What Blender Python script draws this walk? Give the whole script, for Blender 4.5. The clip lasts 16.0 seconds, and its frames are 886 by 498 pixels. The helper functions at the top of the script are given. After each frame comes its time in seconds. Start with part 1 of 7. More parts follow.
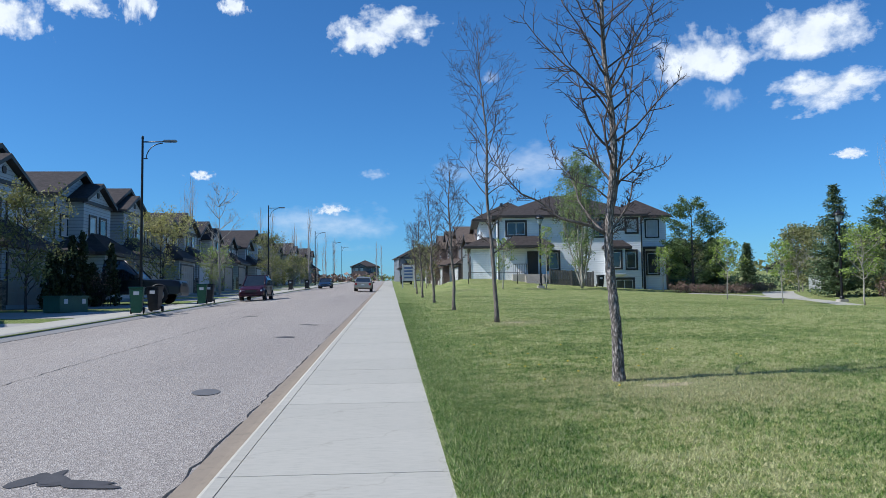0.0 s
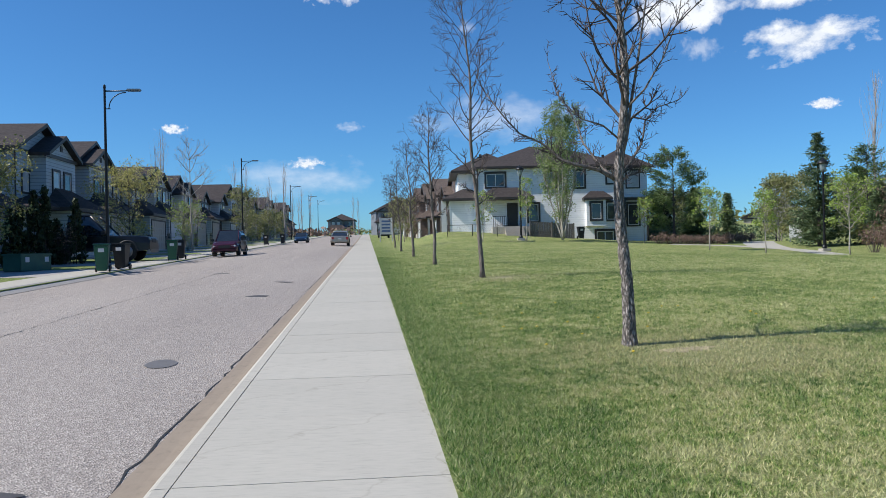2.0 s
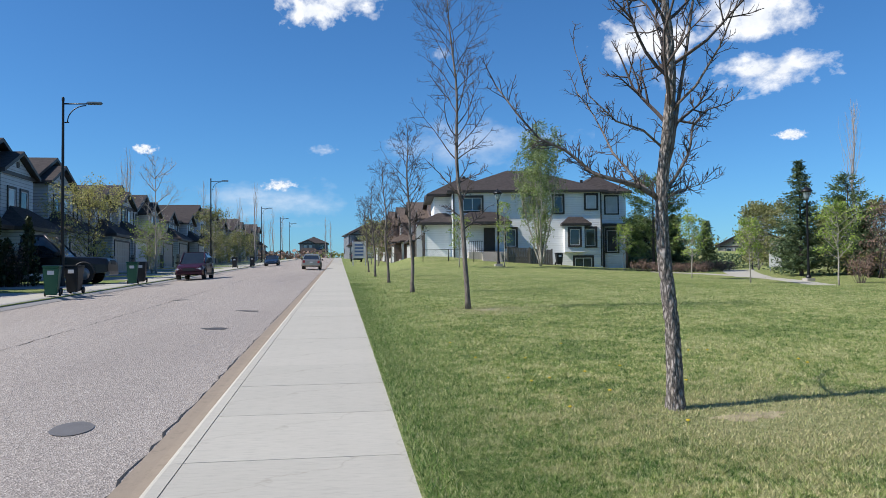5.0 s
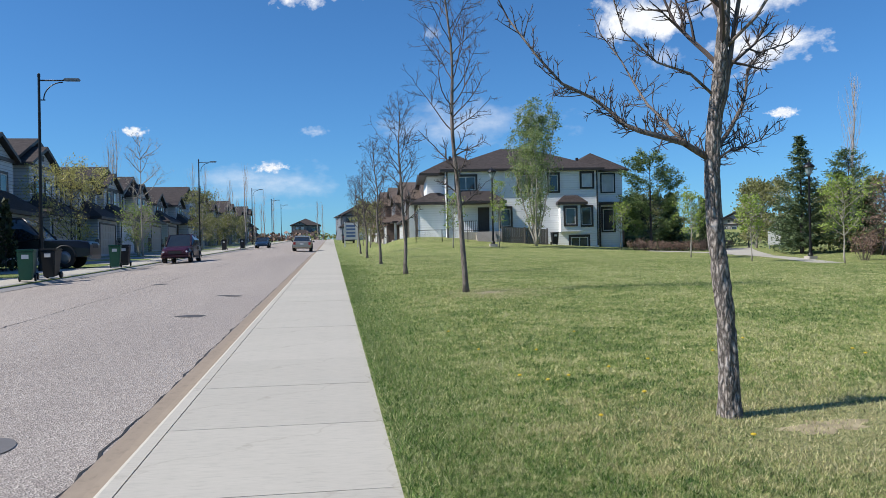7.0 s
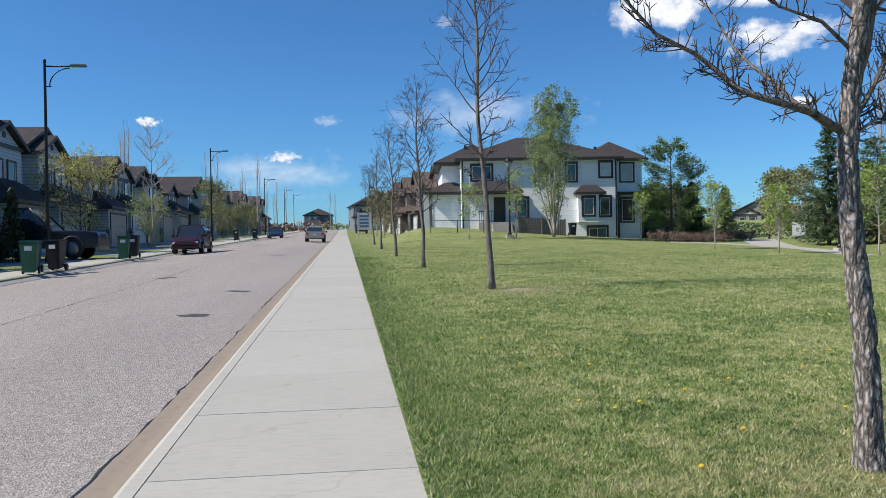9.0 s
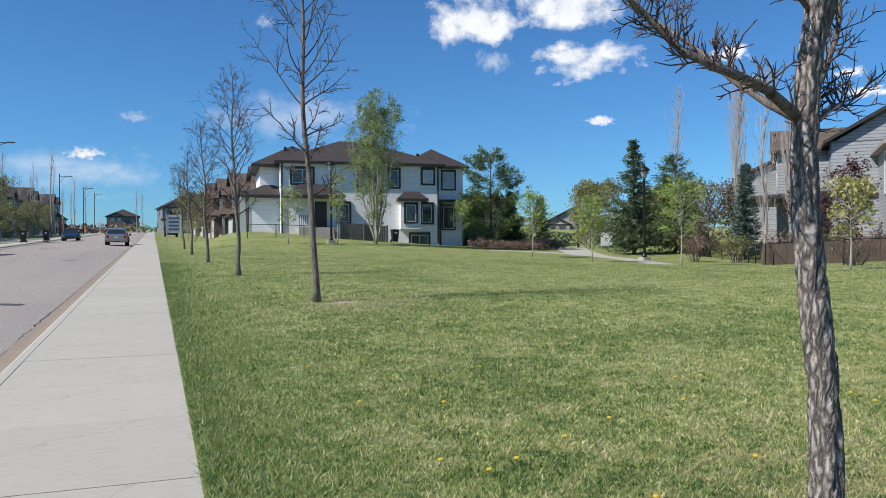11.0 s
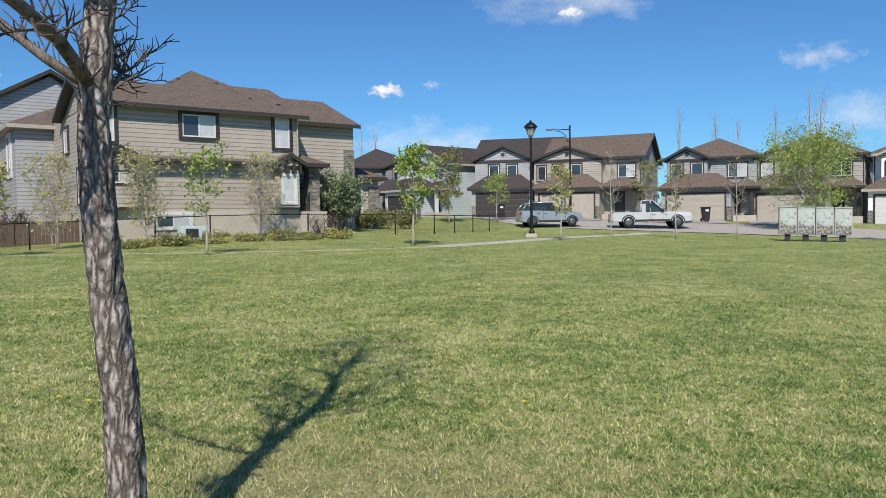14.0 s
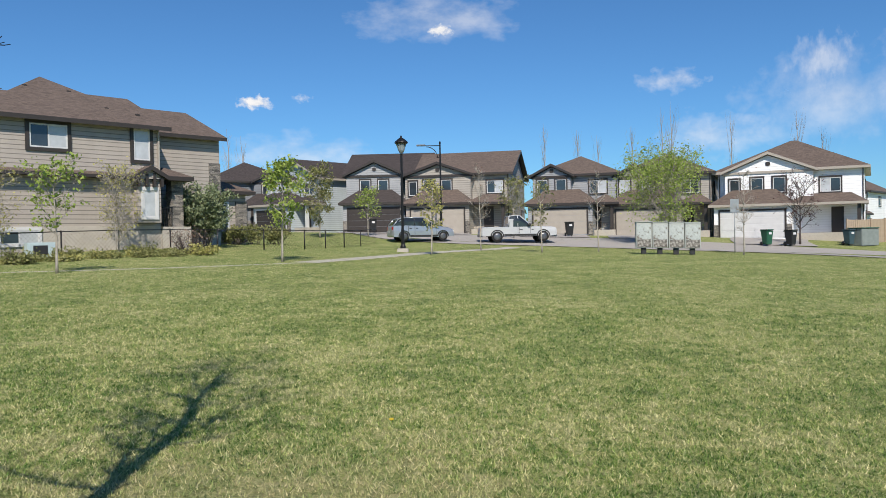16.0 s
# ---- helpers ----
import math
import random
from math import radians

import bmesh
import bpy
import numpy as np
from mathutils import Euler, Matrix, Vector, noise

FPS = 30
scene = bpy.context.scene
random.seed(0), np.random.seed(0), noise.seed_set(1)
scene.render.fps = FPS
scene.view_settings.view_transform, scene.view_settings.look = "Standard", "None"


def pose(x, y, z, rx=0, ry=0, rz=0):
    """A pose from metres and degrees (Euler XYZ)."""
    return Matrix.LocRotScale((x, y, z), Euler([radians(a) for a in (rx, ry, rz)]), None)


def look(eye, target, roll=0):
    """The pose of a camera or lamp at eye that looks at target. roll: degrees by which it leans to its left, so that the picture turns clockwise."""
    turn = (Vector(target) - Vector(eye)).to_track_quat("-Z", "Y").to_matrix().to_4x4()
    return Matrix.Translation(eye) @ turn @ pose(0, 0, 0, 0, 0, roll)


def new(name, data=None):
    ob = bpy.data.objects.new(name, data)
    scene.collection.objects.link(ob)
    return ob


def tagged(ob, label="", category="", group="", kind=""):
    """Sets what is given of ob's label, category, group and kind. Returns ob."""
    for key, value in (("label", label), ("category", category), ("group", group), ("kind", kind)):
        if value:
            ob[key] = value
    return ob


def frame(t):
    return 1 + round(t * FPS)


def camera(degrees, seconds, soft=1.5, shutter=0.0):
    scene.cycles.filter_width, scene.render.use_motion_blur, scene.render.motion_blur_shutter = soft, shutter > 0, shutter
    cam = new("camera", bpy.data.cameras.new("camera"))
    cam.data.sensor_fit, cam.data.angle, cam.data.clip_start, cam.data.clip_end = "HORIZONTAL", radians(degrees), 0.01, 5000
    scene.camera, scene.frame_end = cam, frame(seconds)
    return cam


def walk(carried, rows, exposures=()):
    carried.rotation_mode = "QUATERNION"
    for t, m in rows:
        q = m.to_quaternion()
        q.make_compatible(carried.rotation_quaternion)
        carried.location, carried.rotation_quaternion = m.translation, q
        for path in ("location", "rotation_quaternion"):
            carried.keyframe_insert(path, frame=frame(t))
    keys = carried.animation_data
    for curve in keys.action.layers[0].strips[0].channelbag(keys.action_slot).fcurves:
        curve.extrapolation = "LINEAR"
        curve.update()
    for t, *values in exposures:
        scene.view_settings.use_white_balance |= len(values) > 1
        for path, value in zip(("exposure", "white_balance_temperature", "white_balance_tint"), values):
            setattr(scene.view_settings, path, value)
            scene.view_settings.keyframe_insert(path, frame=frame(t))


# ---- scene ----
# ---- camera ----
cam = camera(59.4, 16.0, soft=0.65)
METRES, EYE, TILT, LEAN, TURN = 8.9, 1.5, -1.72, -1.39, -4.0
ROWS = [
    (0.0, 0.0, 0.0, 0.0, 0.19, 5.28, 2.03),
    (0.5, 0.0015, 0.0373, -0.0002, -1.49, 5.15, 2.22),
    (1.0, -0.0076, 0.0744, 0.0024, -1.48, 4.8, 0.84),
    (1.5, -0.0181, 0.1071, 0.0057, -1.29, 2.24, 0.14),
    (2.0, -0.0136, 0.1464, 0.0087, -1.46, 1.75, 2.68),
    (2.5, -0.0205, 0.1838, 0.0098, -2.35, 1.44, 2.85),
    (3.0, -0.0206, 0.2181, 0.0113, -5.44, 1.6, 2.22),
    (3.5, -0.0192, 0.259, 0.0165, -5.28, 2.2, 2.26),
    (4.0, -0.028, 0.2948, 0.0213, -3.89, 3.49, 1.73),
    (6.5, -0.0328, 0.4836, 0.0318, -3.74, 3.03, 2.53),
    (7.0, -0.0293, 0.5223, 0.0307, -4.03, 2.02, 2.61),
    (7.5, -0.0326, 0.5606, 0.0345, -3.67, 1.32, 2.79),
    (8.0, -0.0406, 0.5965, 0.0382, -2.95, 1.25, 2.58),
    (10.5, -0.0503, 0.796, 0.0524, -5.65, 1.74, 1.4),
    (11.0, -0.0381, 0.8397, 0.0541, -16.4, 1.21, 2.18),
    (11.5, -0.0384, 0.8753, 0.0567, -25.43, 0.98, 2.58),
    (12.0, -0.0419, 0.906, 0.0598, -31.72, 1.29, 2.68),
    (12.5, -0.0292, 0.9382, 0.0625, -40.37, 1.13, 2.8),
    (13.0, -0.0275, 0.9562, 0.063, -56.42, 0.3, 3.36),
    (13.5, -0.0284, 0.9576, 0.0624, -69.08, -1.45, 3.02),
    (14.0, -0.0275, 0.9487, 0.0623, -76.03, -2.76, 2.79),
    (14.5, -0.024, 0.9411, 0.0625, -85.08, -3.27, 2.74),
    (15.0, -0.0226, 0.9418, 0.0631, -87.69, -2.76, 3.12),
    (15.5, -0.0219, 0.9442, 0.0635, -87.13, -2.27, 2.91),
    (16.0, -0.021, 0.944, 0.0633, -85.44, -2.13, 2.82),
]
walk(cam, [(t, pose(0, 0, EYE, 0, 0, TURN) @ pose(0, 0, 0, 0, LEAN, 0) @ pose(0, 0, 0, TILT, 0, 0) @ pose(METRES * x, METRES * y, METRES * z, 90 + pitch, roll, yaw)) for t, x, y, z, yaw, pitch, roll in ROWS],
     exposures=[(0.0, 0.06, 5850, 8), (1.5, 0.1, 6150, 9), (4.0, 0.16, 6300, 10), (8.0, 0.15, 6350, 10), (10.5, 0.1, 6350, 10), (13.0, 0.1, 6600, 10), (16.0, 0.02, 6750, 11)])

# ---- world and sun ----
SUN_ELEV, SUN_TO = radians(45.5), Vector((-0.994, -0.11, 0)).normalized()
world = bpy.data.worlds.new("sky")
scene.world = world
world.use_nodes = True
wn = world.node_tree.nodes
sky = wn.new("ShaderNodeTexSky")
sky.sky_type = 'NISHITA'
sky.sun_disc = False
sky.sun_elevation = SUN_ELEV
sky.sun_rotation = math.atan2(SUN_TO.x, SUN_TO.y)
sky.altitude = 670
sky.air_density, sky.dust_density, sky.ozone_density = 1.0, 0.5, 3.0
tint = wn.new("ShaderNodeMix")
tint.data_type, tint.blend_type = 'RGBA', 'MULTIPLY'
tint.inputs[0].default_value = 1.0
tint.inputs[7].default_value = (0.46, 0.85, 1.18, 1)
world.node_tree.links.new(sky.outputs[0], tint.inputs[6])
world.node_tree.links.new(tint.outputs[2], wn["Background"].inputs[0])
wn["Background"].inputs[1].default_value = 0.098
sun_data = bpy.data.lights.new("sun", 'SUN')
sun_data.energy, sun_data.angle, sun_data.color = 5.0, radians(0.53), (1.0, 0.94, 0.85)
sun = new("sun", sun_data)
sun_dir = (SUN_TO * math.cos(SUN_ELEV) + Vector((0, 0, math.sin(SUN_ELEV))))
sun.matrix_world = look(sun_dir * 100, (0, 0, 0))


# ---- material helpers ----
def mat_new(name, rough=0.8, metal=0.0, spec=0.4):
    m = bpy.data.materials.new(name)
    m.use_nodes = True
    b = m.node_tree.nodes["Principled BSDF"]
    b.inputs["Roughness"].default_value = rough
    b.inputs["Metallic"].default_value = metal
    b.inputs["Specular IOR Level"].default_value = spec
    return m, m.node_tree.nodes, m.node_tree.links, b


def noise_node(n, l, scale, detail=4.0, rough=0.6, coord="Object", stretch=None):
    tc = n.new("ShaderNodeTexCoord")
    t = n.new("ShaderNodeTexNoise")
    t.inputs["Scale"].default_value = scale
    t.inputs["Detail"].default_value = detail
    t.inputs["Roughness"].default_value = rough
    if stretch:
        mp = n.new("ShaderNodeMapping")
        mp.inputs["Scale"].default_value = stretch
        l.new(tc.outputs[coord], mp.inputs[0])
        l.new(mp.outputs[0], t.inputs["Vector"])
    else:
        l.new(tc.outputs[coord], t.inputs["Vector"])
    return t


def ramp(n, l, src, stops):
    r = n.new("ShaderNodeValToRGB")
    e = r.color_ramp.elements
    while len(e) < len(stops):
        e.new(0.5)
    for el, (p, c) in zip(e, stops):
        el.position, el.color = p, (*c, 1)
    l.new(src, r.inputs[0])
    return r


def mix(n, l, fac, a, b, mode='MIX'):
    m = n.new("ShaderNodeMix")
    m.data_type, m.blend_type = 'RGBA', mode
    for sock, v in ((0, fac), (6, a), (7, b)):
        if hasattr(v, "links"):
            l.new(v, m.inputs[sock])
        elif sock == 0:
            m.inputs[0].default_value = v
        else:
            m.inputs[sock].default_value = (*v, 1)
    return m.outputs[2]


def bump(n, l, b, src, strength=0.3, dist=0.02, prev=None):
    bp = n.new("ShaderNodeBump")
    bp.inputs["Strength"].default_value = strength
    bp.inputs["Distance"].default_value = dist
    l.new(src, bp.inputs["Height"])
    if prev is not None:
        l.new(prev, bp.inputs["Normal"])
    l.new(bp.outputs[0], b.inputs["Normal"])
    return bp.outputs[0]


def shade(c, k):
    return tuple(min(1.0, v * k) for v in c)


def plain(name, col, rough=0.6, metal=0.0, spec=0.4, var=0.18, scale=3.0, fine=60.0, bmp=0.1):
    """A paint or plastic with broad stains and fine grain."""
    m, n, l, b = mat_new(name, rough, metal, spec)
    a = noise_node(n, l, scale, 5)
    f = noise_node(n, l, fine, 3)
    r = ramp(n, l, a.outputs[0], [(0.3, shade(col, 1 - var)), (0.7, shade(col, 1 + var * 0.6))])
    c = mix(n, l, 0.25, r.outputs[0], ramp(n, l, f.outputs[0], [(0.3, shade(col, 0.8)), (0.7, shade(col, 1.15))]).outputs[0])
    l.new(c, b.inputs["Base Color"])
    if bmp:
        bump(n, l, b, f.outputs[0], bmp, 0.01)
    return m


def siding(name, col, lap=0.2, var=0.08, lap_shade_k=0.42):
    """Horizontal vinyl lap boards, streaked by weather; shade at each lap is put into the colour."""
    m, n, l, b = mat_new(name, 0.55, 0, 0.35)
    tc = n.new("ShaderNodeTexCoord")
    sep = n.new("ShaderNodeSeparateXYZ")
    l.new(tc.outputs["Object"], sep.inputs[0])
    d = n.new("ShaderNodeMath")
    d.operation = 'DIVIDE'
    l.new(sep.outputs[2], d.inputs[0])
    d.inputs[1].default_value = lap
    f = n.new("ShaderNodeMath")
    f.operation = 'FRACT'
    l.new(d.outputs[0], f.inputs[0])
    # dark line along each overlap: the lap's shade, put into the colour
    lap_shade = ramp(n, l, f.outputs[0], [(0.0, (lap_shade_k,) * 3), (0.10, (lap_shade_k + 0.13,) * 3), (0.2, (1, 1, 1)), (1.0, (0.97,) * 3)])
    st = noise_node(n, l, 1.2, 5, 0.6, "Object", (1, 1, 0.35))
    base = ramp(n, l, st.outputs[0], [(0.3, shade(col, 1 - var)), (0.7, shade(col, 1 + var))])
    l.new(mix(n, l, 1.0, base.outputs[0], lap_shade.outputs[0], 'MULTIPLY'), b.inputs["Base Color"])
    inv = n.new("ShaderNodeMath")
    inv.operation = 'SUBTRACT'
    inv.inputs[0].default_value = 1.0
    l.new(f.outputs[0], inv.inputs[1])
    bump(n, l, b, inv.outputs[0], 0.9, 0.02)
    return m


def shingles(name, col):
    m, n, l, b = mat_new(name, 0.9, 0, 0.25)
    tc = n.new("ShaderNodeTexCoord")
    v = n.new("ShaderNodeTexVoronoi")
    v.inputs["Scale"].default_value = 5.0
    mp = n.new("ShaderNodeMapping")
    mp.inputs["Scale"].default_value = (1.0, 1.0, 3.2)
    l.new(tc.outputs["Object"], mp.inputs[0])
    l.new(mp.outputs[0], v.inputs["Vector"])
    f = noise_node(n, l, 16, 5, 0.75)
    bg = noise_node(n, l, 0.6, 4)
    c = mix(n, l, 0.5, ramp(n, l, v.outputs["Color"], [(0.1, shade(col, 0.5)), (0.9, shade(col, 1.7))]).outputs[0],
            ramp(n, l, f.outputs[0], [(0.35, shade(col, 0.5)), (0.65, shade(col, 1.7))]).outputs[0])
    c = mix(n, l, 0.25, c, ramp(n, l, bg.outputs[0], [(0.3, shade(col, 0.75)), (0.7, shade(col, 1.25))]).outputs[0])
    l.new(c, b.inputs["Base Color"])
    bump(n, l, b, v.outputs["Distance"], 0.6, 0.03)
    return m


def stone_mat(name):
    """Stacked ledge stone in greys and browns."""
    m, n, l, b = mat_new(name, 0.85)
    tc = n.new("ShaderNodeTexCoord")
    mp = n.new("ShaderNodeMapping")
    mp.inputs["Scale"].default_value = (3.2, 3.2, 10.0)
    l.new(tc.outputs["Object"], mp.inputs[0])
    v = n.new("ShaderNodeTexVoronoi")
    v.inputs["Scale"].default_value = 1.0
    l.new(mp.outputs[0], v.inputs["Vector"])
    v2 = n.new("ShaderNodeTexVoronoi")
    v2.feature = 'DISTANCE_TO_EDGE'
    l.new(mp.outputs[0], v2.inputs["Vector"])
    c = ramp(n, l, v.outputs["Color"], [(0.1, (0.10, 0.095, 0.09)), (0.5, (0.24, 0.22, 0.20)), (0.9, (0.38, 0.34, 0.29))])
    j = ramp(n, l, v2.outputs["Distance"], [(0.0, (0.25,) * 3), (0.12, (1, 1, 1))])
    l.new(mix(n, l, 1.0, c.outputs[0], j.outputs[0], 'MULTIPLY'), b.inputs["Base Color"])
    bump(n, l, b, v2.outputs["Distance"], 0.6, 0.05)
    return m


def leaf_mat(name, c1, c2, trans=0.35):
    m, n, l, b = mat_new(name, 0.55, 0, 0.3)
    g = n.new("ShaderNodeNewGeometry")
    r = ramp(n, l, g.outputs["Random Per Island"], [(0.0, c1), (1.0, c2)])
    l.new(r.outputs[0], b.inputs["Base Color"])
    t = n.new("ShaderNodeBsdfTranslucent")
    l.new(r.outputs[0], t.inputs[0])
    ms = n.new("ShaderNodeMixShader")
    ms.inputs[0].default_value = trans
    l.new(b.outputs[0], ms.inputs[1])
    l.new(t.outputs[0], ms.inputs[2])
    l.new(ms.outputs[0], n["Material Output"].inputs[0])
    return m


def bark_mat(name, dark, light, scale=14.0, strength=1.0):
    m, n, l, b = mat_new(name, 0.9, 0, 0.2)
    a = noise_node(n, l, scale, 6, 0.65, "Object", (1.7, 1.7, 0.32))
    f = noise_node(n, l, 5, 3)
    r = ramp(n, l, a.outputs[0], [(0.36, dark), (0.5, shade(light, 0.75)), (0.68, light)])
    l.new(mix(n, l, 0.3, r.outputs[0], ramp(n, l, f.outputs[0], [(0.3, dark), (0.7, light)]).outputs[0]), b.inputs["Base Color"])
    bump(n, l, b, a.outputs[0], strength, 0.03)
    return m


# ---- materials ----
def ash_bark():
    """Thick pale plates split by dark upright cracks."""
    m, n, l, b = mat_new("ash_bark", 0.92, 0, 0.15)
    tc = n.new("ShaderNodeTexCoord")
    warp = noise_node(n, l, 9, 4, 0.6)
    add = n.new("ShaderNodeMix")
    add.data_type = 'VECTOR'
    add.inputs[0].default_value = 0.06
    l.new(tc.outputs["Object"], add.inputs[4])
    l.new(warp.outputs["Color"], add.inputs[5])
    mp = n.new("ShaderNodeMapping")
    mp.inputs["Scale"].default_value = (34, 34, 9)
    l.new(add.outputs[1], mp.inputs[0])
    v = n.new("ShaderNodeTexVoronoi")
    v.feature = 'DISTANCE_TO_EDGE'
    v.inputs["Scale"].default_value = 1.0
    l.new(mp.outputs[0], v.inputs["Vector"])
    f = noise_node(n, l, 70, 5, 0.7, "Object", (1, 1, 0.35))
    c = ramp(n, l, v.outputs["Distance"], [(0.0, (0.03, 0.024, 0.021)), (0.12, (0.16, 0.132, 0.115)), (0.32, (0.50, 0.44, 0.40))]).outputs[0]
    c = mix(n, l, 0.28, c, ramp(n, l, f.outputs[0], [(0.3, (0.08, 0.065, 0.06)), (0.7, (0.46, 0.42, 0.38))]).outputs[0])
    l.new(c, b.inputs["Base Color"])
    nn = bump(n, l, b, v.outputs["Distance"], 1.0, 0.02)
    bump(n, l, b, f.outputs[0], 0.5, 0.006, nn)
    return m


def asphalt():
    m, n, l, b = mat_new("asphalt", 0.85, 0, 0.35)
    g = noise_node(n, l, 90, 3, 0.7)
    v = n.new("ShaderNodeTexVoronoi")
    v.inputs["Scale"].default_value = 62
    tc = n.new("ShaderNodeTexCoord")
    l.new(tc.outputs["Object"], v.inputs["Vector"])
    big = noise_node(n, l, 0.35, 5, 0.6, "Object", (1, 0.25, 1))
    c = ramp(n, l, v.outputs["Color"], [(0.1, (0.11, 0.093, 0.083)), (0.5, (0.31, 0.27, 0.24)), (0.9, (0.62, 0.55, 0.49))])
    c2 = ramp(n, l, big.outputs[0], [(0.3, (0.275, 0.237, 0.208)), (0.7, (0.41, 0.357, 0.312))])
    l.new(mix(n, l, 0.42, c.outputs[0], c2.outputs[0]), b.inputs["Base Color"])
    bump(n, l, b, v.outputs["Distance"], 0.7, 0.012)
    return m


def concrete(name, col, streak=(1, 1, 1), broom=False):
    m, n, l, b = mat_new(name, 0.85, 0, 0.3)
    a = noise_node(n, l, 1.3, 6, 0.65)
    s = noise_node(n, l, 9, 6, 0.7, "Object", streak)
    f = noise_node(n, l, 160, 3)
    info = n.new("ShaderNodeObjectInfo")
    c = ramp(n, l, a.outputs[0], [(0.3, shade(col, 0.85)), (0.7, shade(col, 1.08))]).outputs[0]
    c = mix(n, l, 0.45, c, ramp(n, l, s.outputs[0], [(0.32, shade(col, 0.55)), (0.45, col), (0.68, shade(col, 1.2))]).outputs[0])
    c = mix(n, l, 0.2, c, ramp(n, l, f.outputs[0], [(0.3, shade(col, 0.75)), (0.7, shade(col, 1.2))]).outputs[0])
    if broom:
        # fine broom strokes across the slab, and hairline cracks that wander
        st = noise_node(n, l, 10, 4, 0.7, "Object", (0.5, 9.0, 1))
        c = mix(n, l, 0.3, c, ramp(n, l, st.outputs[0], [(0.34, shade(col, 0.5)), (0.44, col), (0.66, shade(col, 1.12))]).outputs[0])
        tc = n.new("ShaderNodeTexCoord")
        warp = noise_node(n, l, 2.2, 4, 0.6)
        add = n.new("ShaderNodeMix")
        add.data_type = 'VECTOR'
        add.inputs[0].default_value = 0.35
        l.new(tc.outputs["Object"], add.inputs[4])
        l.new(warp.outputs["Color"], add.inputs[5])
        v = n.new("ShaderNodeTexVoronoi")
        v.feature = 'DISTANCE_TO_EDGE'
        v.inputs["Scale"].default_value = 0.55
        l.new(add.outputs[1], v.inputs["Vector"])
        hair = ramp(n, l, v.outputs["Distance"], [(0.0, (0.86, 0.85, 0.84)), (0.003, (0.94, 0.93, 0.92)), (0.006, (1, 1, 1))])
        c = mix(n, l, 1.0, c, hair.outputs[0], 'MULTIPLY')
    c = mix(n, l, 1.0, c, ramp(n, l, info.outputs["Random"], [(0.0, (0.93,) * 3), (1.0, (1.0,) * 3)]).outputs[0], 'MULTIPLY')
    l.new(c, b.inputs["Base Color"])
    bump(n, l, b, s.outputs[0], 0.35, 0.006)
    return m


def zg_flat(x, y):
    return 0.02 + 0.0285 * y + 0.016 * x


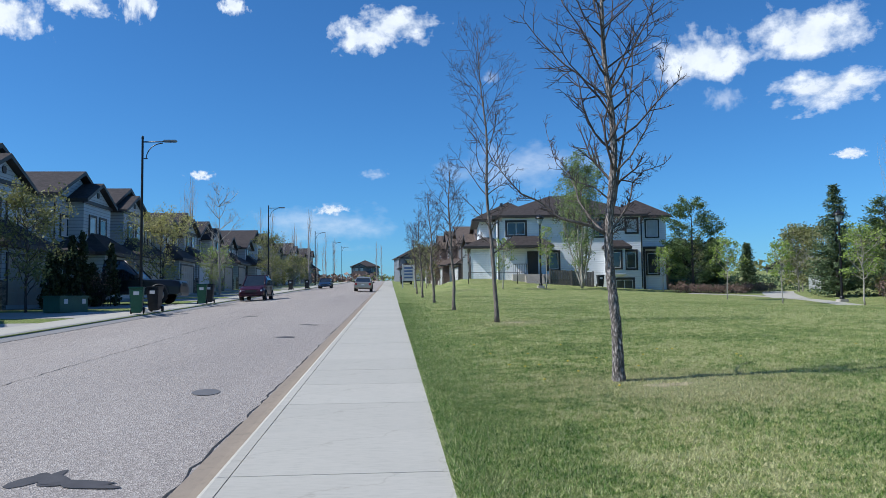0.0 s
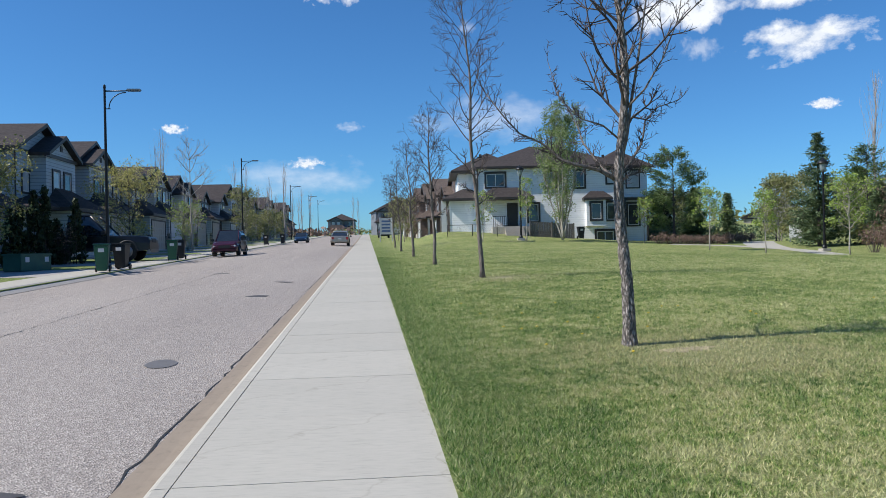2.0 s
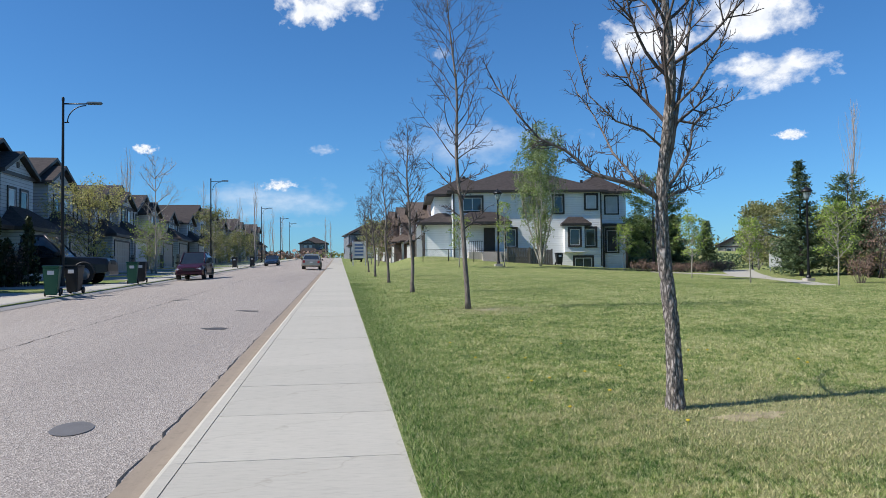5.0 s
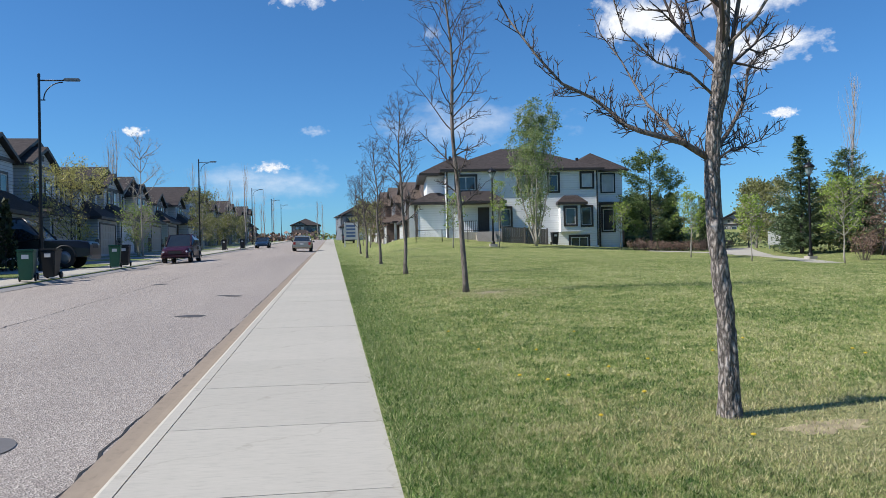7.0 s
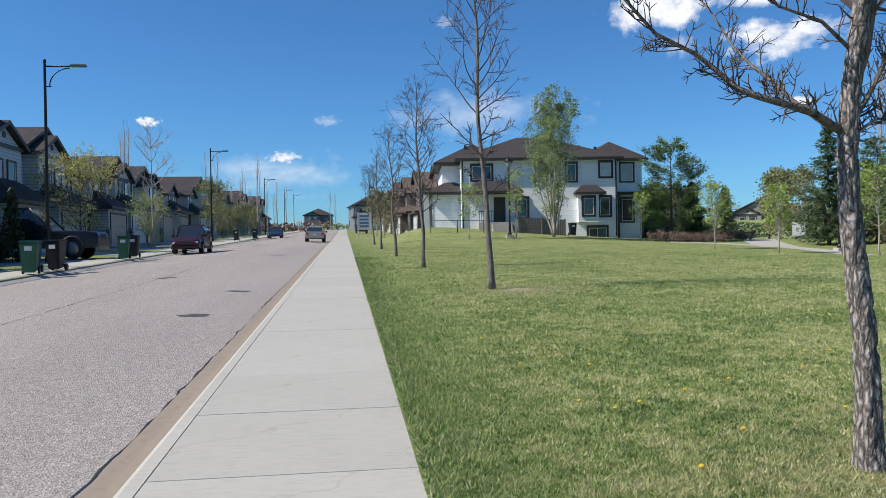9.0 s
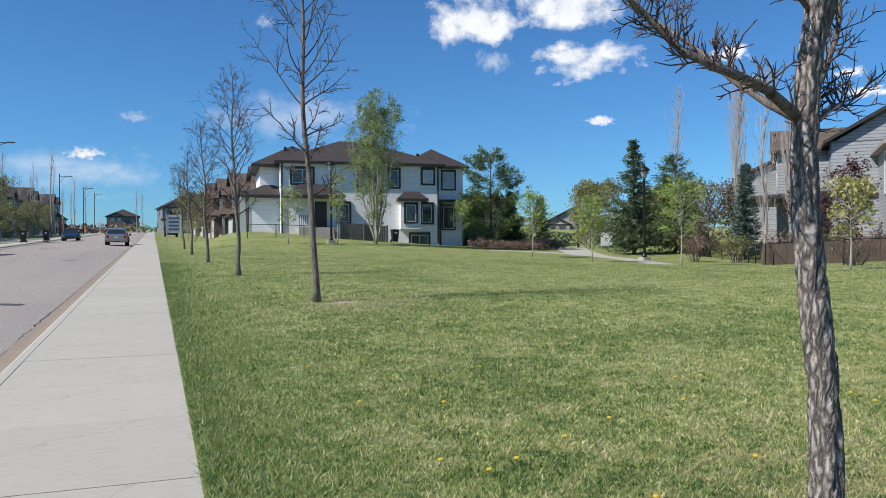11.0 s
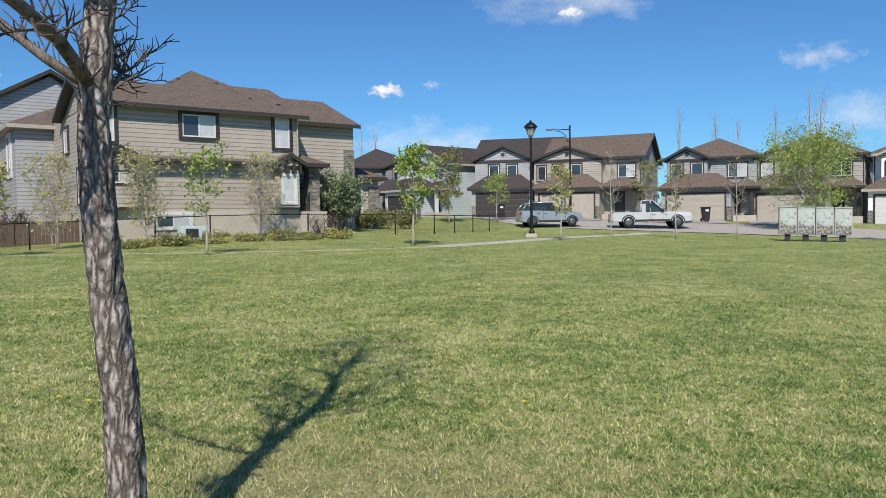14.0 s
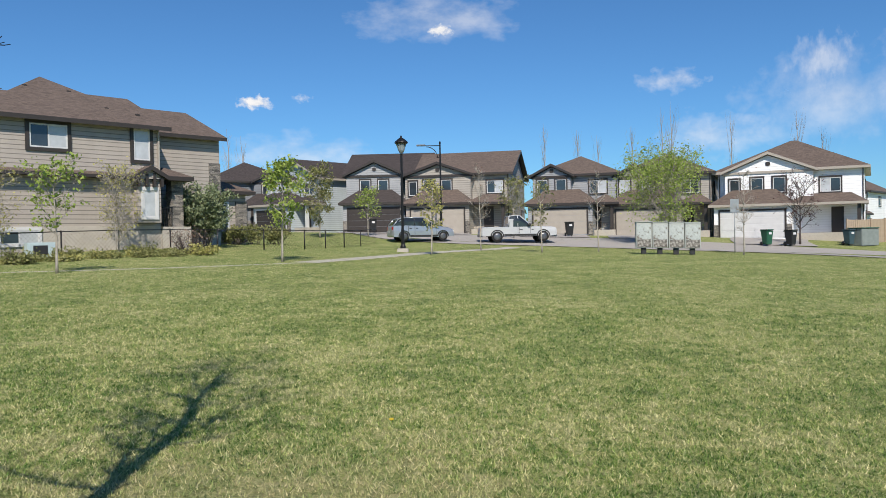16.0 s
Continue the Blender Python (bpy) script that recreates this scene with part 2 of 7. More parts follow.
def lawn_colour(n, l, gain):
    """Lawn colour by patches: rich green beside the sidewalk, green, yellow-green and straw elsewhere."""
    a = noise_node(n, l, 0.55, 6, 0.62, "Object")
    p = noise_node(n, l, 2.6, 7, 0.72, "Object")
    d = noise_node(n, l, 11.0, 4, 0.7, "Object")
    k = lambda c: shade(c, gain)

    def weigh(node, w, add):
        q = n.new("ShaderNodeMath")
        q.operation = 'MULTIPLY_ADD'
        l.new(node.outputs[0], q.inputs[0])
        q.inputs[1].default_value = w
        if add is not None:
            l.new(add.outputs[0], q.inputs[2])
        else:
            q.inputs[2].default_value = 0.0
        return q

    total = weigh(d, 0.42, weigh(p, 0.36, weigh(a, 0.22, None)))
    c = ramp(n, l, total.outputs[0], [(0.44, k((0.042, 0.10, 0.02))), (0.47, k((0.12, 0.20, 0.045))), (0.497, k((0.27, 0.31, 0.09))), (0.527, k((0.47, 0.42, 0.20))), (0.56, k((0.62, 0.54, 0.32)))]).outputs[0]
    tc = n.new("ShaderNodeTexCoord")
    sep = n.new("ShaderNodeSeparateXYZ")
    l.new(tc.outputs["Object"], sep.inputs[0])
    w = n.new("ShaderNodeMath")
    w.operation = 'MULTIPLY_ADD'
    l.new(p.outputs[0], w.inputs[0])
    w.inputs[1].default_value = 1.6
    l.new(sep.outputs[0], w.inputs[2])
    mr = n.new("ShaderNodeMapRange")
    mr.inputs["From Min"].default_value = 1.5
    mr.inputs["From Max"].default_value = 3.0
    mr.inputs["To Min"].default_value = 0.7
    mr.inputs["To Max"].default_value = 0.0
    l.new(w.outputs[0], mr.inputs["Value"])
    c = mix(n, l, mr.outputs[0], c, k((0.066, 0.148, 0.027)))
    # tuft-sized mottle: shade between tufts put into the colour, plus paler tuft tones
    tuft_shade_tone = noise_node(n, l, 30, 3, 0.75, "Object")
    c = mix(n, l, 1.0, c, ramp(n, l, tuft_shade_tone.outputs[0], [(0.36, (0.30, 0.36, 0.26)), (0.48, (0.85, 0.9, 0.8)), (0.56, (1.0, 1.0, 1.0)), (0.68, (1.0, 1.0, 1.0))]).outputs[0], 'MULTIPLY')
    c = mix(n, l, ramp(n, l, tuft_shade_tone.outputs[0], [(0.53, (0, 0, 0)), (0.70, (0.75, 0.75, 0.75))]).outputs[0], c, k((0.62, 0.62, 0.31)))
    # worn straw round the feet of the two nearest trees, with a ragged edge
    for cx, cy, r in ((3.7, 9.5, 2.1), (3.5, 21.0, 1.3)):
        dist = n.new("ShaderNodeVectorMath")
        dist.operation = 'DISTANCE'
        l.new(tc.outputs["Object"], dist.inputs[0])
        dist.inputs[1].default_value = (cx, cy, zg_flat(cx, cy))
        edge = n.new("ShaderNodeMath")
        edge.operation = 'MULTIPLY_ADD'
        l.new(total.outputs[0], edge.inputs[0])
        edge.inputs[1].default_value = -9.0
        l.new(dist.outputs["Value"], edge.inputs[2])
        fade = n.new("ShaderNodeMapRange")
        fade.inputs["From Min"].default_value = r * 0.35 - 4.5
        fade.inputs["From Max"].default_value = r * 1.15 - 4.5
        fade.inputs["To Min"].default_value = 0.85
        fade.inputs["To Max"].default_value = 0.0
        l.new(edge.outputs[0], fade.inputs["Value"])
        c = mix(n, l, fade.outputs[0], c, k((0.43, 0.355, 0.21)))
    return c


def turf():
    m, n, l, b = mat_new("turf", 0.95, 0, 0.1)
    f = noise_node(n, l, 42, 5, 0.75, "Object")
    q = noise_node(n, l, 9, 5, 0.75, "Object")
    c = lawn_colour(n, l, 1.0)
    c = mix(n, l, 0.4, c, ramp(n, l, q.outputs[0], [(0.41, (0.035, 0.075, 0.014)), (0.5, (0.21, 0.27, 0.075)), (0.59, (0.50, 0.45, 0.23))]).outputs[0])
    c = mix(n, l, 0.45, c, ramp(n, l, f.outputs[0], [(0.38, (0.022, 0.042, 0.011)), (0.5, (0.17, 0.22, 0.06)), (0.62, (0.50, 0.46, 0.24))]).outputs[0])
    l.new(c, b.inputs["Base Color"])
    bump(n, l, b, f.outputs[0], 0.8, 0.03)
    return m


def blade_mat():
    m, n, l, b = mat_new("grass_blades", 0.6, 0, 0.2)
    g = n.new("ShaderNodeNewGeometry")
    c = lawn_colour(n, l, 1.55)
    c = mix(n, l, 0.5, c, ramp(n, l, g.outputs["Random Per Island"], [(0.0, (0.012, 0.04, 0.008)), (0.4, (0.10, 0.20, 0.035)), (0.6, (0.27, 0.40, 0.09)), (0.75, (0.50, 0.47, 0.23)), (1.0, (0.78, 0.70, 0.44))]).outputs[0])
    l.new(c, b.inputs["Base Color"])
    t = n.new("ShaderNodeBsdfTranslucent")
    l.new(c, t.inputs[0])
    ms = n.new("ShaderNodeMixShader")
    ms.inputs[0].default_value = 0.3
    l.new(b.outputs[0], ms.inputs[1])
    l.new(t.outputs[0], ms.inputs[2])
    l.new(ms.outputs[0], n["Material Output"].inputs[0])
    return m


ASPHALT = asphalt()
CONCRETE = concrete("sidewalk_concrete", (0.455, 0.425, 0.365), (0.55, 2.6, 1), True)
GUTTER = concrete("gutter_concrete", (0.31, 0.25, 0.19), (1.4, 0.8, 1))
DRIVE = concrete("driveway_concrete", (0.36, 0.335, 0.31))
FOUND = concrete("foundation_concrete", (0.46, 0.42, 0.37))
TURF, BLADES = turf(), blade_mat()
PATCH = plain("asphalt_patch", (0.085, 0.08, 0.082), 0.8, 0, 0.3, 0.3, 6)
TAR = plain("crack_tar", (0.03, 0.03, 0.03), 0.8)
S_WHITE = siding("white_siding", (0.86, 0.865, 0.87), var=0.04, lap_shade_k=0.78)
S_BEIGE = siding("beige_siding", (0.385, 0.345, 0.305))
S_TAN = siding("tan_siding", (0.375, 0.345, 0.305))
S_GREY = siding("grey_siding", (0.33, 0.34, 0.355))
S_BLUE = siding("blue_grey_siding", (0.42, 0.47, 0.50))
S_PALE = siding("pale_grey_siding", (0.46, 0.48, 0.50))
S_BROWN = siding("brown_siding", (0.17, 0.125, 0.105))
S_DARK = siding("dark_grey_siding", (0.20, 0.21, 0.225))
R_BROWN = shingles("brown_shingles", (0.115, 0.088, 0.073))
R_DARK = shingles("dark_shingles", (0.052, 0.043, 0.041))
R_GREY = shingles("grey_shingles", (0.105, 0.088, 0.078))
TRIM_DARK = plain("dark_trim", (0.045, 0.038, 0.035), 0.5)
TRIM_WHITE = plain("white_trim", (0.62, 0.62, 0.62), 0.5, var=0.08)
TRIM_TAN = plain("tan_trim", (0.40, 0.36, 0.31), 0.5, var=0.08)
STONE = stone_mat("ledge_stone")
GLASS = plain("window_glass", (0.035, 0.045, 0.055), 0.06, 0, 0.9, 0.4, 0.8, 2.0, 0)
BLIND = plain("window_blind", (0.5, 0.52, 0.54), 0.12, 0, 0.8, 0.25, 0.9, 2.0, 0)
BLACK = plain("black_metal", (0.015, 0.015, 0.016), 0.4, 0.3)
BARK = ash_bark()
BARK_DARK = bark_mat("young_bark", (0.06, 0.048, 0.042), (0.28, 0.235, 0.205), 22, 0.9)
TWIG = plain("twig_bark", (0.085, 0.066, 0.06), 0.8, var=0.35, scale=1.5, fine=25)
PALE_BARK = bark_mat("pale_bark", (0.22, 0.19, 0.16), (0.50, 0.46, 0.40), 20, 0.4)
POPLAR = plain("poplar_bark", (0.36, 0.32, 0.29), 0.85, var=0.3, scale=2, fine=20)
L_SPRING = leaf_mat("spring_leaves", (0.20, 0.30, 0.05), (0.42, 0.50, 0.13))
L_YELLOW = leaf_mat("yellow_green_leaves", (0.34, 0.34, 0.10), (0.55, 0.50, 0.20))
L_OLIVE = leaf_mat("olive_leaves", (0.17, 0.19, 0.06), (0.34, 0.33, 0.14))
L_SPRUCE = leaf_mat("spruce_needles", (0.06, 0.10, 0.05), (0.20, 0.26, 0.125), 0.25)
L_ASPEN = leaf_mat("aspen_leaves", (0.13, 0.20, 0.06), (0.34, 0.40, 0.16), 0.35)
L_BLUE = leaf_mat("blue_spruce_needles", (0.09, 0.14, 0.11), (0.17, 0.23, 0.19), 0.1)
L_PINE = leaf_mat("pine_needles", (0.07, 0.12, 0.04), (0.24, 0.31, 0.12), 0.25)
L_CEDAR = leaf_mat("cedar_foliage", (0.02, 0.03, 0.012), (0.05, 0.065, 0.025), 0.1)
L_JUNIPER = leaf_mat("juniper_foliage", (0.13, 0.17, 0.09), (0.30, 0.34, 0.19), 0.2)
L_PURPLE = leaf_mat("purple_leaves", (0.05, 0.02, 0.022), (0.15, 0.06, 0.06), 0.2)
L_DRY = leaf_mat("dry_twigs", (0.16, 0.10, 0.075), (0.32, 0.22, 0.17), 0.1)
WOOD = plain("stained_fence", (0.21, 0.145, 0.105), 0.8, var=0.2)
WOOD_DARK = plain("dark_stained_fence", (0.10, 0.07, 0.052), 0.8, var=0.25)
WOOD_PALE = plain("pale_fence", (0.40, 0.31, 0.225), 0.8, var=0.15)


# ---- mesh helpers ----
def link_mesh(name, bm, material, parent=None, label=""):
    me = bpy.data.meshes.new(name)
    bm.to_mesh(me)
    bm.free()
    me.materials.append(material)
    ob = new(name, me)
    if parent is not None:
        ob.parent = parent
    if label:
        ob["label"] = label
    return ob


def part(name, bm, material, parent, label=""):
    return link_mesh(name, bm, material, parent, label)


def raw(name, verts, faces, material, parent=None, label="", smooth=False):
    me = bpy.data.meshes.new(name)
    me.from_pydata(verts, [], faces)
    me.materials.append(material)
    if smooth:
        me.polygons.foreach_set("use_smooth", [True] * len(me.polygons))
    me.update()
    ob = new(name, me)
    if parent is not None:
        ob.parent = parent
    if label:
        ob["label"] = label
    return ob


def thing(name, m, label, category, group="", kind=""):
    ob = new(name)
    ob.empty_display_size = 0.2
    ob.matrix_basis = m
    return tagged(ob, label, category, group, kind)


def box(bm, x0, x1, y0, y1, z0, z1):
    v = [bm.verts.new(p) for p in ((x0, y0, z0), (x1, y0, z0), (x1, y1, z0), (x0, y1, z0), (x0, y0, z1), (x1, y0, z1), (x1, y1, z1), (x0, y1, z1))]
    for f in ((3, 2, 1, 0), (4, 5, 6, 7), (0, 1, 5, 4), (1, 2, 6, 5), (2, 3, 7, 6), (3, 0, 4, 7)):
        bm.faces.new([v[i] for i in f])
    return v


def bm_box(*a, bev=0.0):
    bm = bmesh.new()
    box(bm, *a)
    if bev:
        bmesh.ops.bevel(bm, geom=bm.edges[:], offset=bev, segments=2, affect='EDGES')
    return bm


def tube(verts, faces, pts, radii, n=6, cap=True):
    """A tapered tube through pts, added to the lists verts and faces."""
    base = len(verts)
    ref = Vector((0.31, 0.95, 0.05))
    for i, p in enumerate(pts):
        d = (pts[min(i + 1, len(pts) - 1)] - pts[max(i - 1, 0)]).normalized()
        a = d.cross(ref)
        if a.length < 1e-3:
            a = d.cross(Vector((1, 0, 0)))
        a.normalize()
        b = d.cross(a)
        for k in range(n):
            w = 2 * math.pi * k / n
            verts.append(tuple(p + (a * math.cos(w) + b * math.sin(w)) * radii[i]))
    for i in range(len(pts) - 1):
        for k in range(n):
            k2 = (k + 1) % n
            faces.append((base + i * n + k, base + i * n + k2, base + (i + 1) * n + k2, base + (i + 1) * n + k))
    if cap:
        faces.append(tuple(base + k for k in reversed(range(n))))
        faces.append(tuple(base + (len(pts) - 1) * n + k for k in range(n)))


def pole_mesh(name, pts, radii, material, parent, label="", n=12):
    v, f = [], []
    tube(v, f, [Vector(p) for p in pts], radii, n)
    return raw(name, v, f, material, parent, label, True)


def lathe(name, profile, material, parent, label="", n=16):
    v, f = [], []
    for r, z in profile:
        for k in range(n):
            w = 2 * math.pi * k / n
            v.append((r * math.cos(w), r * math.sin(w), z))
    for i in range(len(profile) - 1):
        for k in range(n):
            k2 = (k + 1) % n
            f.append((i * n + k, i * n + k2, (i + 1) * n + k2, (i + 1) * n + k))
    f.append(tuple(reversed(range(n))))
    f.append(tuple((len(profile) - 1) * n + k for k in range(n)))
    return raw(name, v, f, material, parent, label)


# ---- ground ----
def zg(x, y):
    yc, xc = max(-80, min(y, 230)), max(0, min(x, 60))
    z = 0.02 + 0.0285 * yc + 0.016 * xc
    z -= 1.0 * math.exp(-((x - 31) ** 2 / 288 + (y - 48) ** 2 / 392))
    z -= 2.2 * math.exp(-((x - 55) ** 2 + (y - 98) ** 2) / 968)
    z += 0.6 * math.exp(-((x - 43) ** 2 / 150 + (y - 28) ** 2 / 80))
    w = min(1.0, max(0.0, (x - 2.5) / 5))
    z += 1.15 * w * w * (3 - 2 * w) * math.exp(-((x - 8) ** 2 / 150 + (y - 76) ** 2 / 100))
    w = min(1.0, max(0.0, (x - 0.8) / 1.7))
    z += 0.12 * w * w * (3 - 2 * w) * math.exp(-((x - 3) ** 2 / 30 + (y - 22) ** 2 / 60))
    w = min(1.0, max(0.0, (-3 - x) / 8))
    z -= 0.2 * w * w * (3 - 2 * w)
    s = min(1.0, max(0.0, (x - 50) / 18))
    return z + 0.85 * s * s * (3 - 2 * s)


WALK_L, WALK_R, CURB_X, GUT_X, ROAD_L = -1.20, 0.45, -1.33, -1.60, -11.2


def ground_z(x, y):
    z = zg(x, y)
    if ROAD_L < x < CURB_X:
        z -= 0.5
    elif CURB_X <= x <= WALK_R - 0.02 and x > -3:
        z -= 0.3
    elif x <= ROAD_L:
        z += 0.02
    return z


def at(x, y, rz=0.0, dz=0.0):
    return pose(x, y, zg(x, y) + dz, 0, 0, rz)


def spread(lo, hi, fine, grow, start=None):
    out, s, v = [], fine, start if start is not None else lo
    while v < hi:
        out.append(v)
        v += s
        s *= grow
    return out + [hi]


xs = [-2500, -1200, -600, -300, -150, -80, -50, -35, -25, -18, -14, -12, ROAD_L - 0.01, ROAD_L + 0.01, -8, -5, -3, CURB_X - 0.005, CURB_X + 0.005, -0.5, WALK_R - 0.025, WALK_R - 0.015]
xs += [WALK_R + i * 0.75 for i in range(1, 30)] + [WALK_R + 22 + i * 2.0 for i in range(1, 40)] + [110, 130, 160, 220, 300, 500, 900, 1600, 2500]
ys = [-2500, -1200, -600, -300, -150, -90, -60, -40, -25, -15, -8, -4] + [i * 0.8 for i in range(0, 40)] + [32 + i * 2.0 for i in range(1, 55)] + [150, 165, 180, 200, 215, 230, 260, 320, 450, 700, 1200, 2500]
gv = [(x, y, ground_z(x, y)) for y in ys for x in xs]
NX = len(xs)
gf = [(j * NX + i, j * NX + i + 1, (j + 1) * NX + i + 1, (j + 1) * NX + i) for j in range(len(ys) - 1) for i in range(NX - 1)]
ground = tagged(raw("ground", gv, gf, TURF), "wide sloping park lawn, green with dry straw patches", "ground", kind="structure")


def strip(name, x0, x1, y0, y1, material, dz=0.0, step=2.0, nx=4, crown=0.0, parent=None, fall=0.0):
    """A sheet that follows the ground between two x and two y, with a crown across."""
    n = max(1, int((y1 - y0) / step))
    v, f = [], []
    for j in range(n + 1):
        for i in range(nx + 1):
            u = i / nx
            x, y = x0 + (x1 - x0) * u, y0 + (y1 - y0) * j / n
            v.append((x, y, zg(x, y) + dz + fall * u + crown * 4 * u * (1 - u)))
    for j in range(n):
        for i in range(nx):
            a = j * (nx + 1) + i
            f.append((a, a + 1, a + nx + 2, a + nx + 1))
    return raw(name, v, f, material, parent)


road = tagged(strip("road", ROAD_L, GUT_X, -60, 232, ASPHALT, -0.125, 2.0, 8, 0.10), "worn light grey asphalt street with a slight crown", "road", kind="structure")


# ---- pavement ----
def pavement():
    """Concrete sidewalk slabs with an integral kerb and a gutter pan beside the street."""
    walk_ob = thing("pavement", pose(0, 0, 0), "pale broom-finished concrete sidewalk in scored slabs", "sidewalk", kind="structure")
    y, k = -3.78, 0
    tilt = math.atan(0.0285)
    length = 1.62
    bm = bm_box(WALK_L + 0.004, WALK_R, 0.0015, length - 0.0015, -0.12, 0.0, bev=0.004)
    me = bpy.data.meshes.new("slab")
    bm.to_mesh(me)
    bm.free()
    me.materials.append(CONCRETE)
    cbm = bmesh.new()
    prof = [(CURB_X - 0.05, -0.24), (CURB_X - 0.05, -0.125), (CURB_X - 0.025, -0.05), (CURB_X + 0.015, -0.012), (CURB_X + 0.04, -0.002), (WALK_L - 0.003, -0.001), (WALK_L - 0.003, -0.24)]
    rows = [[cbm.verts.new((x, yy, z)) for x, z in prof] for yy in (0.004, 2 * length - 0.004)]
    for i in range(len(prof) - 1):
        cbm.faces.new((rows[0][i], rows[0][i + 1], rows[1][i + 1], rows[1][i]))
    cbm.faces.new(list(reversed(rows[0])))
    cbm.faces.new(rows[1])
    cme = bpy.data.meshes.new("kerb")
    cbm.to_mesh(cme)
    cbm.free()
    cme.materials.append(CONCRETE)
    while y < 150:
        ob = new("slab", me)
        ob.parent = walk_ob
        ob.matrix_basis = pose(0, y, zg(0, y) + random.uniform(-0.002, 0.002), math.degrees(tilt), 0, 0)
        if k % 2 == 0:
            kb = new("kerb", cme)
            kb.parent = walk_ob
            kb.matrix_basis = pose(0, y, zg(0, y), math.degrees(tilt), 0, 0)
        y += length
        k += 1
    rest = strip("walk_far", CURB_X, WALK_R, y, 232, CONCRETE, 0.0, 4, 2, 0, walk_ob)
    under = strip("joint_bed", WALK_L - 0.05, WALK_R - 0.02, -6, y, CONCRETE, -0.009, 3, 1, 0, walk_ob)
    under["label"] = "dirt in the slab joints"
    rest["label"] = "distant run of sidewalk"
    tagged(strip("gutter", GUT_X - 0.03, CURB_X - 0.02, -60, 232, GUTTER, -0.118, 2, 2, -0.004), "stained brown-grey concrete gutter pan", "gutter", kind="structure")


pavement()


# ---- houses ----
def roof_hip(x0, x1, y0, y1, z, rise, over=0.45, gable=""):
    """A roof over a rectangle; gable names the ends (S N E W) that stay upright instead of hipped. A slab with fascia."""
    bm = bmesh.new()
    x0, x1, y0, y1 = x0 - over, x1 + over, y0 - over, y1 + over
    w, d = x1 - x0, y1 - y0
    along_x = w >= d
    if "S" in gable or "N" in gable:
        along_x = False
    if "E" in gable or "W" in gable:
        along_x = True
    half = (d if along_x else w) / 2
    if along_x:
        a, b = x0 + (0 if "W" in gable else half), x1 - (0 if "E" in gable else half)
        if a > b:
            a = b = (a + b) / 2
        cy = (y0 + y1) / 2
        r0, r1 = (a, cy, z + rise), (b, cy, z + rise)
    else:
        a, b = y0 + (0 if "S" in gable else half), y1 - (0 if "N" in gable else half)
        if a > b:
            a = b = (a + b) / 2
        cx = (x0 + x1) / 2
        r0, r1 = (cx, a, z + rise), (cx, b, z + rise)
    th = 0.2
    if gable:
        # two sloped slabs meeting at the ridge, open at the ends
        if along_x:
            sec = [(y0, z), ((y0 + y1) / 2, z + rise), (y1, z), (y1, z - th), ((y0 + y1) / 2, z + rise - th * 1.15), (y0, z - th)]
            ends = [[bm.verts.new((x, s, h)) for s, h in sec] for x in (x0, x1)]
        else:
            sec = [(x0, z), ((x0 + x1) / 2, z + rise), (x1, z), (x1, z - th), ((x0 + x1) / 2, z + rise - th * 1.15), (x0, z - th)]
            ends = [[bm.verts.new((s, y, h)) for s, h in sec] for y in (y0, y1)]
        for i in range(6):
            bm.faces.new((ends[0][i], ends[0][(i + 1) % 6], ends[1][(i + 1) % 6], ends[1][i]))
        for e in ends:
            bm.faces.new((e[0], e[1], e[4], e[5]))
            bm.faces.new((e[1], e[2], e[3], e[4]))
        bmesh.ops.recalc_face_normals(bm, faces=bm.faces[:])
        return bm
    top = [bm.verts.new(p) for p in ((x0, y0, z), (x1, y0, z), (x1, y1, z), (x0, y1, z))]
    low = [bm.verts.new((*v.co[:2], z - th)) for v in top]
    p, q = bm.verts.new(r0), bm.verts.new(r1)
    if (p.co - q.co).length < 0.01:
        bm.verts.remove(q)
        q = p
    if along_x:
        fs = [(top[0], top[1], q, p), (top[1], top[2], q), (top[2], top[3], p, q), (top[3], top[0], p)]
    else:
        fs = [(top[0], top[1], p), (top[1], top[2], q, p), (top[2], top[3], q), (top[3], top[0], p, q)]
    for f in fs:
        g = []
        for v in f:
            if v not in g:
                g.append(v)
        bm.faces.new(g)
    for i in range(4):
        bm.faces.new((low[i], low[(i + 1) % 4], top[(i + 1) % 4], top[i]))
    bm.faces.new(list(reversed(low)))
    return bm


def gable_wall(bm, x0, x1, y, z, rise, th=0.12):
    """A triangular wall in the plane y, under the roof's end."""
    a = [bm.verts.new(p) for p in ((x0, y, z), (x1, y, z), ((x0 + x1) / 2, y, z + rise))]
    b = [bm.verts.new((v.co.x, y + th, v.co.z)) for v in a]
    bm.faces.new(a)
    bm.faces.new(list(reversed(b)))
    for i in range(3):
        bm.faces.new((a[i], b[i], b[(i + 1) % 3], a[(i + 1) % 3]))


FACE = {"S": 0, "E": 90, "N": 180, "W": 270}


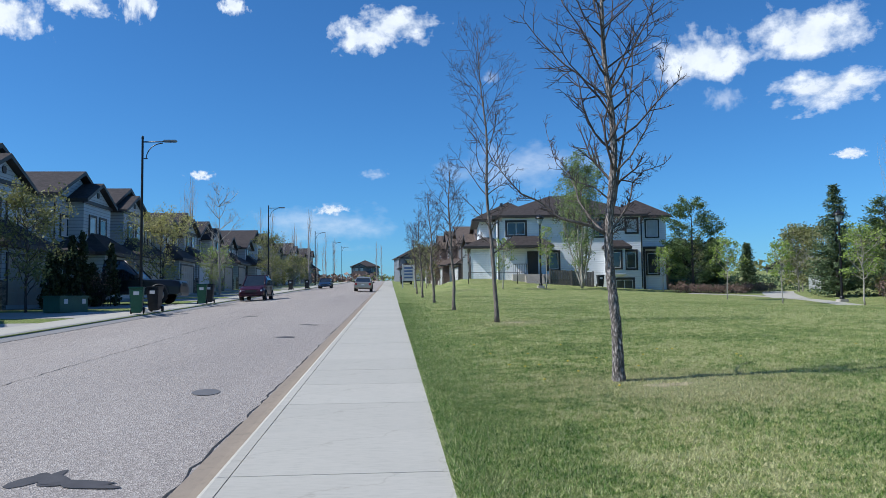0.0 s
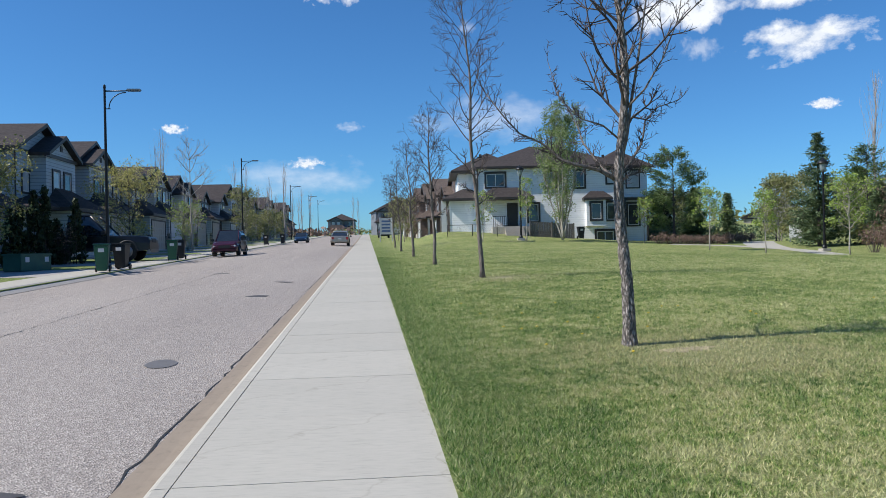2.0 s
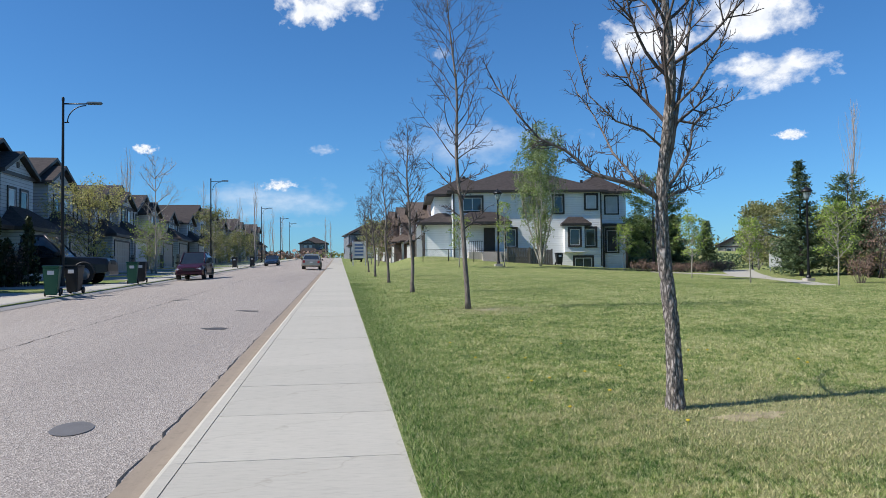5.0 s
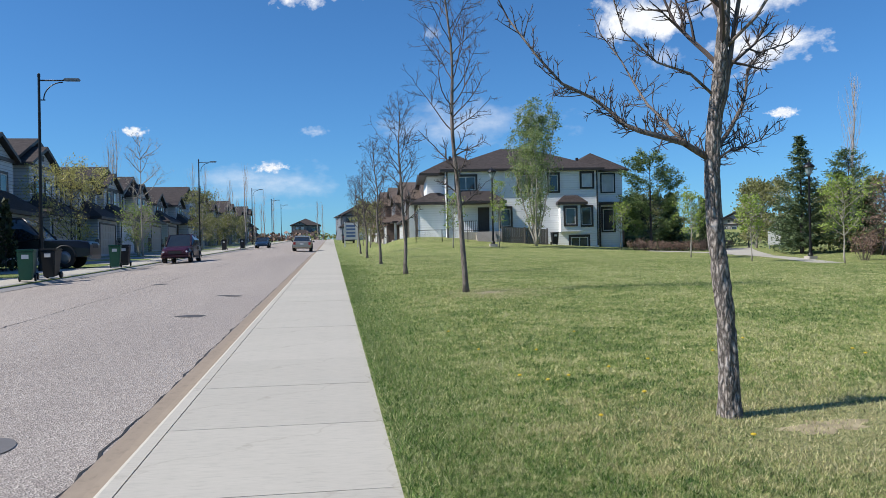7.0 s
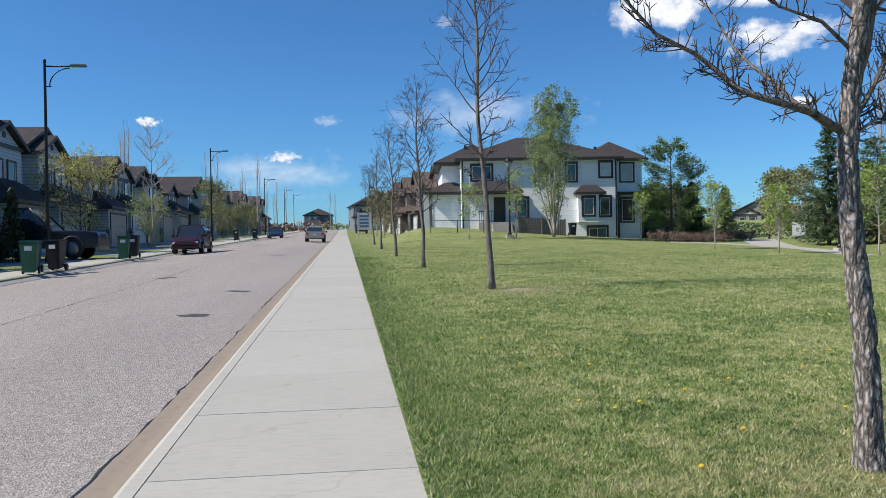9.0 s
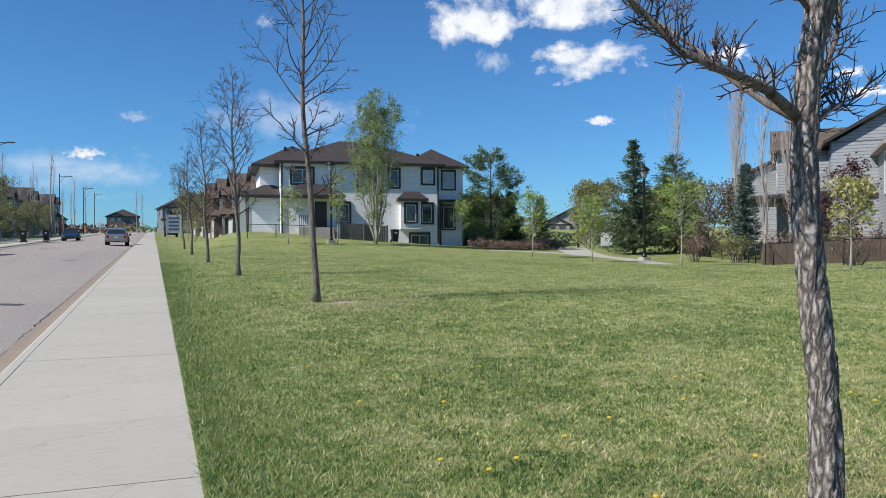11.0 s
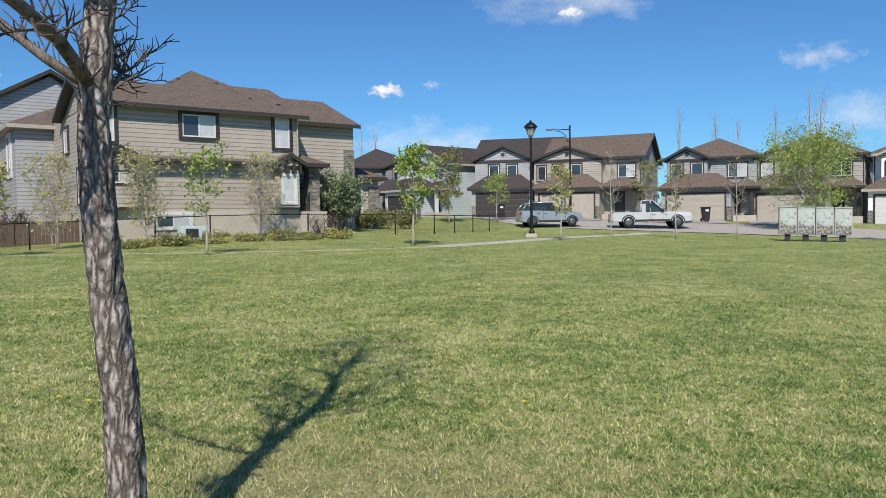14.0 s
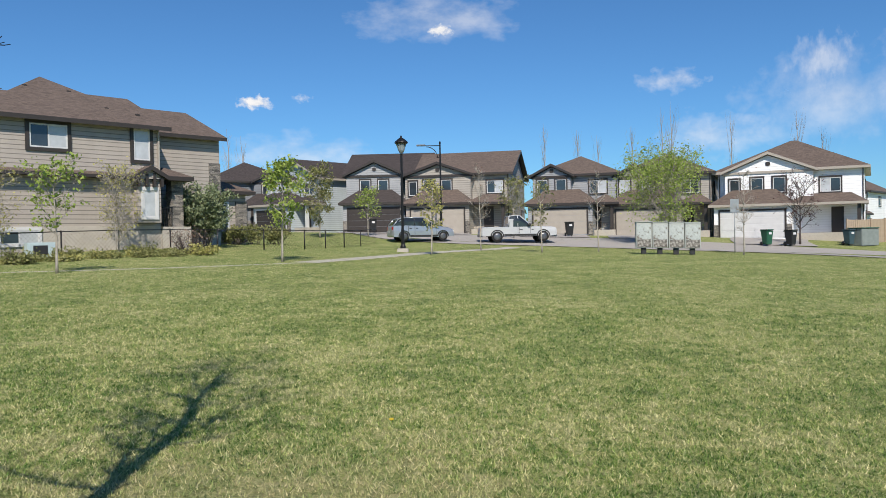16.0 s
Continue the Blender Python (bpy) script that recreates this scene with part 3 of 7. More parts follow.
def window(parent, face, u, z, plane, w, h, trim=None, panes=2, glass=None, inner=None, trim_w=0.11):
    """A window on a wall: face S looks to -y, E to +x, N to +y, W to -x; u is its middle along the wall, plane the wall's place."""
    ang = FACE[face]
    pos = {"S": (u, plane, z), "N": (u, plane, z), "E": (plane, u, z), "W": (plane, u, z)}[face]
    t = trim_w
    bm = bmesh.new()
    for a in ((-w / 2 - t, w / 2 + t, -h / 2 - t, -h / 2), (-w / 2 - t, w / 2 + t, h / 2, h / 2 + t * 1.3), (-w / 2 - t, -w / 2, -h / 2, h / 2), (w / 2, w / 2 + t, -h / 2, h / 2)):
        box(bm, a[0], a[1], -0.07, 0.01, a[2], a[3])
    fr = link_mesh("window", bm, trim or TRIM_DARK, parent)
    fr.matrix_basis = pose(*pos, 0, 0, ang)
    bm = bmesh.new()
    s = 0.065
    for a in ((-w / 2, w / 2, -h / 2, -h / 2 + s), (-w / 2, w / 2, h / 2 - s, h / 2), (-w / 2, -w / 2 + s, -h / 2 + s, h / 2 - s), (w / 2 - s, w / 2, -h / 2 + s, h / 2 - s)):
        box(bm, a[0], a[1], -0.045, 0.005, a[2], a[3])
    for i in range(1, panes):
        x = -w / 2 + w * i / panes
        box(bm, x - s / 2, x + s / 2, -0.043, 0.005, -h / 2 + s, h / 2 - s)
    link_mesh("sash", bm, inner or TRIM_WHITE, fr)
    for i in range(panes):
        xa, xb = -w / 2 + w * i / panes, -w / 2 + w * (i + 1) / panes
        bm = bm_box(xa + s * 0.4, xb - s * 0.4, -0.02, 0.004, -h / 2 + s * 0.6, h / 2 - s * 0.6)
        g = glass or (BLIND if (i + int(u * 7)) % 3 == 0 else GLASS)
        link_mesh("pane", bm, g, fr)
    return fr


def garage_door(parent, x0, x1, y, z0, z1, material, trim=None):
    fr = bmesh.new()
    t = 0.14
    box(fr, x0 - t, x0, y - 0.05, y + 0.02, z0, z1 + t)
    box(fr, x1, x1 + t, y - 0.05, y + 0.02, z0, z1 + t)
    box(fr, x0, x1, y - 0.05, y + 0.02, z1, z1 + t)
    door = link_mesh("garage_door", fr, trim or TRIM_WHITE, parent)
    n, h = 4, (z1 - z0) / 4
    for i in range(n):
        bm = bmesh.new()
        box(bm, x0, x1, y - 0.01, y + 0.02, z0 + i * h + 0.008, z0 + (i + 1) * h - 0.008)
        m = max(2, int((x1 - x0) / 0.6))
        for k in range(m):
            a = x0 + (x1 - x0) * (k + 0.12) / m
            b = x0 + (x1 - x0) * (k + 0.88) / m
            box(bm, a, b, y - 0.022, y - 0.008, z0 + i * h + 0.09, z0 + (i + 1) * h - 0.09)
        link_mesh("panel", bm, material, door)


def walls(parent, blocks, material, label=""):
    for b in blocks:
        link_mesh("wall", bm_box(*b), material, parent, label)


def roof(parent, *a, material=None, fascia=None, **k):
    bm = roof_hip(*a, **k)
    ob = link_mesh("roof", bm, material, parent)
    ob.data.materials.append(fascia or TRIM_DARK)
    for p in ob.data.polygons:
        if p.normal.z < 0.2:
            p.material_index = 1
    return ob


def roof_vents(parent, spots):
    for x, y, z in spots:
        bm = bm_box(x - 0.11, x + 0.11, y - 0.11, y + 0.11, z - 0.3, z + 0.05, bev=0.03)
        link_mesh("roof_vent", bm, TRIM_DARK, parent)


def front_step(parent, x0, x1, y0, y1, z1):
    link_mesh("step", bm_box(x0, x1, y0, y1, -0.5, z1), FOUND, parent)


def garage_house(name, label, m, W=9.0, D=12.0, H=5.5, wall=None, rf=None, gar="L", door=None, trim=None, upper="gable", seed=0, pitch=0.27, group="houses on the crescent", fascia=None, glass=None, front_trim=None, bay=(0.5, 4.4, 1.25), far_win=1.7):
    """A two-storey front-garage house; its front looks to local -y, the floor is at z 0."""
    h = thing(name, m, label, "house", group)
    rng = random.Random(seed)
    s = 1 if gar == "L" else -1
    X = lambda a: a * s
    def xb(a, b):
        return (min(X(a), X(b)), max(X(a), X(b)))
    walls(h, [(-W / 2, W / 2, 0, D, -1.5, H)], wall)
    gw = min(5.9, W - 1.9)
    gx0, gx1 = xb(-W / 2, -W / 2 + gw)
    walls(h, [(gx0, gx1, -2.2, 0.0, -1.5, 2.75)], wall)
    if upper == "hip":
        roof(h, -W / 2, W / 2, 0, D, H, W * 0.26, material=rf, fascia=fascia)
    elif upper == "side":
        roof(h, -W / 2, W / 2, 0, D, H, D * 0.24, gable="EW", material=rf, fascia=fascia)
        for x in (-W / 2, W / 2 - 0.12):
            bm = bmesh.new()
            a = [bm.verts.new(p) for p in ((x, 0, H - 0.1), (x, D, H - 0.1), (x, D / 2, H + D * 0.24 - 0.35))]
            b = [bm.verts.new((x + 0.12, v.co.y, v.co.z)) for v in a]
            bm.faces.new(a)
            bm.faces.new(list(reversed(b)))
            for i in range(3):
                bm.faces.new((a[i], b[i], b[(i + 1) % 3], a[(i + 1) % 3]))
            link_mesh("gable", bm, wall, h)
    else:
        roof(h, -W / 2, W / 2, 0, D, H, W * pitch, gable="SN", material=rf, fascia=fascia)
        for gy in (0.0, D - 0.12):
            bm = bmesh.new()
            gable_wall(bm, -W / 2, W / 2, gy, H - 0.1, W * pitch - 0.25)
            link_mesh("gable", bm, wall, h)
    # a bay over the garage with its own small gable
    bx0, bx1 = xb(-W / 2 + bay[0], -W / 2 + bay[0] + bay[1])
    walls(h, [(bx0, bx1, -0.9, 0.0, 2.7, H - 0.15)], wall)
    roof(h, bx0, bx1, -0.9, 2.5, H - 0.1, bay[2], gable="SN", material=rf, fascia=fascia, over=0.35)
    bm = bmesh.new()
    gable_wall(bm, bx0, bx1, -0.9, H - 0.2, bay[2] - 0.2)
    link_mesh("gable", bm, wall, h)
    link_mesh("gable_band", bm_box(bx0 - 0.2, bx1 + 0.2, -0.99, -0.9, H - 0.32, H - 0.12), fascia or TRIM_DARK, h, "trim board under the gable")
    link_mesh("gable_vent", bm_box((bx0 + bx1) / 2 - 0.17, (bx0 + bx1) / 2 + 0.17, -0.95, -0.9, H + 0.3 * bay[2] - 0.17, H + 0.3 * bay[2] + 0.17, bev=0.05), TRIM_DARK, h, "dark attic vent")
    window(h, "S", (bx0 + bx1) / 2 - 0.85, 4.3, -0.9, 0.95, 1.25, trim, 1, inner=front_trim, glass=glass)
    window(h, "S", (bx0 + bx1) / 2 + 0.85, 4.3, -0.9, 0.95, 1.25, trim, 1, inner=front_trim, glass=glass)
    if bay[1] > 5.5:
        window(h, "S", X(-W / 2 + bay[0] + 0.75), 4.2, -0.9, 0.8, 1.3, trim, 1, inner=front_trim, glass=glass)
    ux = X(W / 2 - far_win)
    window(h, "S", ux, 4.2, 0.0, 1.5, 1.15, trim, 2, inner=front_trim, glass=glass)
    # lower roofs
    roof(h, gx0, gx1, -2.2, 0.4, 2.75, 1.25, material=rf, fascia=fascia, over=0.4)
    px0, px1 = xb(-W / 2 + gw, W / 2)
    roof(h, px0, px1, -1.5, 0.3, 2.75, 0.75, material=rf, fascia=fascia, over=0.3)
    link_mesh("porch_post", bm_box(X(W / 2 - 0.35) - 0.14, X(W / 2 - 0.35) + 0.14, -1.5, -1.22, 0, 2.6), trim or TRIM_WHITE, h)
    front_step(h, px0 + 0.05, px1 - 0.05, -1.6, 0, 0.35)
    d = link_mesh("front_door", bm_box(X(W / 2 - 1.9) - 0.45, X(W / 2 - 1.9) + 0.45, -0.06, 0.02, 0.35, 2.4), TRIM_DARK, h, "dark panelled front door")
    link_mesh("handle", bm_box(X(W / 2 - 1.9) + 0.3, X(W / 2 - 1.9) + 0.36, -0.11, -0.06, 1.3, 1.5), BLACK, d)
    garage_door(h, gx0 + 0.5, gx1 - 0.5, -2.2, 0.0, 2.2, door or TRIM_WHITE, trim)
    link_mesh("stone_base", bm_box(gx0 - 0.02, gx0 + 0.34, -2.26, -2.0, -0.4, 1.1), STONE, h, "ledge stone base")
    link_mesh("stone_base", bm_box(gx1 - 0.34, gx1 + 0.02, -2.26, -2.0, -0.4, 1.1), STONE, h, "ledge stone base")
    for face, pl in (("E", W / 2), ("W", -W / 2)):
        window(h, face, 4.0 + rng.random() * 3, 4.2, pl, 0.8, 1.0, trim, 1)
        window(h, face, 8.0 + rng.random(), 1.6, pl, 0.9, 1.0, trim, 1)
    for x in (-W / 2 + 0.05, W / 2 - 0.13):
        link_mesh("downspout", bm_box(x, x + 0.08, -0.06, 0.0, 0.1, H - 0.2), trim or TRIM_WHITE, h)
    zz = H + (W * 0.2)
    roof_vents(h, [(W * 0.2, D * 0.55, zz - W * 0.1), (W * 0.12, D * 0.7, zz - W * 0.05)])
    return h


def driveway(x0, x1, y0, y1):
    return tagged(strip("driveway", x0, x1, y0, y1, DRIVE, 0.05, 1.5, 6), "pale concrete driveway slab", "driveway", "driveways", "structure")


# beige house with its long side to the park, set askew
def beige_house():
    ox, oy = 31.3, 29.3
    h = thing("house", pose(ox, oy, 1.9, 0, 0, -43.6), "beige vinyl-sided two-storey house with brown shingle roofs and dark trim", "house")
    L, H, B, F = 9.7, 5.5, 3.05, 0.65
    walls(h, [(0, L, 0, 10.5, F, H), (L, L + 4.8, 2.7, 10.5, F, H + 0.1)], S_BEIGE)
    fb = bmesh.new()
    box(fb, 0.0, L, -0.03, 10.5, -1.6, F + 0.05)
    box(fb, L, L + 4.8, 2.68, 10.5, -1.6, F + 0.05)
    link_mesh("foundation", fb, FOUND, h, "parged concrete foundation")
    # one roof sheet: a low gable, a higher gable and a peak between them over one front slope
    bm = bmesh.new()
    w = {k: bm.verts.new((x, y, H + z)) for k, (x, y, z) in dict(
        e0=(-0.45, -0.45, 0), e1=(L + 0.45, -0.45, 0), r1=(L + 0.45, 4.45, 2.05), r0=(8.0, 4.45, 2.05), p=(6.7, 7.15, 3.2), s1=(4.0, 3.35, 1.6), s0=(-0.45, 3.35, 1.6),
        br=(L + 0.45, 9.35, 0), b0=(8.0, 9.35, 0), p2=(6.7, 10.5, 3.2), q0=(8.0, 10.5, 2.05), q1=(4.0, 10.5, 1.6), bl=(-0.45, 7.15, 0), b1=(4.0, 7.15, 0)).items()}
    for f in ("e0 e1 r1 r0 p s1 s0", "r1 br b0 r0", "r0 q0 p2 p", "s1 p p2 q1", "s0 s1 b1 bl"):
        bm.faces.new([w[k] for k in f.split()])
    under = bmesh.ops.extrude_face_region(bm, geom=bm.faces[:])
    for v in under["geom"]:
        if isinstance(v, bmesh.types.BMVert):
            v.co.z -= 0.2
    bmesh.ops.recalc_face_normals(bm, faces=bm.faces[:])
    rf = link_mesh("roof", bm, R_BROWN, h)
    rf.data.materials.append(TRIM_DARK)
    for p in rf.data.polygons:
        if p.normal.z < 0.2:
            p.material_index = 1
    roof(h, L - 2.5, L + 4.6, 2.7, 11.1, H + 0.12, 1.96, gable="EW", material=R_BROWN, over=0.45)
    for x, y0, y1, z, rise in ((L - 0.12, 0, 8.9, H, 1.85), (L + 4.66, 2.7, 10.9, H + 0.1, 1.7), (0.0, 0, 6.7, H, 1.4)):
        bm = bmesh.new()
        tri = [bm.verts.new(p) for p in ((x, y0, z - 0.1), (x, y1, z - 0.1), (x, (y0 + y1) / 2, z + rise - 0.1))]
        bk = [bm.verts.new((x + 0.12, v.co.y, v.co.z)) for v in tri]
        bm.faces.new(tri)
        bm.faces.new(list(reversed(bk)))
        for i in range(3):
            bm.faces.new((tri[i], bk[i], bk[(i + 1) % 3], tri[(i + 1) % 3]))
        link_mesh("gable", bm, S_BEIGE, h)
    # narrow pent roof between the storeys and two small gables on it
    bm = bmesh.new()
    v = [bm.verts.new(p) for p in ((-0.2, -0.5, B), (L, -0.5, B), (L, 0, B + 0.16), (-0.2, 0, B + 0.16), (-0.2, -0.5, B - 0.14), (L, -0.5, B - 0.14), (L, 0, B - 0.14), (-0.2, 0, B - 0.14))]
    for f in ((0, 1, 2, 3), (4, 5, 1, 0), (5, 6, 2, 1), (7, 4, 0, 3), (7, 6, 5, 4)):
        bm.faces.new([v[i] for i in f])
    sk = link_mesh("skirt_roof", bm, R_BROWN, h)
    sk.data.materials.append(TRIM_DARK)
    for p in sk.data.polygons:
        if p.normal.z < 0.3:
            p.material_index = 1
    for cx, w in ((0.85, 1.75), (8.95, 1.35)):
        roof(h, cx - w / 2, cx + w / 2, -0.6, 0.6, B + 0.02, 0.5, gable="SN", material=R_BROWN, over=0.2, fascia=TRIM_DARK)
        bm = bmesh.new()
        gable_wall(bm, cx - w / 2, cx + w / 2, -0.62, B - 0.12, 0.42)
        link_mesh("gable", bm, S_BEIGE, h)
        link_mesh("bay", bm_box(cx - w / 2 + 0.1, cx + w / 2 - 0.1, -0.45, 0.0, F + 0.2, B), S_BEIGE, h)
        for k in (-0.42, -0.14, 0.14, 0.42):
            link_mesh("bracket", bm_box(cx + k * w - 0.06, cx + k * w + 0.06, -0.68, -0.5, B - 0.5, B + 0.14), TRIM_DARK, h)
    window(h, "S", 0.85, 2.15, -0.45, 1.25, 0.5, TRIM_DARK, 2, inner=TRIM_WHITE, trim_w=0.06)
    window(h, "S", 8.95, 1.75, -0.45, 0.65, 1.3, TRIM_WHITE, 1, BLIND)
    window(h, "S", 0.5, 4.55, 0, 0.6, 1.55, TRIM_DARK, 1, BLIND, trim_w=0.14)
    window(h, "S", 4.6, 4.68, 0, 1.6, 1.05, TRIM_DARK, 2, trim_w=0.16)
    window(h, "S", 8.82, 4.6, 0, 0.8, 1.5, TRIM_DARK, 1, BLIND, trim_w=0.16)
    window(h, "S", 3.3, 0.2, -0.03, 1.6, 0.6, TRIM_WHITE, 2)
    window(h, "W", 2.3, 4.5, 0, 1.1, 1.8, TRIM_DARK, 2)
    window(h, "W", 6.0, 4.3, 0, 1.1, 1.2, TRIM_DARK, 2)
    window(h, "W", 3.0, 1.9, 0, 1.1, 1.6, TRIM_DARK, 2)
    # entrance in the corner
    roof(h, L - 0.3, L + 1.2, -0.3, 2.7, B + 0.05, 0.5, material=R_BROWN, over=0.3)
    link_mesh("stone_pier", bm_box(L + 0.55, L + 1.15, -0.1, 0.5, F - 0.1, B - 0.1), STONE, h, "ledge stone pier")
    link_mesh("landing", bm_box(L, L + 1.5, -0.2, 2.6, -1.5, F), FOUND, h, "concrete landing")
    link_mesh("front_door", bm_box(L + 0.2, L + 1.2, 2.52, 2.62, F, F + 2.1), TRIM_DARK, h, "dark front door")
    rail = bmesh.new()
    for i in range(5):
        box(rail, L + 0.06 + i * 0.11, L + 0.085 + i * 0.11, -0.16, -0.135, F, F + 0.95)
    box(rail, L, L + 0.55, -0.17, -0.12, F + 0.92, F + 0.97)
    link_mesh("railing", rail, BLACK, h)
    # stone end and side wing
    link_mesh("stone_corner", bm_box(L + 4.15, L + 4.83, 2.66, 3.3, 0.4, 4.2), STONE, h, "ledge stone corner")
    walls(h, [(L + 4.8, L + 7.4, 4.3, 9.5, -0.2, 2.75)], S_BEIGE)
    link_mesh("foundation", bm_box(L + 4.8, L + 7.4, 4.35, 9.5, -1.6, -0.2), FOUND, h)
    roof(h, L + 4.6, L + 7.5, 4.1, 9.5, 2.8, 0.8, material=R_BROWN, over=0.3)
    window(h, "S", L + 5.7, 1.3, 4.3, 0.9, 1.5, TRIM_WHITE, 1)
    link_mesh("stone_pier", bm_box(L + 6.7, L + 7.42, 4.2, 4.9, -0.2, 2.2), STONE, h, "ledge stone pier")
    for x, z in ((L - 0.1, B + 0.3), (0.02, 0.0)):
        link_mesh("downspout", bm_box(x, x + 0.08, -0.1, -0.02, z, H - 0.2), TRIM_TAN, h)
    roof_vents(h, [(5.2, 4.8, H + 2.2), (8.0, 2.0, H + 1.0), (9.2, 1.2, H + 0.7), (7.2, 4.6, H + 2.1)])


beige_house()


def grey_house():
    """Grey house behind the beige one: a deep gable, a hipped wing with a deck."""
    h = thing("house", pose(36.5, 37.4, 2.2, 0, 0, -43.6), "grey vinyl-sided two-storey house with gable, deck and dark shingles", "house")
    H = 5.7
    walls(h, [(0, 7.0, 0, 9.0, -2.2, H - 0.6), (-2.5, 8, 6, 18, -2.2, H + 0.2)], S_GREY)
    roof(h, 0, 7.0, 0, 9.0, H - 0.6, 1.9, material=R_BROWN, fascia=TRIM_TAN)
    roof(h, -2.5, 8, 6, 18, H + 0.2, 3.3, gable="SN", material=R_DARK)
    bm = bmesh.new()
    gable_wall(bm, -2.5, 8, 6.0, H + 0.1, 3.0)
    link_mesh("gable", bm, S_GREY, h)
    walls(h, [(-5.5, -2.5, 9, 16, -2.2, H + 0.1)], S_GREY)
    roof(h, -5.5, -0.5, 9, 16, H + 0.1, 1.8, gable="WE", material=R_BROWN)
    bm = bmesh.new()
    a = [bm.verts.new(p) for p in ((-5.5, 9, H), (-5.5, 16, H), (-5.5, 12.5, H + 1.7))]
    bm.faces.new(a)
    link_mesh("gable", bm, S_GREY, h)
    window(h, "W", 2.0, 3.6, 0, 1.4, 2.2, TRIM_WHITE, 2)
    window(h, "S", -4.0, 4.2, 9, 0.9, 1.5, TRIM_DARK, 1)
    window(h, "W", 10.5, 4.3, -5.5, 1.2, 1.4, TRIM_WHITE, 2)
    window(h, "W", 14.0, 4.3, -5.5, 1.2, 1.4, TRIM_WHITE, 2)
    window(h, "S", -4.0, 1.2, 9, 1.2, 1.8, TRIM_WHITE, 2)
    window(h, "W", 12.0, 1.2, -5.5, 1.6, 1.8, TRIM_WHITE, 2)
    roof(h, -6.6, 0.2, 6.3, 16, 2.7, 0.5, material=R_DARK)
    # deck with white posts and rails
    link_mesh("deck", bm_box(-4.6, 0.0, 1.2, 8.5, -0.15, 0.05), WOOD, h, "brown timber deck")
    for y in (1.3, 4.8, 8.4):
        link_mesh("deck_post", bm_box(-4.6, -4.45, y - 0.08, y + 0.08, -2.2, 2.4), TRIM_WHITE, h)
    rail = bmesh.new()
    for i in range(58):
        box(rail, -4.57, -4.53, 1.3 + i * 0.122, 1.34 + i * 0.122, 0.05, 1.0)
    box(rail, -4.6, -4.5, 1.25, 8.45, 1.0, 1.07)
    link_mesh("deck_rail", rail, TRIM_WHITE, h)
    link_mesh("lattice", bm_box(-4.62, -4.56, 1.2, 8.5, -1.8, -0.15), WOOD, h)


grey_house()


def far_grey():
    h = thing("house", pose(45.5, 58.5, 1.9, 0, 0, -50), "grey two-storey house seen past bare poplars", "house")
    walls(h, [(0, 10, 0, 11, -2, 5.6)], S_GREY)
    roof(h, 0, 10, 0, 11, 5.6, 2.4, gable="SN", material=R_DARK)
    bm = bmesh.new()
    gable_wall(bm, 0, 10, 0, 5.5, 2.2)
    link_mesh("gable", bm, S_GREY, h)
    for y in (1.5, 4.5, 8):
        window(h, "W", y, 4.2, 0, 1.0, 1.4, TRIM_WHITE, 1)
        window(h, "W", y, 1.2, 0, 1.2, 1.5, TRIM_WHITE, 2)


far_grey()


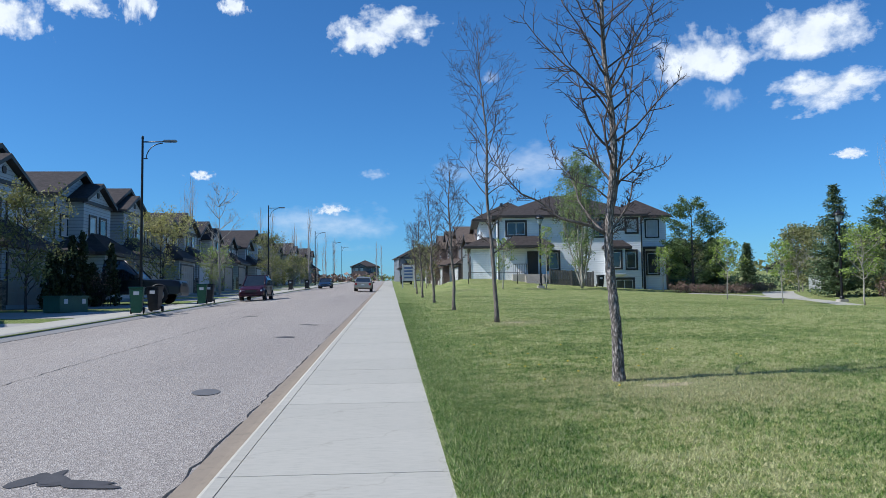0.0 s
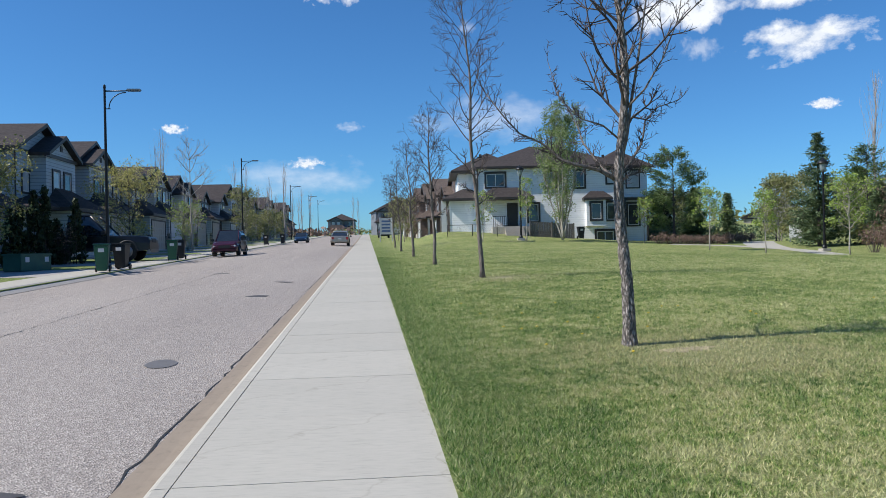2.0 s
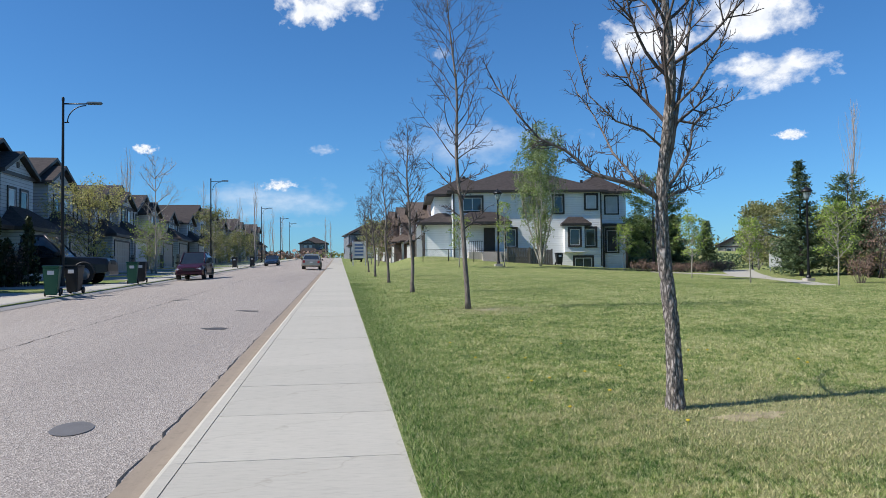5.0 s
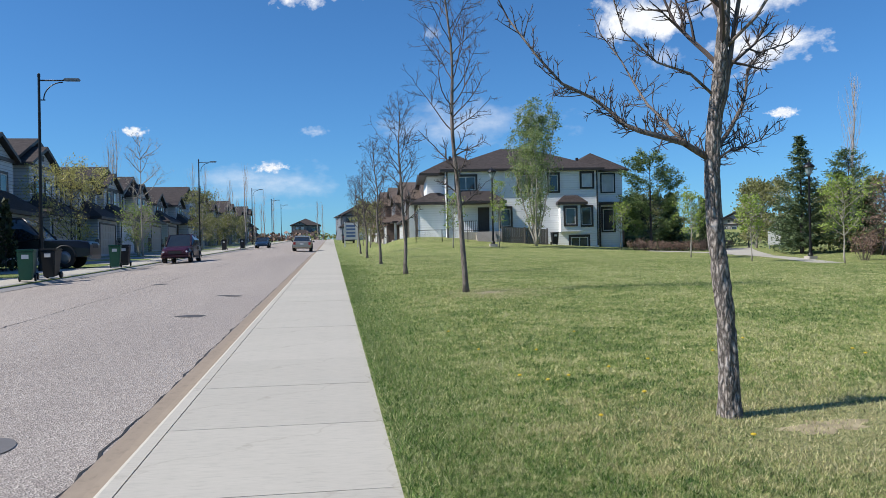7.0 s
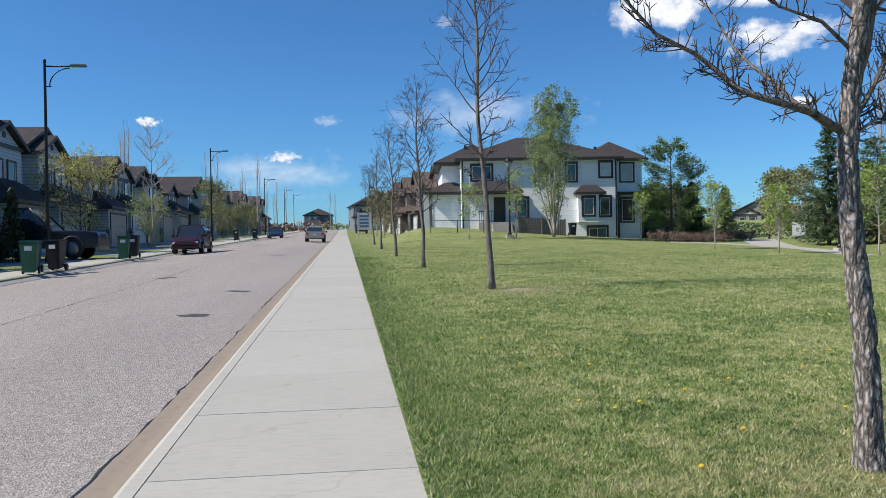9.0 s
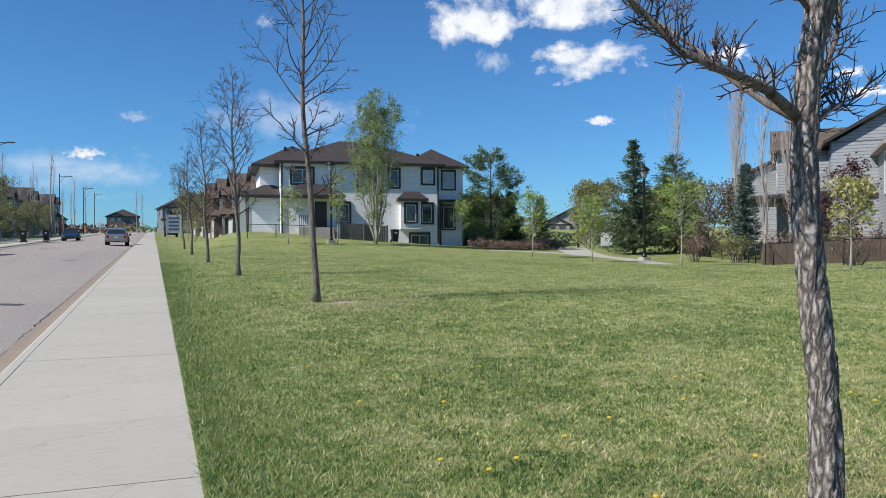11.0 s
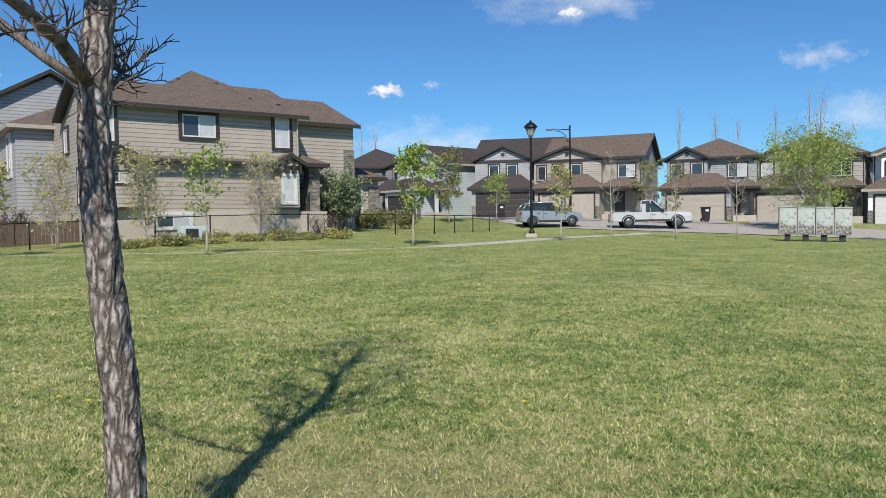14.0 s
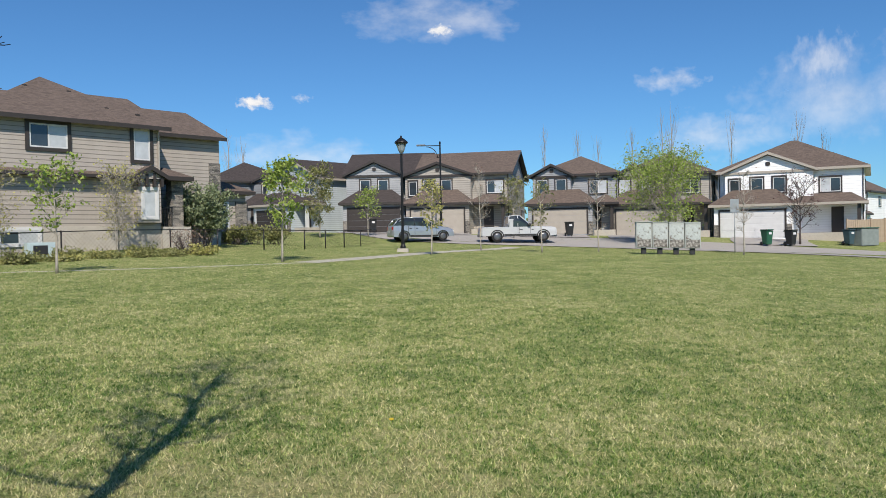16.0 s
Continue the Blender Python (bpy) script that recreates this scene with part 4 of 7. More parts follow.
def white_house():
    """White house north of the park: long side to the lawn, garage to the street."""
    h = thing("house", pose(7.93, 73.35, 3.25, 0, 0, -4.5) @ Matrix.Diagonal((1.13, 1.0, 1.05, 1.0)), "white-sided two-storey corner house with dark hip roofs", "house")
    H = 5.65
    walls(h, [(2.0, 14.2, 0, 10, -1.2, H), (14.2, 16.4, 0.9, 10, -1.2, H - 0.05), (-0.2, 6.0, 1.2, 10, -0.6, 2.9), (0.6, 5.0, 2.2, 10, 2.8, H - 0.2)], S_WHITE)
    link_mesh("foundation", bm_box(1.98, 14.22, 0.02, 10, -1.6, -1.15), FOUND, h)
    roof(h, 2.0, 14.2, 0, 10, H, 2.35, material=R_DARK)
    roof(h, 12.2, 16.4, 0.9, 10, H - 0.05, 1.7, material=R_DARK)
    roof(h, 0.4, 6.0, 1.6, 10, H - 0.15, 1.9, material=R_DARK)
    roof(h, -0.4, 2.9, 0.9, 9.6, 2.95, 1.1, material=R_DARK)
    # garage front with dark posts to the street
    for y in (1.3, 5.2, 9.6):
        link_mesh("pillar", bm_box(-0.9, -0.5, y - 0.2, y + 0.2, -0.6, 2.8), TRIM_WHITE if y < 2 else STONE, h)
    g = link_mesh("garage_door", bm_box(-0.25, -0.19, 2.0, 7.6, -0.3, 2.1), TRIM_DARK, h)
    for z in (0.3, 0.9, 1.5):
        link_mesh("panel", bm_box(-0.28, -0.25, 2.0, 7.6, z, z + 0.54), TRIM_DARK, g)
    # entry with steps
    link_mesh("front_door", bm_box(4.5, 5.4, -0.05, 0.02, 0.3, 2.4), TRIM_DARK, h, "dark front door")
    roof(h, 2.4, 6.3, -1.4, 0.4, 2.85, 0.9, material=R_DARK, over=0.3)
    for i in range(5):
        link_mesh("step", bm_box(4.2, 5.7, -1.6 - 0.28 * i, -1.2 - 0.28 * i, -1.2, 0.2 - 0.17 * i), FOUND, h)
    link_mesh("landing", bm_box(3.2, 6.2, -1.3, 0, -1.2, 0.3), FOUND, h)
    rl = bmesh.new()
    for i in range(10):
        box(rl, 3.25 + i * 0.15, 3.28 + i * 0.15, -1.28, -1.25, 0.3, 1.2)
    box(rl, 3.2, 4.3, -1.29, -1.24, 1.18, 1.23)
    link_mesh("railing", rl, BLACK, h)
    for u, z, w, hh, n in ((3.6, 4.45, 1.5, 1.15, 2), (8.2, 4.4, 0.7, 1.4, 1), (10.6, 4.4, 0.7, 1.4, 1), (13.3, 4.6, 0.85, 1.15, 1), (6.7, 1.5, 0.8, 1.5, 1), (13.2, 1.5, 0.8, 1.5, 1), (7.3, -0.75, 1.5, 0.75, 2), (12.6, -0.7, 1.4, 0.85, 2)):
        window(h, "S", u, z, 0, w, hh, TRIM_DARK, n, trim_w=0.16)
    window(h, "S", 15.2, 4.4, 0.9, 1.0, 1.5, TRIM_DARK, 1, BLIND)
    link_mesh("bay", bm_box(11.0, 12.6, -0.6, 0, 0.2, 2.6), S_WHITE, h)
    roof(h, 11.0, 12.9, -0.6, 0.2, 2.7, 0.6, material=R_DARK, over=0.25)
    link_mesh("balcony", bm_box(14.25, 16.38, 0.25, 0.9, 2.5, 2.72), TRIM_DARK, h, "dark porch roof")
    window(h, "S", 11.8, 1.5, -0.6, 0.8, 1.4, TRIM_DARK, 1, trim_w=0.16)
    window(h, "S", 15.2, 1.2, 0.9, 0.9, 1.9, TRIM_DARK, 1, trim_w=0.14)
    for x in (14.3, 16.2):
        link_mesh("balcony_post", bm_box(x, x + 0.14, 0.28, 0.42, -1.2, 2.5), TRIM_DARK, h)
    for x in (14.05, 2.05):
        link_mesh("downspout", bm_box(x, x + 0.1, -0.1, -0.02, -1.0, H - 0.2), TRIM_DARK, h)
    roof_vents(h, [(2.6, 3.5, H + 1.5), (3.2, 4, H + 1.6), (13.2, 3.2, H + 1.2)])


white_house()

# crescent on the east side, left to right as seen from the park
CRES = [
    # x, y, turn, wall, roof, garage side, upper roof, width, door, label, eave height, bay, far window
    (64.6, -19.4, -118.4, S_WHITE, R_BROWN, "L", "hip", 11.0, TRIM_WHITE, "white-sided two-storey house with double garage and bay gable", 5.6, (0.7, 6.7, 1.55), 2.4),
    (68.9, -10.2, -112.2, S_TAN, R_BROWN, "L", "hip", 8.2, TRIM_TAN, "tan-sided two-storey house behind a leafy tree", 5.4, (0.3, 3.2, 1.0), 1.7),
    (70.5, -2.8, -109.0, S_GREY, R_BROWN, "L", "hip", 7.6, TRIM_TAN, "grey-sided two-storey house with hip roof", 5.4, (0.2, 3.4, 1.05), 1.7),
    (72.5, 7.5, -103.0, S_TAN, R_BROWN, "L", "side", 9.2, TRIM_TAN, "tan-grey two-storey house with side gables", 5.5, (-0.4, 6.2, 1.2), 1.3),
    (74.1, 14.4, -93.4, S_GREY, R_DARK, "L", "side", 7.6, TRIM_DARK, "grey-sided house with white windows under a gable", 5.5, (0.1, 5.3, 1.4), 1.2),
    (79.2, 24.2, -131.0, S_BLUE, R_DARK, "L", "gable", 8.0, TRIM_DARK, "blue-grey house with white gable trim", 5.2, (0.5, 4.4, 1.0), 1.6),
    (83.7, 29.5, -63.8, S_DARK, R_DARK, "R", "hip", 9.5, TRIM_DARK, "dark grey-brown two-storey house", 5.4, (0.5, 4.4, 1.25), 1.7),
    (95.0, -35.0, -132.5, S_WHITE, R_BROWN, "R", "hip", 13.0, TRIM_TAN, "pale two-storey house beyond the fence", 5.4, (0.5, 4.4, 1.25), 1.7),
]
for i, (x, y, rz, wl, rf, ga, up, w, dr, lab, eh, bay, fw) in enumerate(CRES):
    garage_house("house", lab, at(x, y, rz, 0.1), W=w, D=10.5, H=eh, wall=wl, rf=rf, gar=ga, door=dr, upper=up, trim=TRIM_WHITE if wl is S_BLUE else TRIM_DARK, seed=i, fascia=TRIM_TAN if i in (0, 5) else None, front_trim=TRIM_WHITE, bay=bay, far_win=fw)

# row along the street's far side; fronts look to +x
ROW = [(22.0, 6.0, S_BLUE, "gable"), (30.0, 6.0, S_BLUE, "gable"), (38.3, 6.0, S_BLUE, "gable"), (48.6, 6.0, S_BLUE, "gable"), (57.0, 5.9, S_PALE, "gable"), (64.8, 5.0, S_BLUE, "hip"),
       (72.6, 5.4, S_PALE, "gable"), (81.2, 5.2, S_BLUE, "gable"), (90.6, 4.7, S_BLUE, "hip"), (100.0, 5.0, S_PALE, "hip"), (110.4, 6.0, S_PALE, "gable"), (119.1, 6.0, S_DARK, "gable"),
       (129.0, 5.2, S_DARK, "hip"), (140.0, 5.2, S_PALE, "hip"), (151.7, 5.9, S_PALE, "gable"), (164.0, 5.2, S_DARK, "hip"), (183.0, 6.0, S_DARK, "gable")]
SET = 1.22
for i, (y, eave, wl, up) in enumerate(ROW):
    garage_house("house", "two-storey " + ("blue-grey" if wl is S_BLUE else "grey") + " sided street house in shade, dark trim", pose(-19.0 * SET, y * SET, 1.5 + SET * (0.0285 * y - 1.23), 0, 0, 90) @ Matrix.Scale(SET, 4), W=6.9, D=12.5, H=eave, wall=wl, rf=R_DARK,
                 gar="R" if i % 2 else "L", door=TRIM_WHITE if i % 3 == 0 else TRIM_TAN, upper=up, trim=TRIM_DARK, seed=20 + i, pitch=0.26, group="houses along the street")
    tagged(strip("driveway", -16.9 * SET, ROAD_L - 1.7, SET * y - 3.1, SET * y + 3.1, DRIVE, 0.03, 1.6, 3), "pale concrete driveway to the street", "driveway", "street driveways", "structure")
# dark siding on these far houses carries their shade in the wall colour
for x, y, rz, w in ((-8.5, 262, 0, 9), (7.5, 186, 6, 11), (22, 176, 8, 12)):
    garage_house("house", "grey house at the far end of the street", at(x, y, rz, 0.2), W=w, D=10, wall=S_DARK, rf=R_DARK, upper="hip", seed=int(y), group="houses at the street's end")
for x, y in ((10.6, 96), (9.5, 109), (9.0, 122), (8.6, 136)):
    garage_house("house", "brown-roofed house beyond the white house", pose(x, y, zg(5, y) + 0.2, 0, 0, -90), W=10, D=12, wall=S_BROWN, rf=R_BROWN, upper="gable", seed=int(y), group="houses past the park")


# ---- trees ----
def bend(p, d, length, n, wob, up, rng):
    pts = [p.copy()]
    d = d.normalized()
    for i in range(n):
        d = (d + Vector((rng.uniform(-wob, wob), rng.uniform(-wob, wob), rng.uniform(-wob, wob) + up))).normalized()
        pts.append(pts[-1] + d * (length / n))
    return pts, d


def branch(v, f, tips, p, d, length, r, depth, rng, up=0.08, wob=0.18, kids=5, ratio=0.5, sides=(7, 5, 4, 3)):
    n = max(3, int(length / 0.18)) if depth < 2 else 3
    n = min(n, 9)
    pts, dd = bend(p, d, length, n, wob, up, rng)
    lv = min(depth, 3)
    rad = [r * (1 - 0.8 * i / n) + 0.0012 for i in range(n + 1)]
    tube(v, f, pts, rad, sides[lv], cap=False)
    tips.append(pts[-1])
    if length < 0.12 or depth >= 3:
        tips.extend(pts[1:])
        return
    for k in range(kids):
        t = rng.uniform(0.25, 1.0)
        i = min(n - 1, int(t * n))
        q = pts[i].lerp(pts[i + 1], t * n - i)
        ax = (pts[i + 1] - pts[i]).normalized()
        side = ax.cross(Vector((rng.uniform(-1, 1), rng.uniform(-1, 1), rng.uniform(-1, 1)))).normalized()
        nd = (ax * 0.65 + side * rng.uniform(0.6, 1.0)).normalized()
        branch(v, f, tips, q, nd, length * ratio * rng.uniform(0.6, 1.15) * (1.15 - 0.5 * t), rad[i] * 0.6, depth + 1, rng, up, wob, max(2, kids - 1), ratio, sides)


def leaves(name, tips, size, count, spread_r, material, parent, rng, droop=0.0, aspect=1.6):
    v, f = [], []
    for k in range(count):
        c = rng.choice(tips) + Vector((rng.gauss(0, spread_r), rng.gauss(0, spread_r), rng.gauss(0, spread_r * 0.8)))
        a = Vector((rng.uniform(-1, 1), rng.uniform(-1, 1), rng.uniform(-1, 1) - droop)).normalized()
        b = a.cross(Vector((rng.uniform(-1, 1), rng.uniform(-1, 1), rng.uniform(-1, 1)))).normalized()
        s = size * rng.uniform(0.6, 1.3)
        a, b = a * s * aspect * 0.5, b * s * 0.5
        i = len(v)
        v += [tuple(c - a), tuple(c + b), tuple(c + a), tuple(c - b)]
        f.append((i, i + 1, i + 2, i + 3))
    return raw(name, v, f, material, parent)


def ash_tree(x, y, height, seed, limbs=None, lean=(0.0, 0.0), trunk_r=0.085, label="bare young ash tree with ridged grey bark", fork=1.9):
    """A bare street tree: straight trunk, limbs all along it, many short twigs."""
    rng = random.Random(seed)
    t = thing("tree", at(x, y), label, "tree", "young trees along the sidewalk")
    lean = Vector((lean[0], lean[1], 0)) / height
    n, sd = (170, 40) if limbs else (30, 14)
    pts, rad = [], []
    for i in range(n + 1):
        u = i / n
        w = 0.06 * math.sin(u * 9 + seed) + 0.04 * math.sin(u * 17 + 2 * seed)
        pts.append(Vector((w * 0.6, w * 0.5 * math.cos(seed), 0)) * min(1, u * 6) + lean * u * height + Vector((0, 0, height * u - 0.05)))
        flare = 0.45 * math.exp(-u * height / 0.12)
        rad.append(trunk_r * ((1 - u) ** 0.9 * 0.95 + 0.05) * (1 + flare) + 0.002)
    v, f = [], []
    tube(v, f, pts, rad, sd)
    # bark plates with cracks between
    for i, co in enumerate(v):
        p = pts[i // sd]
        c = Vector(co)
        o = c - p
        q = abs(noise.noise(Vector((c.x * 30, c.y * 30, c.z * 7 + seed)))) / 0.22
        k = 0.30 * min(1.0, q) - 0.21 + 0.05 * noise.noise(Vector((c.x * 70, c.y * 70, c.z * 30)))
        v[i] = tuple(p + o * (1 + k))
    raw("trunk", v, f, BARK if limbs else BARK_DARK, t, "", True)
    v, f, tips, lv, lf = [], [], [], [], []
    for z0, r, line in limbs or ():
        i = min(n - 1, int(z0 / height * n))
        base = pts[i]
        pl = [base] + [base + Vector(q) for q in line]
        rr = [0.85 * r * (1 - 0.76 * j / (len(pl) - 1)) for j in range(len(pl))]
        tube(lv, lf, pl, rr, 12)
        for j in range(1, len(pl)):
            ax = (pl[j] - pl[j - 1]).normalized()
            for s in range(9 if j > 1 else 3):
                q = pl[j - 1].lerp(pl[j], rng.random())
                side = ax.cross(Vector((rng.uniform(-1, 1), rng.uniform(-1, 1), rng.uniform(-1, 1)))).normalized()
                branch(v, f, tips, q, ax * 0.5 + side + Vector((0, 0, 0.35)), rng.uniform(0.05, 0.25), max(0.0032, rr[j] * 0.24), 1, rng, 0.12, 0.3, 4, 0.45)
        branch(v, f, tips, pl[-1], pl[-1] - pl[-2], 0.28, rr[-1], 1, rng, 0.12, 0.25, 6, 0.45)
    if limbs:
        raw("limb", lv, lf, BARK_DARK, t, "", True)
    k = 0
    z = fork
    while z < height * 0.97:
        u = z / height
        i = min(n - 1, int(u * n))
        ang = k * 2.4 + rng.uniform(-0.5, 0.5)
        ln = (0.35 + 1.15 * math.sin(math.pi * min(1, (1.02 - u) * 1.25)) ** 1.0) * height / 6.2 * rng.uniform(0.55, 1.1) * (1.12 if limbs else 1.0)
        branch(v, f, tips, pts[i], Vector((math.cos(ang), math.sin(ang), 0.55 + 0.5 * u)), ln, rad[i] * 0.42, 1, rng, 0.10, 0.24, 8, 0.40)
        k += 1
        z += rng.uniform(0.07, 0.17) * height / 6.2
    raw("crown", v, f, TWIG, t, "dark thin bare branches")
    return t


A_LIMBS = [
    (1.98, 0.030, ((-0.24, -0.03, 0.13), (-0.42, -0.06, 0.17), (-0.60, -0.08, 0.21), (-0.70, -0.04, 0.26), (-0.80, 0.0, 0.37), (-0.92, 0.0, 0.46), (-1.18, -0.05, 0.56), (-1.36, -0.04, 0.76), (-1.56, 0.0, 1.04))),
    (1.98, 0.023, ((-0.08, 0.14, 0.11), (-0.16, 0.30, 0.26), (-0.20, 0.38, 0.36), (-0.25, 0.60, 0.54), (-0.20, 0.94, 0.75), (-0.28, 1.08, 1.02), (-0.42, 1.22, 1.30))),
    (2.02, 0.024, ((0.08, 0.05, 0.08), (0.18, 0.08, 0.20), (0.32, 0.13, 0.40), (0.36, 0.14, 0.52), (0.40, 0.18, 0.70), (0.60, 0.30, 0.88), (0.88, 0.44, 0.98))),
    (1.95, 0.014, ((0.07, -0.04, 0.08), (0.17, 0.0, 0.13), (0.29, 0.07, 0.16), (0.50, 0.16, 0.22))),
    (2.2, 0.030, ((0.07, -0.05, 0.28), (0.13, -0.07, 0.70), (0.22, -0.08, 1.2), (0.34, -0.06, 1.9), (0.40, 0.0, 2.6))),
    (2.45, 0.015, ((-0.22, -0.02, 0.18), (-0.48, -0.02, 0.26), (-0.72, 0.02, 0.50), (-0.84, 0.04, 0.92))),
    (2.8, 0.016, ((0.20, -0.14, 0.22), (0.38, -0.25, 0.55), (0.55, -0.32, 1.0), (0.62, -0.36, 1.5))),
]
ash_tree(3.0, 10.15, 6.6, 3, A_LIMBS, (-0.12, 0.0), 0.070, "bare young ash tree with deeply ridged grey bark", 2.6)
ash_tree(2.96, 21.5, 8.3, 8, None, (-0.45, 0.0), 0.058, fork=2.2)
ash_tree(2.6, 31.8, 6.3, 12, None, (-0.2, 0.0), 0.07, fork=2.0)
ash_tree(2.4, 42.5, 6.2, 15, None, (-0.3, 0.0), 0.07, fork=2.0)
ash_tree(2.2, 53.0, 6.0, 18, None, (-0.3, 0.0), 0.07, fork=2.0)
ash_tree(2.2, 64.0, 6.0, 22, None, (-0.4, 0.0), 0.065, fork=2.0)


def leafy_tree(x, y, height, seed, leaf, n_leaves, size, crown_w, name="tree", label="", trunk_r=0.05, bark=None, clear=0.35, group="", spread_r=0.12, kids=6, multi=1):
    rng = random.Random(seed)
    t = thing(name, at(x, y), label + (" standing in grass" if len(label.split()) < 4 else ""), "tree" if name == "tree" else "shrub", group)
    v, f, tips = [], [], []
    for s in range(multi):
        off = Vector((rng.uniform(-1, 1), rng.uniform(-1, 1), 0)) * (0.12 if multi > 1 else 0)
        lean = Vector((rng.uniform(-1, 1), rng.uniform(-1, 1), 0)) * (0.18 if multi > 1 else 0.03)
        n = 9
        pts = [off + lean * (i / n) * height + Vector((rng.uniform(-0.02, 0.02), rng.uniform(-0.02, 0.02), height * 0.95 * i / n - 0.05)) for i in range(n + 1)]
        tube(v, f, pts, [trunk_r * (1 - 0.92 * i / n) for i in range(n + 1)], 7)
        z = clear * height
        k = 0
        while z < height * 0.95:
            u = (z / height - clear) / (1 - clear)
            i = min(n - 1, int(z / (height * 0.95) * n))
            ang = k * 2.4 + rng.uniform(-0.6, 0.6)
            ln = crown_w * 0.5 * math.sin(math.pi * (0.18 + 0.78 * u)) ** 0.8 * rng.uniform(0.7, 1.15)
            branch(v, f, tips, pts[i].lerp(pts[i + 1], 0.5), Vector((math.cos(ang), math.sin(ang), 0.7)), ln, trunk_r * 0.4, 1, rng, 0.1, 0.2, kids, 0.5, (6, 4, 3, 3))
            k += 1
            z += height * 0.035 * rng.uniform(0.7, 1.3)
    raw("trunk", v, f, bark or PALE_BARK, t, "", True)
    if n_leaves:
        leaves("foliage", tips, size, n_leaves, spread_r, leaf, t, rng)
    return t


def aspen(x, y, height, seed):
    """A clump of pale upright stems that fan out, each feathered with short rising twigs and small new leaves."""
    rng = random.Random(seed)
    t = thing("tree", at(x, y), "tall aspen clump with pale stems and thin new leaves", "tree")
    v, f, tips = [], [], []
    for s in range(8):
        a = s * 0.785 + rng.uniform(-0.25, 0.25)
        reach = rng.uniform(0.6, 2.3) if s else 0.1
        hh = height * (1.0 - 0.10 * reach * rng.uniform(0.6, 1.4))
        pts = []
        for i in range(13):
            u = i / 12
            w = reach * (1.7 * u - 0.75 * u * u)
            pts.append(Vector((math.cos(a) * w + rng.gauss(0, 0.04), math.sin(a) * w + rng.gauss(0, 0.04), hh * u - 0.05)))
        tube(v, f, pts, [0.085 * (1 - 0.94 * i / 12) for i in range(13)], 6)
        for k in range(44):
            u = rng.uniform(0.12, 0.99) if k % 3 else rng.uniform(0.4, 0.99)
            i = min(11, int(u * 12))
            q = pts[i].lerp(pts[i + 1], u * 12 - i)
            b = rng.uniform(0, 6.283)
            ln = (0.35 + 1.25 * math.sin(math.pi * min(1.0, 1.08 * (1 - u) + 0.05)) ** 0.8) * rng.uniform(0.5, 1.1)
            branch(v, f, tips, q, Vector((math.cos(b), math.sin(b), 1.0)), ln, 0.02 * (1.1 - u), 1, rng, 0.14, 0.16, 4, 0.5, (5, 4, 3, 3))
    raw("trunk", v, f, PALE_BARK, t, "", True)
    leaves("foliage", [p for p in tips if p.z > height * 0.30 or rng.random() < 0.6], 0.09, 17000, 0.15, L_ASPEN, t, rng)
    return t


def conifer(x, y, height, width, seed, leaf, label, group="conifers by the path", pine=False):
    rng = random.Random(seed)
    label += " standing in grass" if len(label.split()) < 4 else ""
    t = thing("tree", at(x, y), label, "tree", group)
    v, f = [], []
    tube(v, f, [Vector((0, 0, height * i / 6 - 0.1)) for i in range(7)], [0.035 * height / 2 * (1 - 0.95 * i / 6) for i in range(7)], 7)
    tips = []
    z = height * (0.05 if not pine else 0.12)
    lv, lf = [], []
    while z < height * 0.99:
        u = z / height
        R = width * 0.5 * ((1 - u) ** 0.85 if not pine else math.sin(math.pi * (0.15 + 0.8 * u)) ** 0.7) + 0.08
        for k in range(9 if not pine else 5):
            ang = rng.uniform(0, 6.283)
            r = R * rng.uniform(0.6, 1.12)
            d = Vector((math.cos(ang), math.sin(ang), rng.uniform(-0.15, 0.25) if not pine else rng.uniform(0.0, 0.6)))
            p0 = Vector((0, 0, z))
            m = max(4, int(r / 0.13))
            prev = p0
            pl = [p0]
            for i in range(1, m + 1):
                s = i / m
                q = p0 + d * r * s + Vector((0, 0, -0.18 * r * s + 0.28 * r * s * s))
                pl.append(q)
                if s > (0.2 if not pine else 0.5):
                    for _ in range(6 if not pine else 13):
                        c = q + Vector((rng.gauss(0, 0.10), rng.gauss(0, 0.10), rng.gauss(0, 0.07))) * (1 if not pine else 1.6)
                        a = (d + Vector((rng.uniform(-0.9, 0.9), rng.uniform(-0.9, 0.9), rng.uniform(-0.7, 0.5)))).normalized() * rng.uniform(0.10, 0.24)
                        b = a.cross(Vector((rng.uniform(-1, 1), rng.uniform(-1, 1), 1))).normalized() * rng.uniform(0.03, 0.065)
                        j = len(lv)
                        lv += [tuple(c - a * 0.4 - b), tuple(c - a * 0.4 + b), tuple(c + a)]
                        lf.append((j, j + 1, j + 2))
            tube(v, f, [pl[0], pl[-1]], [0.012, 0.004], 3, cap=False)
        z += height * 0.028 * rng.uniform(0.7, 1.3) * (1 if not pine else 1.3)
    raw("trunk", v, f, TWIG, t)
    raw("crown", lv, lf, leaf, t)
    return t


